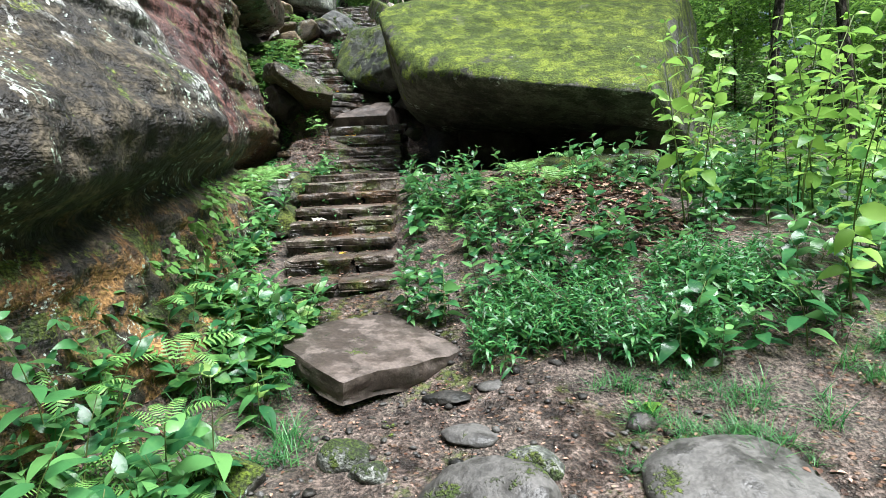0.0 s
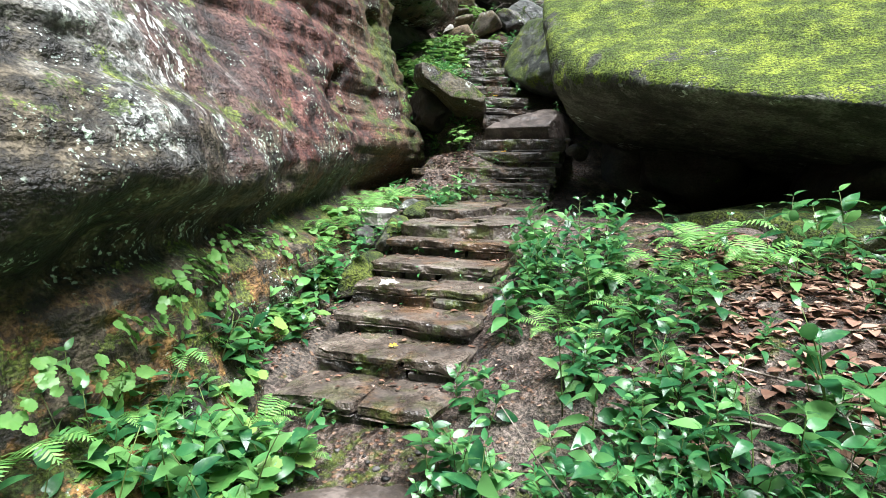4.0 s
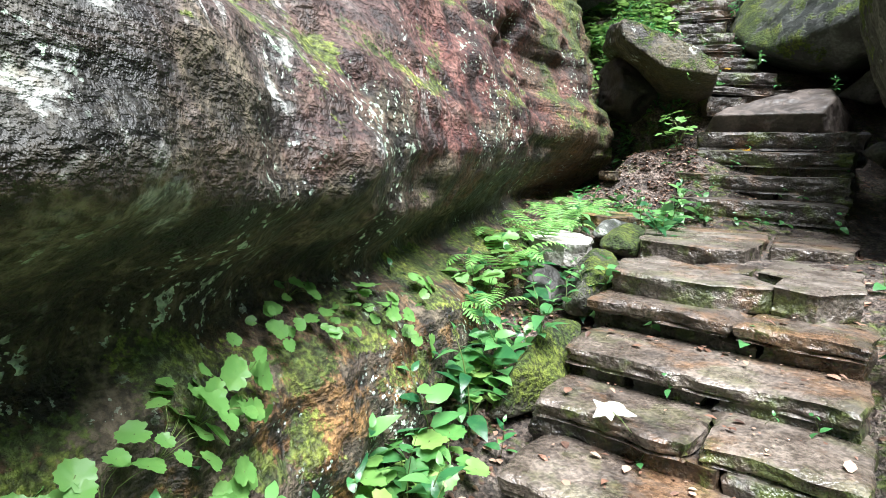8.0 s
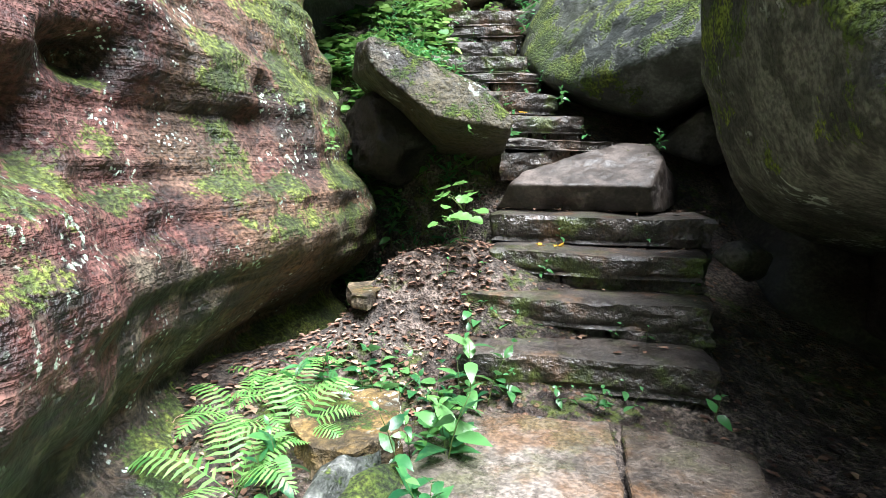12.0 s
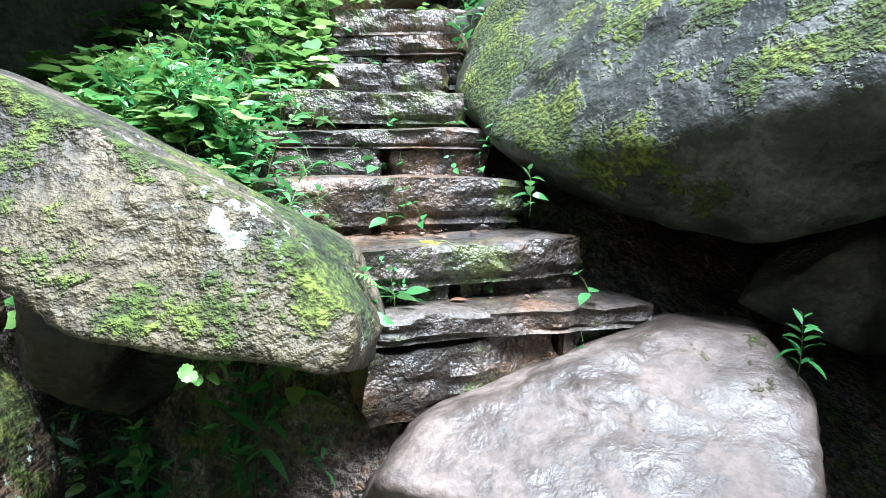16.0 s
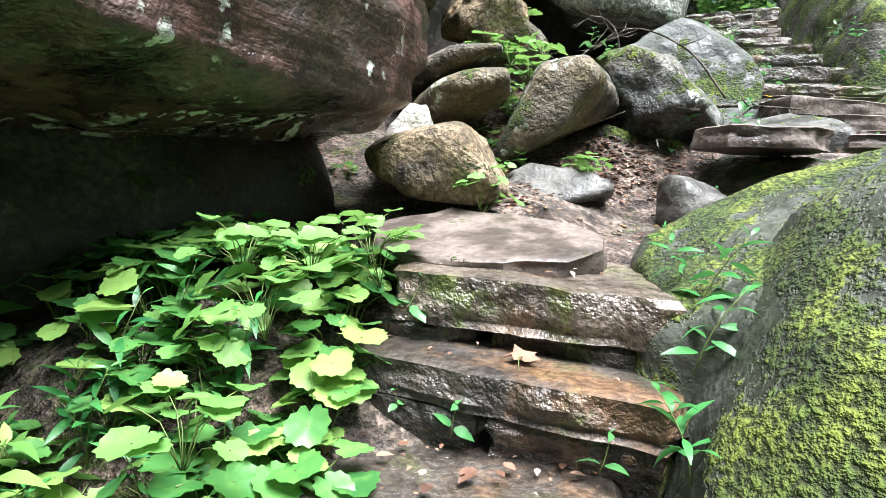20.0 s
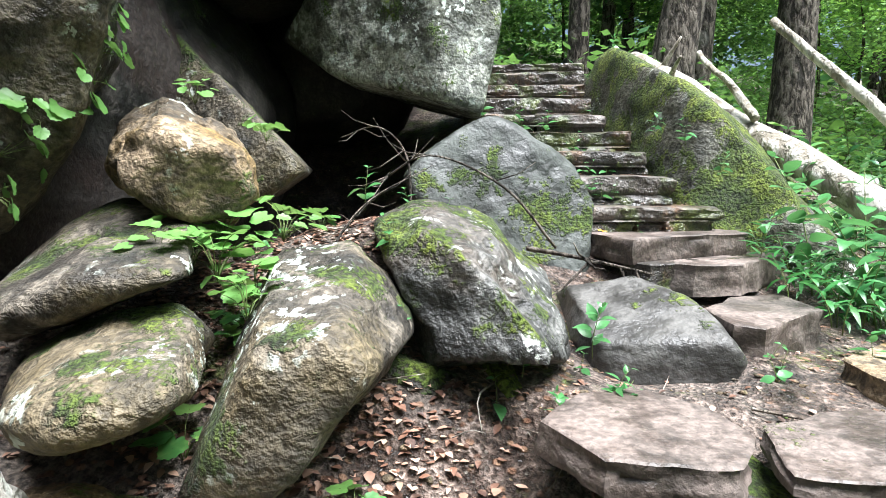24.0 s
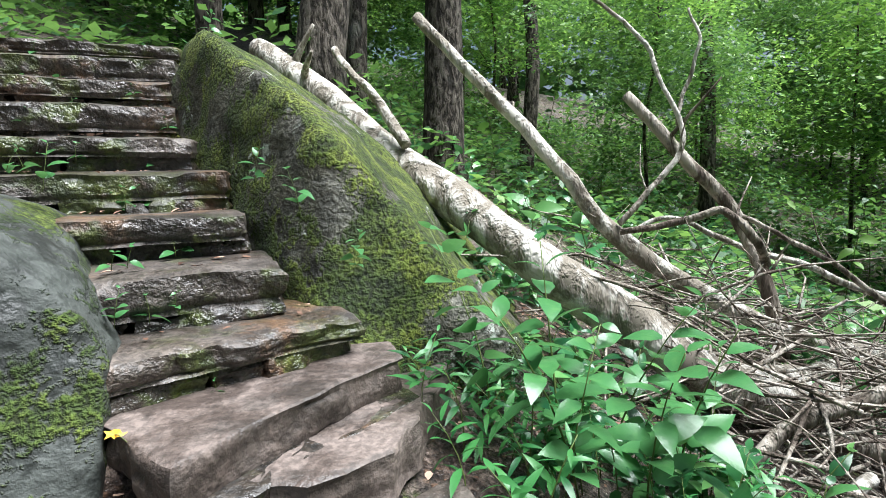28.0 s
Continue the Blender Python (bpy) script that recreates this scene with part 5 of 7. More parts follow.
flag("ledge_slab", [(-1.6, 13.3), (-1.25, 13.28), (-1.0, 13.55), (-1.2, 13.8), (-1.58, 13.62)], 4.555, 0.06, 308, M_LEDGE, "earthy flat slab sunk in the upper path", "slabs of the path")

# ---- plants: leaves, then kinds of plant ----
def leaf_shape(L, W, n=4, fold=0.18, droop=0.25, kind="ovate"):
    """A blade from the origin along +y."""
    V, F = [], []
    for i in range(n + 1):
        t = i / n
        if kind == "ovate":
            w = W / 2 * math.sin(math.pi * min(1, t * 0.97 + 0.03) ** 0.72) ** 0.9
        elif kind == "lance":
            w = W / 2 * math.sin(math.pi * (0.05 + 0.95 * t) ** 0.9)
        else:
            w = W / 2 * (1 - t) ** 0.6
        y, z = L * t * (1 - 0.15 * droop * t), -droop * L * t * t
        V += [(-w, y, z + fold * w), (0, y, z), (w, y, z + fold * w)]
        if i:
            a = 3 * (i - 1)
            F += [(a, a + 1, a + 4, a + 3), (a + 1, a + 2, a + 5, a + 4)]
    return np.array(V), F


def round_leaf(R, seed=0):
    """A scalloped, nearly round blade about the origin, its stalk at -y."""
    rng = np.random.default_rng(seed)
    n = 26
    V = [(0, -0.25 * R, -0.06 * R)]
    for k in range(n):
        a = 2 * math.pi * k / n - math.pi / 2
        r = R * (0.95 + 0.04 * math.cos(5 * (a + math.pi / 2))) * (0.55 if k == 0 else 1) * (1 + 0.06 * (-1) ** k)
        V.append((r * math.cos(a), r * math.sin(a), 0.12 * R * math.sin(2 * a + seed) + 0.04 * R * math.cos(5 * a) + 0.08 * R))
    return np.array(V), [(0, k + 1, (k + 1) % n + 1) for k in range(n)]


def herb_parts(seed, h=0.32, pairs=5, L=0.1, ratio=0.5, kind="ovate", lean=0.25, spread=55):
    """Stem and leaves of an upright herb with leaves in pairs: (stem, [leaves])."""
    rng = np.random.default_rng(seed)
    a0 = rng.uniform(0, 6.28)
    lx, ly = lean * h * math.cos(a0), lean * h * math.sin(a0)
    pts = [(lx * t * t, ly * t * t, h * t) for t in np.linspace(0, 1, 5)]
    stem = tube(pts, [0.0035 * (1 - 0.6 * t) * (h / 0.32) ** 0.5 for t in np.linspace(0, 1, 5)], 4)
    leaves = []
    turn0 = rng.uniform(0, 360)
    for k in range(pairs):
        t = 0.25 + 0.75 * k / max(1, pairs - 1)
        s = L * (0.55 + 0.75 * math.sin(math.pi * (0.2 + 0.72 * t))) * rng.uniform(0.8, 1.15) * (0.75 if k == pairs - 1 else 1)
        for side in (0, 180):
            v, f = leaf_shape(s, s * ratio, 4, 0.15, rng.uniform(0.1, 0.7), kind)
            v = place(v, 0, 0, 0, ry=rng.normal() * 22)
            v = v + np.array((0, 0.12 * s, 0))
            up = 90 - spread + rng.uniform(-32, 28) + 25 * t - 20
            leaves.append((place(v, lx * t * t, ly * t * t, h * t, rz=turn0 + 90 * k + side + rng.uniform(-18, 18), rx=up), f))
    return stem, leaves


def roundleaf_parts(seed, n=8, h=0.2, R=0.05):
    rng = np.random.default_rng(seed)
    stems, leaves = [], []
    for k in range(n):
        a = 2.4 * k + rng.uniform(-0.4, 0.4)
        out, up = rng.uniform(0.35, 1.0) * h, rng.uniform(0.45, 1.05) * h
        tip = np.array((out * math.cos(a), out * math.sin(a), up))
        stems.append(tube(curve_through([(0, 0, 0), tip * (0.4, 0.4, 0.75), tip], 5), [0.002] * 5, 3))
        v, f = round_leaf(R * rng.uniform(0.7, 1.3), seed * 31 + k)
        leaves.append((place(v, *tip, rz=math.degrees(a) - 90, rx=rng.uniform(-40, 5)), f))
    return merge(stems), leaves


def fern_parts(seed, n=6, L=0.45):
    rng = np.random.default_rng(seed)
    fronds = []
    for k in range(n):
        a = 360 * k / n + rng.uniform(-25, 25)
        l = L * rng.uniform(0.75, 1.15)
        bits = []
        pts = curve_through([(0, 0, 0), (0, 0.35 * l, 0.38 * l), (0, 0.75 * l, 0.5 * l), (0, 1.0 * l, 0.38 * l)], 19)
        bits.append(tube(pts[::3], [0.003 * (1 - 0.7 * q / 6) for q in range(7)], 3))
        for i in range(3, 19):
            t = i / 18
            w = 0.3 * l * math.sin(math.pi * (0.12 + 0.85 * t) ** 1.1) ** 0.9 * (1.05 - 0.55 * t)
            for sgn in (-1, 1):
                V = np.array([(0, -0.012 * l, 0), (sgn * w * 0.5, 0.02 * l, -0.05 * w), (sgn * w, 0.05 * l, -0.2 * w), (sgn * w * 0.5, 0.055 * l, -0.05 * w), (0, 0.022 * l, 0)])
                V[:, 2] += 0.0
                F = [(0, 1, 3, 4), (1, 2, 3)]
                d = pts[min(i + 1, 18)] - pts[i - 1]
                bits.append((place(V, *pts[i], rx=math.degrees(math.atan2(d[2], d[1]))), F))
        v, f = merge(bits)
        fronds.append((place(v, 0, 0, 0, rz=a), f))
    return fronds


def grass_parts(seed, n=36, h=0.2, w=0.006):
    rng = np.random.default_rng(seed)
    out = []
    for k in range(n):
        l = h * rng.uniform(0.6, 1.25)
        v, f = leaf_shape(l, w * rng.uniform(0.8, 1.5), 4, 0.3, rng.uniform(0.3, 1.0), "blade")
        out.append((place(v, rng.normal() * 0.03, rng.normal() * 0.03, 0, rz=rng.uniform(0, 360), rx=rng.uniform(45, 85)), f))
    return out


def hero(name, label, category, stem, leaves, leaf_mat, leaf_name="leaf", group="", at=(0, 0, 0)):
    """A plant whose leaves are parts."""
    base = thing(name, label, category, group, at=at)
    if stem is not None:
        put("stem", stem[0], stem[1], M_STEM, base)
    for v, f in leaves:
        put(leaf_name, v, f, leaf_mat, base)
    return base


def template(stem, leaves):
    """Joined arrays of a plant, as stems and leaves apart."""
    return (stem if stem is not None else (np.zeros((0, 3)), []), merge(leaves))


class Patch:
    """A stand of plants that nobody could count, joined into one mesh with stems and leaves."""

    def __init__(self):
        self.v, self.f, self.m, self.n = [], [], [], 0

    def add(self, tpl, x, y, z, rz, s, tilt=0):
        for k, (v, f) in enumerate(tpl):
            if len(v):
                self.v.append(place(v, x, y, z, rz=rz, rx=tilt, s=s))
                self.f.append(np.array([(*q, -1) if len(q) == 3 else q for q in f]) + np.where(np.array([(0, 0, 0, -1 - self.n) if len(q) == 3 else (0, 0, 0, 0) for q in f]) < 0, 0, 0) + self.n)
                tri = np.array([len(q) == 3 for q in f])
                self.f[-1][tri, 3] = -1
                self.m += [k] * len(f)
                self.n += len(v)

    def build(self, name, mats, label, category):
        V, F = np.concatenate(self.v), np.concatenate(self.f)
        me = bpy.data.meshes.new(name)
        me.from_pydata(V.tolist(), [], [tuple(q[:3]) if q[3] < 0 else tuple(q) for q in F.tolist()])
        for m in mats:
            me.materials.append(m)
        me.polygons.foreach_set("material_index", self.m)
        me.polygons.foreach_set("use_smooth", [True] * len(me.polygons))
        return tagged(new(name, me), label, category, kind="stuff")


def tubes4(stem):
    """Drops end caps, so that stems hold only quads."""
    return (stem[0], [q for q in stem[1] if len(q) in (3, 4)])


def T(parts):
    stem, leaves = parts
    return template(tubes4(stem) if stem is not None else None, leaves)


HERBS = [T(herb_parts(400 + k, 0.26 + 0.05 * (k % 4), 4 + k % 3, 0.085 + 0.012 * (k % 3))) for k in range(8)]
LANCE = [T(herb_parts(430 + k, 0.26 + 0.04 * (k % 3), 6 + k % 3, 0.085, 0.24, "lance", 0.35)) for k in range(6)]
ROUNDS = [T(roundleaf_parts(450 + k, 8 + k % 3, 0.16, 0.045)) for k in range(5)]
FERNS = [T((None, fern_parts(470 + k, 6 + k % 3, 0.36))) for k in range(4)]
GRASS = [T((None, grass_parts(490 + k, 26, 0.18))) for k in range(4)]
TALL = [T(herb_parts(510 + k, 1.2 + 0.25 * k, 8 + k, 0.15, 0.55, "ovate", 0.25, 70)) for k in range(5)]
SMALL = [T(herb_parts(530 + k, 0.08, 2, 0.05, 0.6)) for k in range(4)]


def sow(name, kinds, n, box, mats, label, category, seed, size=(0.7, 1.3), keep=None, sink=0.01):
    """Sows n plants over a box x0, y0, x1, y1 on the ground."""
    rng = np.random.default_rng(seed)
    p = Patch()
    x, y = rng.uniform(box[0], box[2], n), rng.uniform(box[1], box[3], n)
    z = ground_z(x, y)
    clump = fbm(np.c_[x, y, 0 * x], 1.6, 2, seed)
    for k in range(n):
        if clump[k] < rng.uniform(-0.7, 0.5) or (keep is not None and not keep(x[k], y[k])):
            continue
        p.add(kinds[rng.integers(len(kinds))], x[k], y[k], z[k] - sink, rng.uniform(0, 360), rng.uniform(*size), rng.normal() * 6)
    return p.build(name, mats, label, category)


HM, LM, RM, FM, GM = (M_STEM, M_HERB), (M_STEM, M_GRASS), (M_STEM, M_ROUND), (M_STEM, M_FERN), (M_STEM, M_GRASS)
off_stairs = lambda x, y: not (-1.62 < x < -0.42 and 4.2 < y < 9.9) and not (-2.45 < x < -1.6 and 6.6 < y < 7.5) and not (-2.4 < x < -1.85 and 7.6 < y < 8.3)
sow("round_leaf_layer", ROUNDS, 110, (-1.95, 3.0, -1.05, 4.6), RM, "round light green leaves on the bank", "herbs", 624, (0.8, 1.5), off_stairs)
sow("herb_layer", HERBS, 430, (-1.95, 1.2, -0.95, 4.5), HM, "dense broad leaved green herbs on the bank", "herbs", 601, (0.7, 1.35), lambda x, y: x < -1.0 and off_stairs(x, y))
sow("fern_layer", FERNS, 50, (-1.95, 1.6, -1.05, 4.4), FM, "green ferns among herbs on the bank", "ferns", 602, (0.5, 0.95))
sow("grass_tufts", GRASS, 60, (-1.5, 1.8, -0.7, 4.0), GM, "grass tufts along the path's edge", "grass", 603, (0.6, 1.1))
sow("herb_layer", HERBS, 130, (-2.25, 4.2, -1.6, 8.4), HM, "leafy herbs along the foot of the cliff", "herbs", 604, (0.5, 1.05), off_stairs)
sow("round_leaf_layer", ROUNDS, 60, (-2.3, 3.6, -1.7, 8.4), RM, "round scalloped leaves on the damp bank", "herbs", 605, (0.7, 1.2), off_stairs)
sow("herb_layer", HERBS, 430, (-0.4, 4.0, 1.2, 6.4), HM, "thick green herbs beside the stairs", "herbs", 606, (0.6, 1.2), lambda x, y: x > -0.38 and y > 3.9 + 0.2 * x and not (x > 0.75 and 4.7 < y < 5.9))
sow("fern_layer", FERNS, 14, (0.0, 5.0, 1.2, 6.2), FM, "ferns beside the stairs", "ferns", 607, (0.5, 0.9))
sow("narrow_leaf_layer", LANCE, 1100, (0.15, 3.1, 2.3, 4.2), LM, "lush stand of narrow bright green leaves", "grass", 608, (0.5, 0.9), lambda x, y: y > 3.25 - 0.12 * x)
sow("herb_layer", HERBS, 420, (1.2, 3.0, 4.2, 6.2), HM, "green herbs on the sunny bank", "herbs", 609, (0.8, 1.45), lambda x, y: not (x < 1.6 and 4.6 < y < 5.9))
sow("herb_layer", SMALL, 160, (-2.4, 8.2, -1.8, 9.4), HM, "small green seedlings on the leafy slope", "herbs", 622, (0.8, 1.6))
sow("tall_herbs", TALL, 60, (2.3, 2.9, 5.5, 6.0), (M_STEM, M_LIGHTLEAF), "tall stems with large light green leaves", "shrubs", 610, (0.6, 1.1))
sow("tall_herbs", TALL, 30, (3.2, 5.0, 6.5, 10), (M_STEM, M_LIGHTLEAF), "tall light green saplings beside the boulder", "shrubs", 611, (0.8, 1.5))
sow("grass_tufts", GRASS, 220, (0.75, 2.3, 3.2, 3.2), GM, "short grass beside the clearing", "grass", 612, (0.4, 0.9))
sow("round_leaf_layer", ROUNDS, 190, (-3.7, 10.05, -2.3, 11.7), RM, "lush round leaves on the slope beside the upper steps", "herbs", 613, (0.7, 1.15), lambda x, y: x < -1.95 - 0.5 * (y - 9.9) - 0.05)
sow("narrow_leaf_layer", LANCE, 220, (-3.2, 10.0, -2.1, 11.2), LM, "grassy narrow leaves beside the steps", "grass", 614, (0.5, 0.9), lambda x, y: x < -1.95 - 0.5 * (y - 9.9) - 0.02)
sow("narrow_leaf_layer", LANCE, 300, (-3.1, 9.8, -2.0, 10.7), LM, "lush grassy leaves crowding the steps", "grass", 625, (0.5, 0.95), lambda x, y: x < -2.06 - 1.2 * (y - 9.95))
sow("herb_layer", HERBS, 220, (-3.2, 9.9, -2.1, 10.9), (M_STEM, M_ROUND), "light green herbs crowding the steps", "herbs", 626, (0.5, 0.9), lambda x, y: x < -2.08 - 1.2 * (y - 9.95))
sow("round_leaf_layer", ROUNDS, 330, (-3.7, 10.2, -2.6, 11.9), RM, "round scalloped leaves in the damp recess", "herbs", 615, (0.7, 1.15), lambda x, y: x < -2.0 - 0.5 * (y - 9.9) - 0.05)
sow("narrow_leaf_layer", LANCE, 260, (-1.25, 14.1, 0.5, 15.7), LM, "narrow leaved herbs beside the upper steps", "herbs", 616, (0.6, 1.1), lambda x, y: -0.75 + 0.3 * (14.6 - y) < x < 0.3)
sow("herb_layer", HERBS, 110, (-1.0, 14.6, 1.2, 16.4), HM, "leafy herbs below the fallen trunk", "herbs", 617, (0.6, 1.2), lambda x, y: -0.85 < x < 0.3)
sow("round_leaf_layer", ROUNDS, 34, (-4.2, 12.6, -2.6, 14.6), RM, "round leaved plants between the boulders", "herbs", 618, (0.5, 0.9))
sow("herb_layer", HERBS, 200, (-0.95, 15.6, 0.4, 17.8), HM, "leafy herbs between the boulder and the trunk", "herbs", 623, (0.5, 0.9))
sow("herb_layer", HERBS, 500, (1.0, 15, 12, 26), HM, "green undergrowth of the wood", "herbs", 619, (1.0, 2.2))
sow("herb_layer", HERBS, 500, (4.0, -2, 14, 14), HM, "green undergrowth of the wood", "herbs", 620, (1.0, 2.4))
sow("tall_herbs", TALL, 120, (2.5, 17, 16, 34), (M_STEM, M_CANOPY), "tall green undergrowth of the wood", "shrubs", 621, (0.8, 1.6))


# ---- fallen leaves ----
def litter(name, n, box, seed, size=(0.022, 0.055), keep=None):
    rng = np.random.default_rng(seed)
    x, y = rng.uniform(box[0], box[2], n), rng.uniform(box[1], box[3], n)
    z = ground_z(x, y)
    clump = fbm(np.c_[x, y, 0 * x], 2.0, 3, seed)
    p = Patch()
    kinds = [((np.zeros((0, 3)), []), leaf_shape(1.0, 0.55 + 0.1 * k, 3, 0.5 - 0.2 * k, 0.15, "ovate")) for k in range(3)]
    for k in range(n):
        if clump[k] < rng.uniform(-0.8, 0.5) or (keep is not None and not keep(x[k], y[k])):
            continue
        p.add(kinds[k % 3], x[k], y[k], z[k] + rng.uniform(0.004, 0.014), rng.uniform(0, 360), rng.uniform(*size) * 0.8, rng.normal() * 9)
    return p.build(name, (M_STEM, M_LITTER), "brown and reddish fallen leaves on the ground", "leaf litter")


litter("leaf_litter", 5200, (-2.2, 1.5, 2.6, 6.6), 640, keep=lambda x, y: off_stairs(x, y) and not (-0.9 < x < 0.9 and y < 3.3))
litter("leaf_litter", 3000, (0.5, 4.4, 2.0, 6.3), 641, (0.06, 0.13))
sow("herb_layer", HERBS, 90, (0.6, 4.5, 2.2, 6.2), HM, "scattered green herbs on the leafy slope", "herbs", 627, (0.4, 0.9))
litter("leaf_litter", 4200, (-2.9, 4.6, -1.6, 9.8), 642, (0.028, 0.062), keep=off_stairs)
litter("leaf_litter", 1500, (-2.7, 8.2, -1.75, 9.5), 647, (0.028, 0.062))
litter("leaf_litter", 1500, (-0.75, 6.6, 0.6, 10.4), 643, (0.025, 0.06))
litter("leaf_litter", 2600, (-4.4, 12.2, -2.3, 14.9), 644, (0.028, 0.06), lambda x, y: x < -2.75 or y > 13.3)
litter("leaf_litter", 2200, (-2.2, 13.0, 2.5, 16.0), 645, (0.02, 0.05))
litter("leaf_litter", 2500, (-1.0, 15.4, 0.6, 17.6), 649, (0.02, 0.05))
litter("leaf_litter", 3000, (-3.9, 13.2, -2.5, 14.9), 650, (0.03, 0.062))
litter("leaf_litter", 900, (-0.9, 2.0, 1.2, 3.4), 646, (0.012, 0.035))


def step_litter():
    """Leaf scraps and crumbs of earth on the treads."""
    rng = np.random.default_rng(660)
    p = Patch()
    kinds = [((np.zeros((0, 3)), []), leaf_shape(1.0, 0.5 + 0.15 * k, 3, 0.4 - 0.15 * k, 0.15, "ovate")) for k in range(3)]
    for l, r, z, depth, drop in STEPS:
        l, r = np.array(l, float), np.array(r, float)
        side = (r - l) / np.linalg.norm(r - l)
        back = np.array((-side[1], side[0]))
        for k in range(int(rng.integers(26, 48))):
            u, v = rng.random(), rng.random() ** 0.55
            q = l + (r - l) * u + back * (0.05 + 0.3 * v)
            p.add(kinds[k % 3], q[0], q[1], z + rng.uniform(0.006, 0.016), rng.uniform(0, 360), 0.012 + 0.045 * rng.random() ** 3, rng.normal() * 8)
    p.build("step_litter", (M_STEM, M_LITTER), "scraps of fallen leaves on the stone treads", "leaf litter")


step_litter()


# ---- single plants that stand out ----
def hero_set():
    make = {}
    for k in range(3):
        st, lv = herb_parts(800 + k, 0.3, 4 + k, 0.1, 0.52)
        make["herb", k] = ("broad_leaf_herb", "broad leaved green herb growing by the stones", "herb", st, lv, M_HERB, "leaf")
        st, lv = roundleaf_parts(810 + k, 9 + k, 0.2, 0.055)
        make["round", k] = ("round_leaf_plant", "plant with round scalloped light green leaves", "herb", st, lv, M_ROUND, "leaf")
        make["fern", k] = ("fern", "light green fern with arching fronds", "fern", None, fern_parts(820 + k, 6 + k, 0.46), M_FERN, "frond")
        st, lv = herb_parts(830 + k, 0.3, 6 + k, 0.1, 0.26, "lance", 0.4)
        make["lance", k] = ("narrow_leaf_herb", "narrow leaved bright green herb by the steps", "herb", st, lv, M_GRASS, "leaf")
        st, lv = herb_parts(840 + k, 0.9, 7, 0.16, 0.55, "ovate", 0.3, 65)
        make["tall", k] = ("tall_herb", "tall herb with large pointed green leaves", "herb", st, lv, M_HERB, "leaf")
        st, lv = herb_parts(850 + k, 1.5, 9, 0.15, 0.6, "ovate", 0.15, 75)
        make["shoot", k] = ("sapling", "slender sapling with large light green leaves", "sapling", st, lv, M_LIGHTLEAF, "leaf")
        st, lv = herb_parts(860 + k, 0.1, 2, 0.055, 0.6)
        make["small", k] = ("seedling", "small green seedling in a crack of the stones", "seedling", st, lv, M_HERB, "leaf")
    return make


HERO = hero_set()
_made = {}
_rng = np.random.default_rng(5)


def grow(kind, x, y, z=None, s=1.0, tilt=0.0, out=0.0):
    """A plant at a place; out: how far it leans from a wall towards the stairs."""
    key = (kind, int(_rng.integers(3)))
    m = pose(x, y, gz(x, y) if z is None else z, -0.4 * out, out, 0) @ pose(0, 0, 0, tilt * _rng.normal(), tilt * _rng.normal(), float(_rng.uniform(0, 360)))
    if key not in _made:
        name, label, cat, st, lv, mat, part_name = HERO[key]
        ob = hero(name, label, cat, st, lv, mat, part_name, "plants of the gorge")
        _made[key] = ob
        ob.matrix_basis = m @ Matrix.Diagonal((s, s, s, 1))
        return ob
    ob = copy_thing(_made[key], m)
    ob.scale = (s, s, s)
    return ob


for x, y, z, s in [(-2.15, 6.35, 1.26, 0.8), (-2.22, 7.0, 1.38, 0.75), (-2.3, 7.5, 1.42, 0.75), (-2.05, 5.95, 1.12, 0.7), (-2.28, 7.85, 1.44, 0.7), (-2.2, 5.75, 1.12, 0.7), (-2.55, 7.9, 1.42, 0.7), (-2.6, 8.3, 1.45, 0.7), (-2.45, 6.75, 1.34, 0.7), (-2.45, 8.1, 1.45, 0.6), (-1.75, 3.3, 0.62, 0.8), (-1.5, 2.9, 0.45, 0.8), (-1.85, 4.1, 0.8, 0.7), (0.85, 5.75, 1.3, 0.9), (1.1, 5.6, 1.25, 0.7), (-2.0, 9.75, 2.75, 0.4)]:
    grow("fern", x, y, z, s, 5)
for x, y, s in [(-1.35, 1.6, 0.7), (-1.55, 2.0, 0.75), (-1.2, 1.35, 0.6), (-1.7, 1.5, 0.8), (-1.6, 2.5, 0.6), (-1.0, 1.9, 0.45), (-0.5, 15.25, 0.95), (-0.65, 15.0, 0.7), (-0.2, 15.35, 0.85), (0.05, 15.1, 0.7), (-0.55, 15.05, 0.9), (-0.35, 14.95, 0.8), (-0.75, 15.35, 0.9), (-0.2, 15.0, 0.9)]:
    grow("tall", x, y, None, s, 6)
for x, y, s in [(1.95, 4.55, 1.0), (2.15, 4.7, 0.9), (3.4, 5.2, 1.2)]:
    grow("shoot", x, y, None, s, 4)
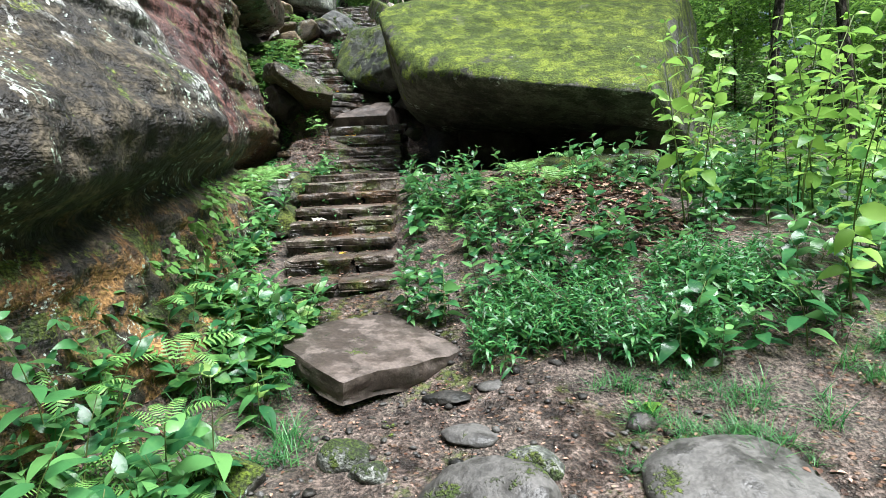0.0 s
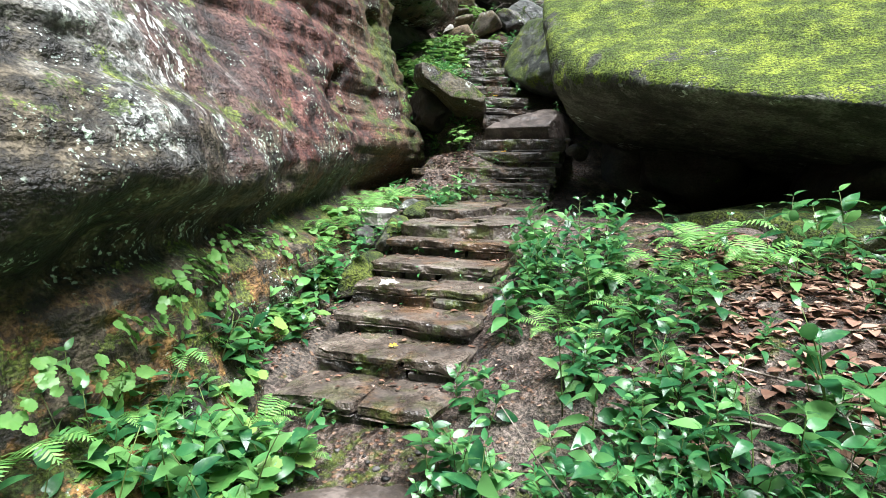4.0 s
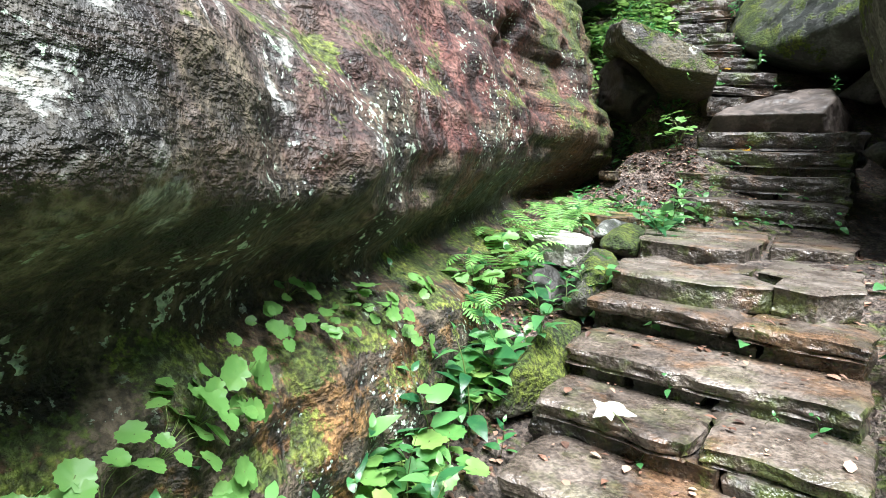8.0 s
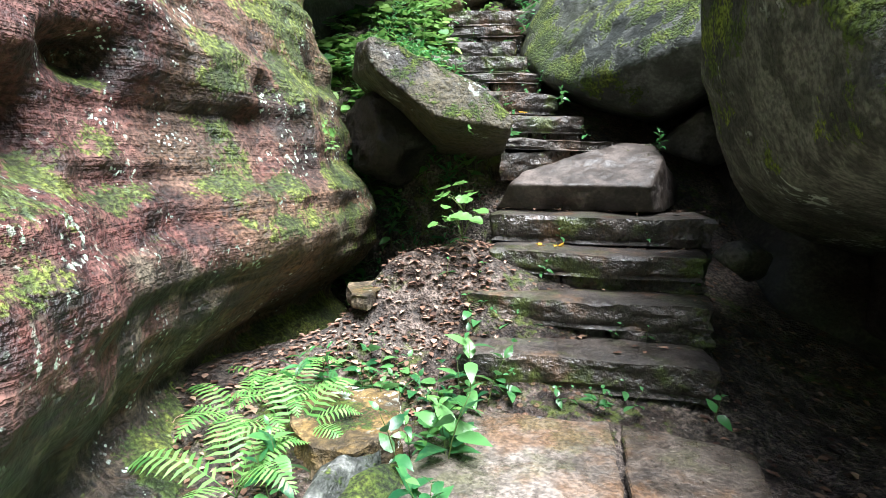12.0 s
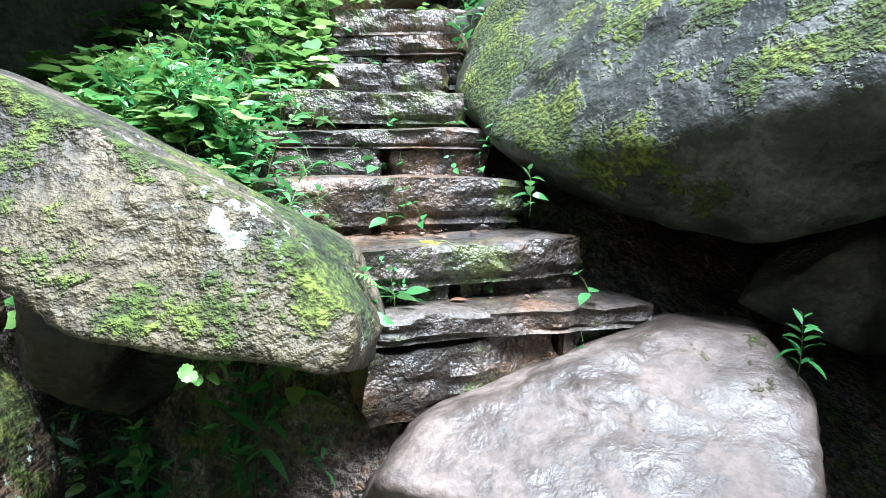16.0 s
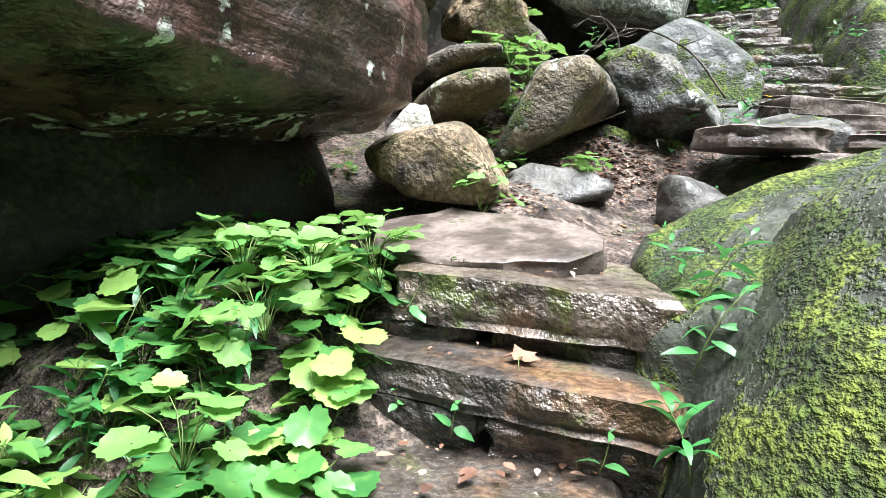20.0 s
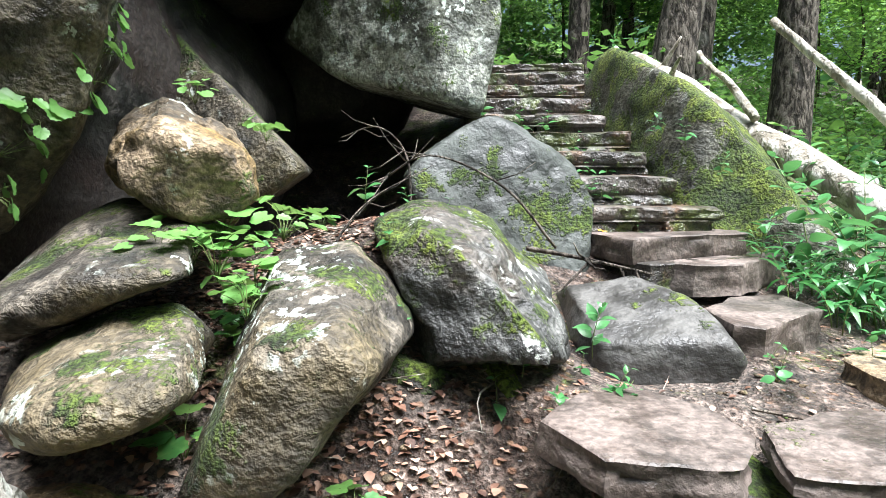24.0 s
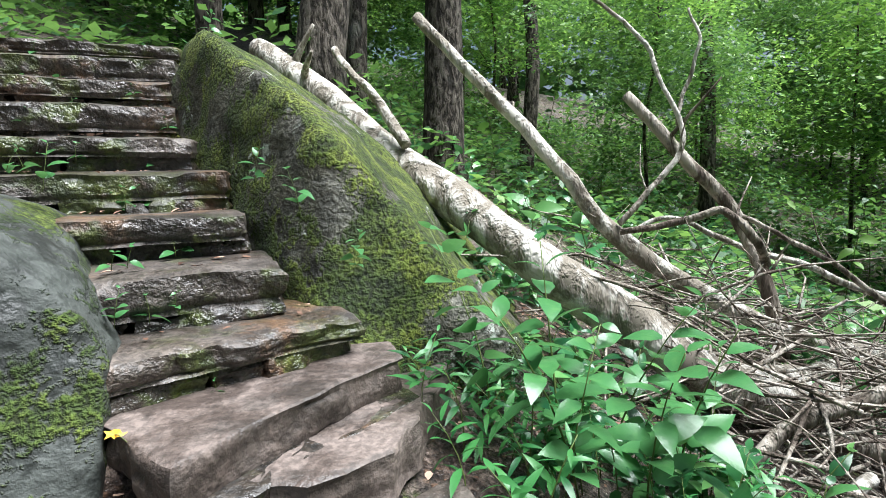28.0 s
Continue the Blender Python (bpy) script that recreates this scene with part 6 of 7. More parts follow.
for x, y, z, s in [(-2.12, 6.25, 1.22, 1.0), (-2.05, 6.1, 1.18, 0.9), (-2.25, 6.6, 1.3, 0.9), (-2.2, 6.05, 1.2, 0.9), (-2.3, 6.85, 1.34, 0.8), (-1.92, 3.9, 1.0, 0.7), (-2.05, 5.1, 1.3, 0.7), (-1.8, 3.8, 0.75, 0.9), (-1.95, 9.15, 2.1, 0.9), (-1.98, 9.3, 2.25, 0.8), (-2.85, 11.2, 3.85, 0.8), (-2.95, 11.45, 3.95, 0.8),
                   (-2.9, 11.65, 3.98, 0.8), (-2.8, 10.95, 3.65, 0.8), (-3.05, 11.3, 3.95, 0.8), (-2.75, 11.5, 3.95, 0.8), (-3.2, 13.55, 4.85, 0.8), (-3.3, 13.0, 4.6, 0.8), (-3.45, 13.55, 4.95, 0.9), (-2.95, 12.35, 4.15, 0.8), (-2.85, 12.3, 4.12, 0.7),
                   (-2.65, 13.05, 4.3, 0.6), (-3.28, 13.45, 4.95, 0.8), (-3.35, 13.6, 5.0, 0.8), (-3.2, 13.75, 5.05, 0.7), (-3.12, 13.35, 4.85, 0.7), (-3.45, 13.4, 5.0, 0.7), (-3.75, 14.05, 5.6, 0.5), (-3.5, 14.2, 5.45, 0.5)]:
    grow("round", x, y, z, s, 8)
for x, y, z, s in [(-1.93, 4.05, 1.2, 0.75), (-1.93, 4.16, 1.2, 0.75), (-1.94, 4.28, 1.24, 0.75), (-1.95, 4.38, 1.26, 0.8), (-1.97, 4.5, 1.3, 0.8), (-2.02, 4.74, 1.36, 0.6), (-2.04, 4.88, 1.42, 0.6), (-2.04, 4.95, 1.3, 0.6), (-1.9, 4.4, 1.08, 0.7), (-2.1, 5.2, 1.3, 0.7),
                   (-2.14, 5.5, 1.3, 0.7), (-2.12, 5.35, 1.18, 0.7), (-1.92, 3.7, 1.1, 0.7), (-1.9, 3.4, 1.0, 0.7), (-1.9, 3.95, 1.12, 0.8), (-1.9, 3.82, 1.06, 0.8), (-1.88, 3.55, 0.96, 0.8), (-1.86, 3.2, 0.9, 0.8), (-2.0, 9.36, 2.72, 0.45), (-2.72, 8.95, 2.72, 0.4), (-2.74, 9.05, 2.6, 0.4), (-3.94, 13.55, 5.58, 0.95), (-4.0, 13.5, 5.48, 0.9), (-3.92, 13.62, 5.7, 0.9), (-4.08, 13.42, 5.35, 0.9), (-4.12, 13.36, 5.22, 0.8), (-3.93, 13.7, 5.85, 0.8)]:
    grow("round", float(cliff_face(y, z)) + 0.02 if y < 5.6 else x, y, z, 0.72 * s, 22, 44)
for x, y, z, s in [(-1.66, 5.86, 1.12, 0.85), (-1.7, 6.2, 1.2, 0.5), (-1.7, 5.9, 1.1, 0.7), (-1.75, 4.75, 0.72, 0.9), (-1.72, 5.05, 0.75, 0.9), (-1.62, 4.6, 0.6, 0.7), (0.6, 7.15, 2.5, 0.5), (0.75, 7.1, 2.45, 0.4), (-0.3, 6.5, 1.35, 0.9), (-0.25, 6.1, 1.25, 1.0), (-0.4, 6.85, 1.4, 0.6), (-0.35, 4.6, 0.62, 0.7),
                   (-2.78, 13.8, 5.0, 0.5), (-2.3, 13.68, 4.62, 0.5), (-2.72, 13.6, 4.75, 0.5), (-3.0, 14.1, 5.15, 0.6), (-2.85, 14.3, 5.1, 0.5), (-2.1, 10.0, 2.85, 0.6), (-1.52, 10.4, 2.95, 0.5), (-1.85, 9.78, 2.66, 0.6), (-2.05, 14.0, 4.6, 0.7), (-2.5, 14.5, 4.95, 0.5), (-2.75, 14.5, 5.02, 0.6), (-2.3, 15.95, 5.6, 0.6), (-2.45, 15.6, 5.55, 0.6), (-1.55, 16.0, 5.6, 0.5), (-1.4, 15.7, 5.5, 0.6),
                   (-1.25, 15.45, 5.3, 0.5), (-1.75, 17.4, 6.45, 0.6), (-2.0, 15.4, 5.2, 0.4), (-2.85, 16.2, 5.85, 0.7), (-2.75, 15.9, 5.7, 0.6), (-2.0, 13.7, 4.55, 0.4), (-2.15, 13.6, 4.45, 0.5), (-1.2, 13.6, 4.4, 0.5), (-0.95, 14.3, 4.5, 0.6)]:
    grow("herb", x, y, z, s, 8)
for x, y, z, s in [(-2.0, 11.72, 3.95, 0.7), (-1.98, 11.6, 3.85, 0.7), (-1.95, 11.4, 3.7, 0.6), (-2.05, 11.85, 4.0, 0.5), (-1.72, 10.72, 3.15, 0.5), (-2.35, 10.2, 3.05, 0.8), (-2.5, 10.55, 3.3, 0.8), (-2.15, 9.95, 2.8, 0.8), (-0.85, 10.0, 2.6, 0.5), (-2.45, 8.05, 1.45, 0.9), (-2.35, 8.2, 1.46, 0.8),
                   (-1.0, 15.0, 4.65, 0.9), (-0.9, 14.75, 4.6, 0.9), (-1.05, 15.3, 4.85, 0.8), (-0.75, 14.55, 4.55, 0.8)]:
    grow("lance", x, y, z, s, 8)
for k in range(46):
    i = int(_rng.integers(6))
    x, y, z = [(_rng.uniform(-1.5, -0.55), 4.48, 0.46), (_rng.uniform(-1.6, -0.55), 8.42, 1.5), (_rng.uniform(-1.8, -0.7), 8.84, 1.69), (_rng.uniform(-0.6, 0.3), _rng.uniform(6.6, 8.2), None), (_rng.uniform(-2.2, -1.65), _rng.uniform(8.2, 9.3), None), (_rng.uniform(-2.4, -1.2), _rng.uniform(13.0, 14.6), None)][i]
    grow("small", x, y, z, float(_rng.uniform(0.6, 1.3)), 10)


for k in range(26):
    i = k % 6
    x, y, z = [(-1.88, 9.98, 2.72), (-2.3, 10.3, 3.09), (-2.45, 10.6, 3.28), (-2.1, 15.65, 5.34), (-2.4, 16.0, 5.5), (-2.6, 16.35, 5.68)][i]
    grow("small", x + float(_rng.uniform(0, 0.12 if k < 13 else 0.6)), y + float(_rng.uniform(0, 0.1)) + (0.25 if k >= 13 else 0), z, float(_rng.uniform(0.5, 1.1)), 10)


for l, r, z, depth, drop in STEPS:
    for k in range(int(_rng.integers(1, 4))):
        u = float(_rng.random())
        x, y = l[0] + (r[0] - l[0]) * u, l[1] + (r[1] - l[1]) * u - 0.012
        grow("small", x, y, z - drop * float(_rng.uniform(0.6, 1.0)), float(_rng.uniform(0.45, 1.0)), 10)


# ---- single fallen leaves ----
def lobed_leaf(R, seed):
    rng = np.random.default_rng(seed)
    V, n = [(0, 0, 0)], 15
    for k in range(n):
        a = 2 * math.pi * k / n - math.pi / 2
        r = R * (1.0 if k % 3 == 0 else 0.62 if k % 3 == 1 else 0.66) * (0.25 if k == 0 else 1)
        V.append((r * math.cos(a), r * math.sin(a), rng.normal() * 0.08 * R + 0.1 * R * (k % 2)))
    return np.array(V), [(0, k + 1, (k + 1) % n + 1) for k in range(n)]


def drop_leaf(x, y, z, R, material, label, seed, rz=0, rx=8):
    base = thing("fallen_leaf", label, "leaf", "single fallen leaves", at=(x, y, z))
    v, f = lobed_leaf(R, seed)
    put("blade", place(v, 0, 0, 0.012, rz=rz, rx=rx), f, material, base, False)
    put("stalk", place(tube([(0, 0, 0.012), (0, -R * 0.9, 0.02), (0.01, -R * 1.7, 0.004)], [0.0015, 0.0015, 0.001], 4)[0], 0, 0, 0, rz=rz), tube([(0, 0, 0), (0, -R, 0), (0, -R * 1.7, 0)], [1, 1, 1], 4)[1], M_STEM, base)


drop_leaf(-1.27, 5.63, 1.01, 0.085, M_WHITE, "pale upturned lobed leaf lying on a step", 1, 40)
drop_leaf(-1.5, 9.28, 2.06, 0.05, M_YELLOW, "orange yellow leaf lying on a dark step", 2, 110)
drop_leaf(-1.42, 9.3, 2.06, 0.05, M_YELLOW, "bright yellow leaf lying on a dark step", 3, 200)
drop_leaf(-1.75, 10.05, 2.88, 0.04, M_YELLOW, "small orange leaf lying on a step", 4, 80)
drop_leaf(-2.36, 11.56, 3.815, 0.05, M_LITTER, "brown leaf lying below the top step", 5, 10)
drop_leaf(-1.95, 13.75, 4.56, 0.085, M_HERB, "fresh green lobed leaf on the ledge", 6, 160)
drop_leaf(-0.95, 5.05, 0.74, 0.035, M_YELLOW, "small yellow leaf on a step", 7, 30)
drop_leaf(-1.95, 15.05, 5.0, 0.03, M_YELLOW, "orange leaf beside the upper steps", 8, 30)
drop_leaf(1.05, 2.9, 0.14, 0.13, M_LIGHTLEAF, "large pale green leaf lying in the grass", 9, 60)


def pebbles(name, n, box, seed, size, material, label):
    rng = np.random.default_rng(seed)
    d, f = ico(1)
    bits = []
    for k in range(n):
        x, y = rng.uniform(box[0], box[2]), rng.uniform(box[1], box[3])
        s = size[0] * (size[1] / size[0]) ** rng.random()
        v = d * (1 + 0.25 * rng.normal(size=len(d)))[:, None] * np.array((1, rng.uniform(0.6, 1), rng.uniform(0.35, 0.6))) * s
        bits.append((place(v, x, y, gz(x, y) + 0.15 * s, rz=rng.uniform(0, 360)), f))
    v, f = merge(bits)
    tagged(put(name, v, f, material), label, "gravel", kind="stuff")


pebbles("gravel", 500, (-1.1, 1.8, 1.4, 4.4), 951, (0.006, 0.028), M_SLATE, "small grey stones in the trodden earth")
pebbles("gravel", 60, (-1.0, 2.2, 1.2, 4.2), 952, (0.015, 0.05), M_DARK, "dark wet stones in the trodden earth")
pebbles("gravel", 260, (-2.8, 12.2, -0.8, 14.4), 953, (0.005, 0.025), M_TAN, "small stones on the upper path")
pebbles("gravel", 120, (-2.1, 6.9, -0.5, 8.4), 954, (0.005, 0.02), M_SLATE, "small stones on the landing")

# ---- the wood ----
def crown_shape(seed, radius=2.2, height=2.6, sprays=120, leaf=0.11, per=26):
    """Flat sprays of leaves at many heights, with gaps between them."""
    rng = np.random.default_rng(seed)
    tri = []
    for k in range(sprays):
        d = rng.normal(size=3)
        d /= np.linalg.norm(d)
        r = rng.uniform(0.35, 1.0) ** 0.6
        c = d * r * np.array((radius, radius, height * 0.5))
        tilt = turn(rng.normal() * 14, rng.normal() * 14, rng.uniform(0, 360))
        span = rng.uniform(0.28, 0.6) * radius * 0.45
        q = rng.normal(size=(per, 3)) * np.array((span, span, 0.05))
        a = rng.uniform(0, 6.283, per)
        s = leaf * rng.uniform(0.6, 1.35, per)
        lean = rng.normal(size=per) * 0.35
        u = np.c_[np.cos(a), np.sin(a), lean * 0.6 - 0.25]
        w = np.c_[-np.sin(a), np.cos(a), rng.normal(size=per) * 0.3] * 0.55
        quad = np.stack([q, q + (u * 0.5 + w * 0.5) * s[:, None], q + u * s[:, None], q + (u * 0.5 - w * 0.5) * s[:, None]], 1)
        tri.append(quad.reshape(-1, 3) @ tilt.T + c)
    V = np.concatenate(tri)
    return V, np.arange(len(V)).reshape(-1, 4)


def trunk_shape(seed, h, r, lean=(0, 0), limbs=6, sides=12, start=0.35):
    rng = np.random.default_rng(seed)
    wob = rng.normal(size=(6, 2)) * 0.02 * h
    pts = [(lean[0] * t + wob[k][0] * t, lean[1] * t + wob[k][1] * t, h * t - 0.3 * (k == 0)) for k, t in enumerate(np.linspace(0, 1, 6))]
    line = curve_through(pts, 16)
    rad = [r * (1.0 - 0.72 * t) * (1 + 0.55 * max(0, 1 - t * 14)) for t in np.linspace(0, 1, 16)]
    bits = [tube(line, rad, sides, seed, 0.06)]
    for k in range(limbs):
        t = rng.uniform(start, 0.95)
        i = int(t * 15)
        a = rng.uniform(0, 6.283)
        l = h * rng.uniform(0.12, 0.3) * (1.2 - t)
        p0 = line[i]
        p1 = p0 + np.array((math.cos(a) * l * 0.5, math.sin(a) * l * 0.5, l * 0.2))
        p2 = p0 + np.array((math.cos(a) * l, math.sin(a) * l, l * 0.55))
        bits.append(tube(curve_through([p0, p1, p2], 6), [rad[i] * 0.4 * (1 - 0.8 * q / 5) for q in range(6)], 5))
    return merge(bits)


CROWNS = [mesh_of("crown", *crown_shape(700 + k, 2.0 + 0.3 * k, 3.2, 130, 0.12, 36), shade=False) for k in range(3)]
LOW = [mesh_of("crown", *crown_shape(710 + k, 1.35, 2.0, 84, 0.095, 34), shade=False) for k in range(3)]
# One crown mesh in three is paler, with sunlight put into its leaves.
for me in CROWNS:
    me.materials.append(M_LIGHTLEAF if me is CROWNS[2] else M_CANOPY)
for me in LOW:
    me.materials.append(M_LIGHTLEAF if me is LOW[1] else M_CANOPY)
TRUNKS = []
for k in range(4):
    me = mesh_of("trunk", *trunk_shape(720 + k, 14, 0.16 + 0.03 * k, (0.4 * (k - 1.5), 0.3 * (k % 2)), 7))
    me.materials.append(M_BARK)
    TRUNKS.append(me)
SAPLINGS = []
for k in range(3):
    me = mesh_of("trunk", *trunk_shape(730 + k, 5.5, 0.045, (0.3 * (k - 1), 0.2), 6, 6, 0.2))
    me.materials.append(M_BARK)
    SAPLINGS.append(me)


def tree(x, y, trunk, crowns, label, group, z=None, turn_z=0.0, s=1.0):
    """A tree: trunk and crowns at (dx, dy, dz, mesh, scale)."""
    base = thing("tree", label, "tree", group, at=(x, y, gz(x, y) - 0.1 if z is None else z))
    base.rotation_euler = (0, 0, turn_z)
    base.scale = (s, s, s)
    new("trunk", trunk).parent = base
    for dx, dy, dz, me, k in crowns:
        c = new("crown", me)
        c.parent, c.location, c.scale = base, (dx, dy, dz), (k, k, k)
        c.rotation_euler = (0, 0, dx * 3 + dz)
    return base


def plant_wood():
    rng = np.random.default_rng(77)
    n = 0
    for k in range(2000):
        if n >= 170:
            break
        ang, d = rng.uniform(0, 6.283), 5.5 + 41 * rng.random() ** 1.3
        x, y = -0.5 + d * math.cos(ang), 9 + d * math.sin(ang)
        if x < -7 and 0 < y < 20:
            continue
        if -6 < x < 4.2 + 1.5 * rng.random() and -5 < y < 24:
            continue
        if (0 < x < 7.5 and -5 < y < 15) or (3 < x < 9 and 13 < y < 23):
            continue
        # the ground drops to the east: most trees stand there
        low = rng.random() < (0.75 if d < 14 else 0.5)
        n += 1
        if low:
            cr = [(rng.normal() * 0.3, rng.normal() * 0.3, 2.2 + 1.1 * q, LOW[int(rng.integers(3))], rng.uniform(0.9, 1.5)) for q in range(3)]
            tree(x, y, SAPLINGS[n % 3], cr, "slender young tree with layered light green leaves", "young trees of the wood", turn_z=rng.uniform(0, 6), s=rng.uniform(0.9, 1.5))
        else:
            cr = [(rng.normal() * 1.3, rng.normal() * 1.3, 3.6 + 1.8 * q, CROWNS[int(rng.integers(3))], rng.uniform(0.7, 1.1)) for q in range(2 if d < 25 else 4)]
            tree(x, y, TRUNKS[n % 4], cr, "tall woodland tree with a straight grey trunk", "tall trees of the wood", turn_z=rng.uniform(0, 6), s=rng.uniform(0.9, 1.35))


plant_wood()


def big_trunk(x, y, h, r, lean, seed, label):
    v, f = trunk_shape(seed, h, r, lean, 3, 20, 0.55)
    base = thing("tree", label, "tree", "great trunks above the steps", at=(x, y, gz(x, y) - 0.2))
    put("trunk", v, f, M_BARK, base)
    for k in range(2):
        c = new("crown", CROWNS[k % 3])
        c.parent, c.location = base, (lean[0] * 0.8 + 1.2 * (k - 1.5), lean[1] + (k % 2), h * 0.85 + 0.9 * k)
    return base


big_trunk(1.42, 22, 13, 0.34, (0.25, 0), 741, "thick straight tree trunk with furrowed brown bark")
big_trunk(-0.72, 21, 13, 0.33, (1.9, 0), 742, "thick grey leaning tree trunk above the steps")
big_trunk(-1.9, 22.5, 12, 0.2, (0.1, 0), 743, "dark straight tree trunk above the steps")
big_trunk(0.35, 23.5, 12, 0.2, (0.2, 0), 744, "dark straight tree trunk behind a larger one")
big_trunk(4.4, 25, 12, 0.18, (0.7, 0), 745, "grey tree trunk in the wood")
big_trunk(7.2, 12.5, 12, 0.12, (0.1, 0), 746, "slim dark tree trunk in the wood")
big_trunk(8.2, 9.2, 13, 0.16, (0.2, 0), 747, "dark tree trunk beyond the clearing")
big_trunk(6.9, 9.6, 12, 0.12, (-0.8, 0), 748, "slim leaning tree trunk beyond the clearing")


def far_woods():
    """Foliage of the woods beyond, all round; the unseen part is added to block low sky light."""
    rng = np.random.default_rng(88)
    n = 60000
    a = rng.uniform(0, 6.283, n)
    d = rng.uniform(48, 62, n)
    z = rng.uniform(-4, 30, n) ** 1.0
    c = np.c_[d * np.cos(a), 9 + d * np.sin(a), z]
    s = rng.uniform(0.6, 1.6, n)
    u = rng.normal(size=(n, 3)) * np.array((1, 1, 0.5))
    w = rng.normal(size=(n, 3)) * np.array((1, 1, 0.5))
    u /= np.linalg.norm(u, axis=1)[:, None]
    w /= np.linalg.norm(w, axis=1)[:, None]
    V = np.stack([c, c + (u + w) * s[:, None] * 0.6, c + u * 1.4 * s[:, None], c + (u - w) * s[:, None] * 0.6], 1).reshape(-1, 3)
    tagged(put("far_woods", V, np.arange(len(V)).reshape(-1, 4), M_CANOPY, shade=False), "dense green foliage of the distant woods", "woods", kind="stuff")


far_woods()


# ---- fallen trunks and dead branches ----
def fallen(name, pts, r0, r1, label, material, category="log", stubs=0, seed=0, sides=14):
    rng = np.random.default_rng(seed)
    line = curve_through(pts, 26)
    bend = np.stack([fbm(line * np.array((1, 1, 1)) + 9 * k + seed, 2.4, 3, seed + k) for k in range(3)], 1)
    line = line + 0.05 * bend * (1 - r0 / 0.12 if r0 < 0.1 else 0.3)
    rad = np.linspace(r0, r1, 26) * (1 + 0.12 * bend[:, 0])
    ob = put(name, *tube(line, rad, sides, seed, 0.09), material)
    tagged(ob, label, category, "fallen wood")
    for k in range(stubs):
        i = int(rng.integers(3, 23))
        d = rng.normal(size=3)
        d[2] = abs(d[2]) + 0.3
        d /= np.linalg.norm(d)
        l = rng.uniform(0.15, 0.5)
        p = line[i]
        put("stub", *tube(curve_through([p, p + d * l * 0.5, p + d * l + np.array((0.05, 0, 0.05))], 6), np.linspace(rad[i] * 0.4, rad[i] * 0.12, 6), 6), material, ob)
    return ob


fallen("fallen_log", [(-1.4, 18.6, 6.65), (-1.08, 18.0, 6.3), (-0.58, 17.0, 5.66), (-0.2, 16.3, 5.25), (0.35, 16.0, 4.82), (0.95, 15.85, 4.42), (2.3, 15.9, 4.02)], 0.1, 0.155, "long pale fallen trunk with peeling grey bark", M_DEAD, seed=3, stubs=3)
fallen("dead_branch", [(-0.51, 17.0, 6.61), (-0.1, 16.8, 6.1), (0.29, 16.5, 5.58), (0.75, 16.35, 5.09), (1.7, 16.3, 4.6), (3.04, 16.3, 4.14)], 0.032, 0.075, "long bleached dead branch rising from the brush", M_DEAD, "branch", 3, 4, 10)
fallen("dead_branch", [(1.04, 17.0, 6.17), (1.35, 16.8, 5.75), (1.73, 16.6, 5.31), (1.82, 16.4, 4.9), (1.95, 16.3, 4.3)], 0.04, 0.055, "crooked grey dead branch standing in the brush", M_TWIG, "branch", 4, 5, 10)
fallen("dead_branch", [(0.3, 15.9, 4.75), (1.0, 16.0, 4.5), (1.9, 16.1, 4.3), (3.2, 16.3, 4.1)], 0.05, 0.06, "mossy dead limb lying beside the trunk", M_DEAD, "branch", 2, 6, 10)
fallen("dead_branch", [(1.25, 15.4, 4.2), (1.9, 15.3, 4.12), (2.8, 15.4, 4.05)], 0.05, 0.07, "grey dead limb on the ground", M_TWIG, "branch", 2, 7, 10)
fallen("dead_branch", [(1.0, 17.0, 5.15), (1.5, 16.9, 5.25), (2.2, 16.6, 4.95), (3.4, 16.2, 4.5)], 0.018, 0.03, "thin bleached dead branch", M_DEAD, "branch", 2, 8, 8)
fallen("dead_branch", [(0.49, 16.72, 6.8), (0.74, 16.52, 6.53), (0.85, 16.4, 6.26), (0.93, 16.29, 5.91), (0.86, 16.25, 5.64), (0.59, 16.35, 5.34)], 0.012, 0.022, "thin bowed dead branch against the wood", M_DEAD, "branch", 2, 10, 8)
fallen("dead_branch", [(1.05, 16.36, 6.63), (1.06, 16.33, 6.39), (0.99, 16.35, 6.12), (0.95, 16.32, 5.9)], 0.008, 0.014, "thin forked tip of a dead branch", M_DEAD, "branch", 1, 11, 8)
fallen("dead_branch", [(0.45, 16.2, 5.29), (0.69, 16.03, 5.37), (0.85, 15.89, 5.43), (0.97, 15.77, 5.28), (1.2, 15.9, 5.1)], 0.018, 0.026, "arched dead branch over the brush", M_TWIG, "branch", 1, 12, 8)
fallen("dead_branch", [(0.3, 15.2, 4.35), (0.52, 15.15, 4.52), (0.74, 15.05, 4.65), (0.93, 14.95, 4.74), (1.14, 14.8, 4.81), (1.6, 14.6, 4.7)], 0.03, 0.04, "dark bent limb arching over the brush", M_TWIG, "branch", 2, 13, 10)
fallen("dead_branch", [(0.0, 14.79, 4.36), (0.18, 14.79, 4.4), (0.37, 14.78, 4.44), (0.6, 14.85, 4.46)], 0.02, 0.028, "short bleached branch lying on the earth", M_DEAD, "branch", 0, 14, 8)
fallen("dead_branch", [(1.23, 16.08, 5.35), (1.46, 15.92, 5.2), (1.66, 15.76, 5.04), (2.2, 15.4, 4.6)], 0.014, 0.02, "thin grey branch sloping into the brush", M_TWIG, "branch", 2, 15, 8)
fallen("dead_branch", [(-0.95, 17.6, 6.5), (-0.75, 17.2, 6.1), (-0.6, 16.95, 5.8)], 0.025, 0.04, "short broken branch on the trunk", M_DEAD, "branch", 0, 9, 8)


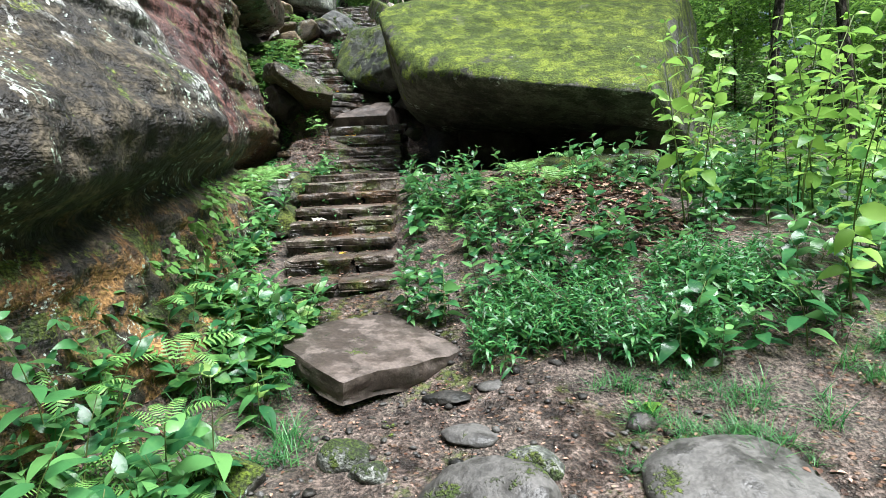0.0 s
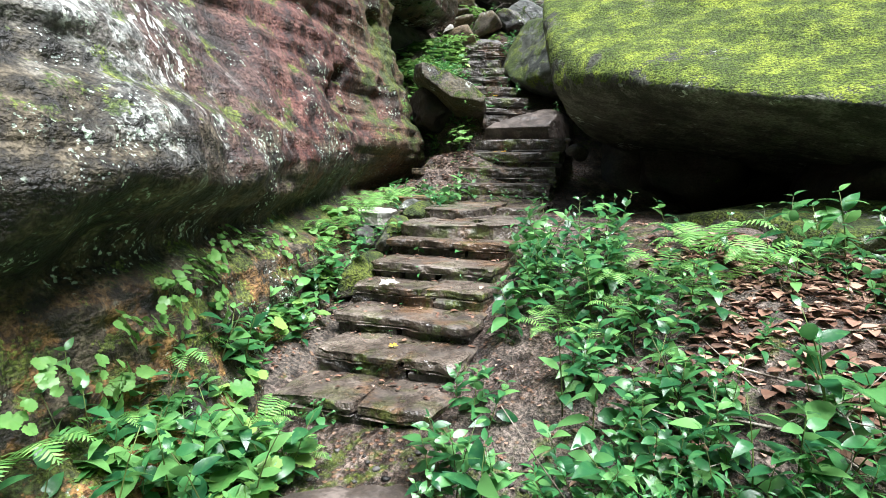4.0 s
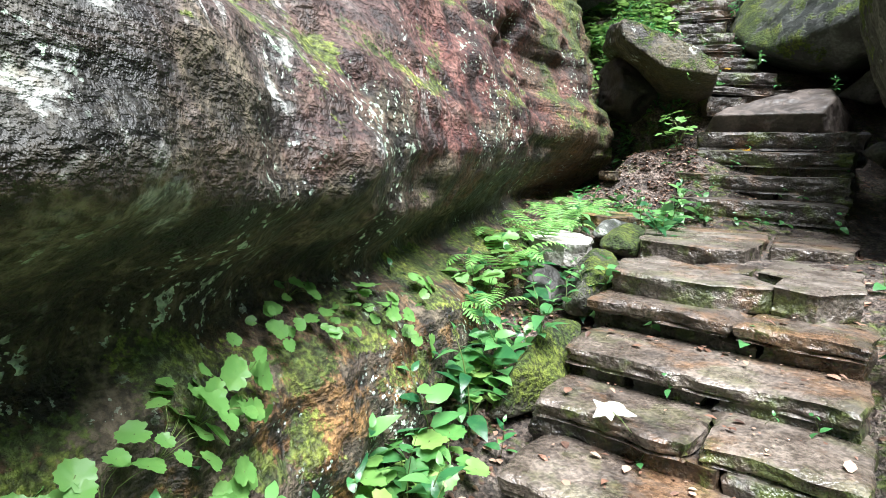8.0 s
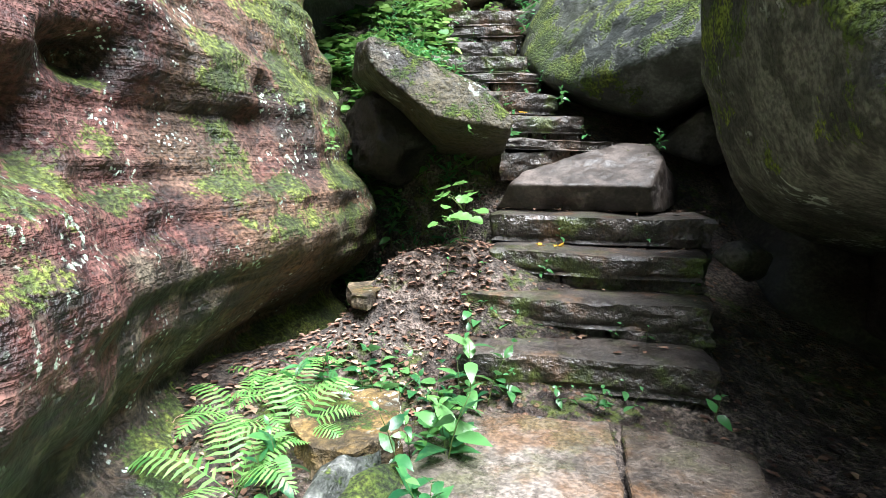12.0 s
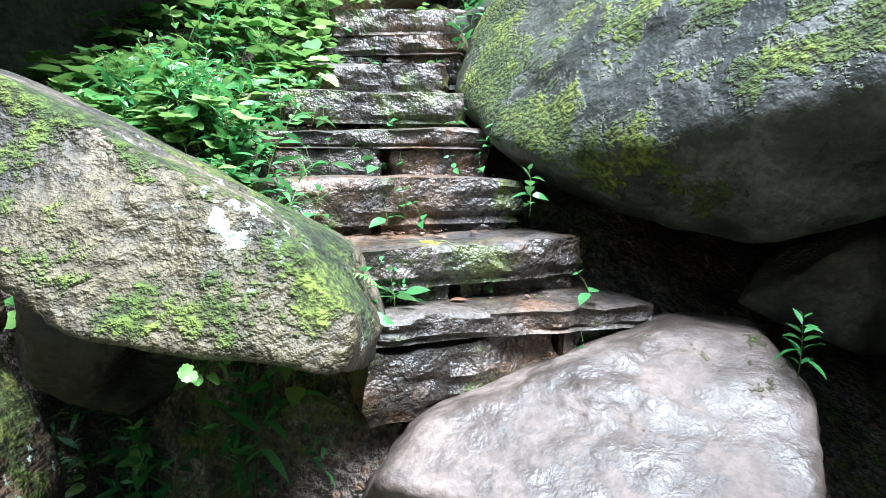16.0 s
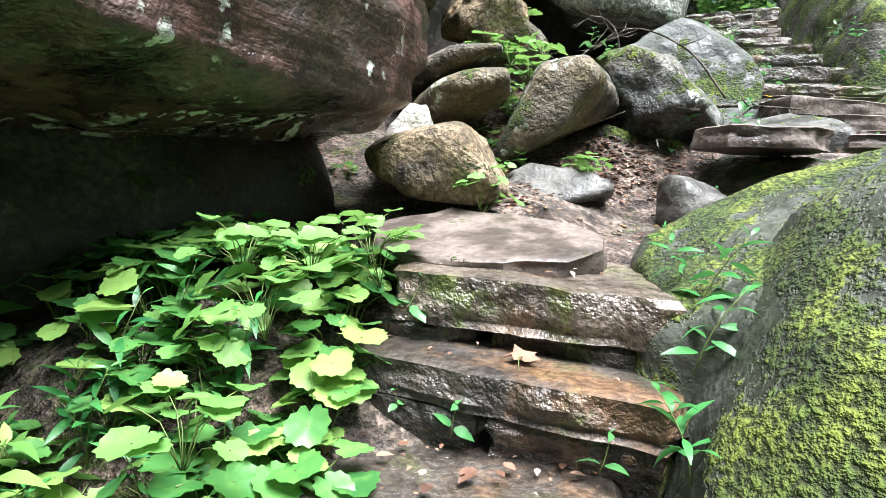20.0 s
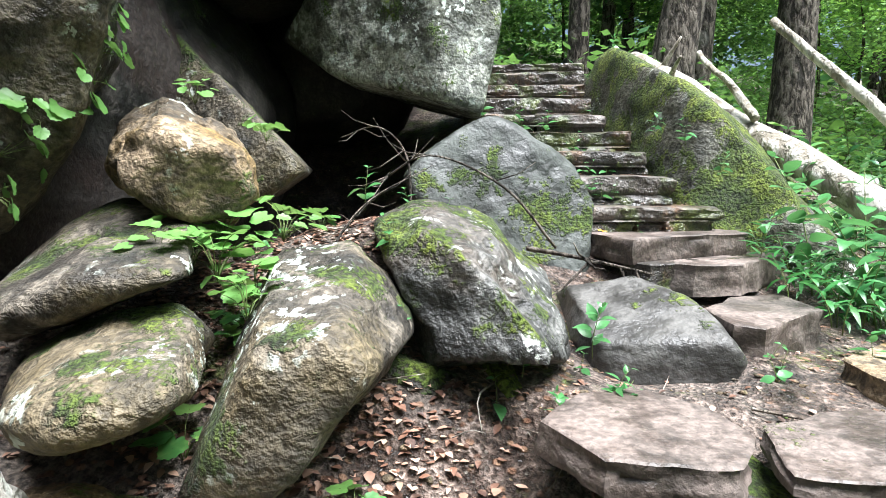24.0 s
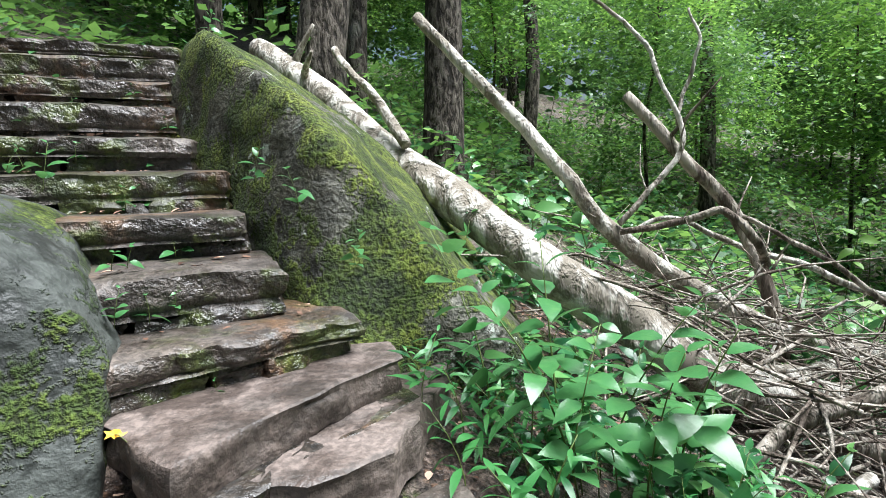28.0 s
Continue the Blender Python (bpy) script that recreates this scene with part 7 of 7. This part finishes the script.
def brush(name, n, box, seed, z0=0.0, length=(0.4, 1.3), r=0.006):
    rng = np.random.default_rng(seed)
    bits = []
    for k in range(n):
        x, y = rng.uniform(box[0], box[2]), rng.uniform(box[1], box[3])
        z = gz(x, y) + rng.uniform(0.0, 1.0) ** 2 * z0
        a, l = rng.uniform(0, 6.283), rng.uniform(*length)
        up = rng.normal() * 0.25
        d = np.array((math.cos(a), math.sin(a), up))
        p = np.array((x, y, z))
        bits.append(tube(curve_through([p, p + d * l * 0.5 + rng.normal(size=3) * 0.06 * l, p + d * l + np.array((0, 0, rng.normal() * 0.15 * l))], 6), np.linspace(r * rng.uniform(0.7, 2.0), r * 0.4, 6), 4))
    v, f = merge(bits)
    tagged(put(name, v, f, M_TWIG), "tangle of dry grey twigs and brush", "brush", kind="stuff")


brush("brushwood", 420, (0.9, 15.3, 5.5, 18.5), 91, 0.7)
brush("brushwood", 800, (0.45, 14.4, 3.6, 16.5), 94, 0.75, (0.4, 1.5), 0.007)
brush("brushwood", 60, (0.8, 3.8, 2.4, 5.2), 92, 0.15, (0.3, 0.8), 0.004)
brush("twigs", 70, (-3.4, 12.6, -1.2, 14.8), 93, 0.02, (0.1, 0.4), 0.003)


def undergrowth(n, box, seed, size=(0.1, 0.24)):
    """Low leaves that cover the floor of the wood."""
    rng = np.random.default_rng(seed)
    x, y = rng.uniform(box[0], box[2], n), rng.uniform(box[1], box[3], n)
    c = np.c_[x, y, ground_z(x, y) + 0.9 * rng.random(n) ** 1.5 * (0.4 + 0.6 * (fbm(np.c_[x, y, 0 * x], 0.5, 2, seed) > 0))]
    a, s = rng.uniform(0, 6.283, n), rng.uniform(*size, n)
    u = np.c_[np.cos(a), np.sin(a), rng.normal(size=n) * 0.35 - 0.1]
    w = np.c_[-np.sin(a), np.cos(a), rng.normal(size=n) * 0.3] * 0.6
    V = np.stack([c, c + (u * 0.5 + w * 0.5) * s[:, None], c + u * s[:, None], c + (u * 0.5 - w * 0.5) * s[:, None]], 1).reshape(-1, 3)
    tagged(put("undergrowth", V, np.arange(len(V)).reshape(-1, 4), M_CANOPY, shade=False), "low green undergrowth on the floor of the wood", "undergrowth", kind="stuff")


undergrowth(26000, (3.4, -4, 14, 14), 95)
undergrowth(26000, (2.6, 16.5, 18, 34), 96)
undergrowth(20000, (-8, 20, 8, 40), 97)
undergrowth(16000, (14, -10, 45, 40), 98, (0.25, 0.5))


def arch_twig(pts, r, seed):
    line = curve_through(pts, 22)
    ob = put("dead_twig", *tube(line, np.linspace(r, r * 0.35, 22), 6, seed, 0.1), M_BARK)
    tagged(ob, "thin bare dead twig arching over the leaves", "twig", "fallen wood")
    rng = np.random.default_rng(seed)
    for k in range(6):
        i = int(rng.integers(6, 20))
        d = rng.normal(size=3) * 0.12
        p = line[i]
        put("side_twig", *tube([p, p + d * 0.6, p + d + np.array((0, 0, 0.03))], [r * 0.5, r * 0.35, r * 0.15], 5), M_BARK, ob)


arch_twig([(-2.2, 14.7, 4.95), (-2.45, 14.55, 5.25), (-2.8, 14.45, 5.4), (-3.05, 14.35, 5.25)], 0.008, 4)
arch_twig([(-2.9, 14.5, 5.05), (-2.95, 14.6, 5.4), (-3.1, 14.6, 5.55), (-3.3, 14.6, 5.5)], 0.007, 5)
arch_twig([(-3.1, 13.6, 4.75), (-3.0, 14.0, 5.15), (-2.75, 14.3, 5.35)], 0.006, 6)
arch_twig([(-2.35, 14.9, 4.92), (-2.1, 14.75, 4.9), (-1.75, 14.6, 4.85)], 0.016, 7)


# unseen trees added behind the view so that their crowns shade the clearing
for x, y, k in [(-2.4, -4.0, 1), (0.8, -6.0, 3)]:
    tree(x, y, TRUNKS[k], [(0, 0, 5.5, CROWNS[0], 1.2), (1.2, 0.8, 6.6, CROWNS[1], 1.2), (-1.2, 0.9, 6.3, CROWNS[2], 1.2), (0.2, -0.8, 7.6, CROWNS[0], 1.2)], "unseen tall tree added to shade the clearing", "tall trees of the wood")
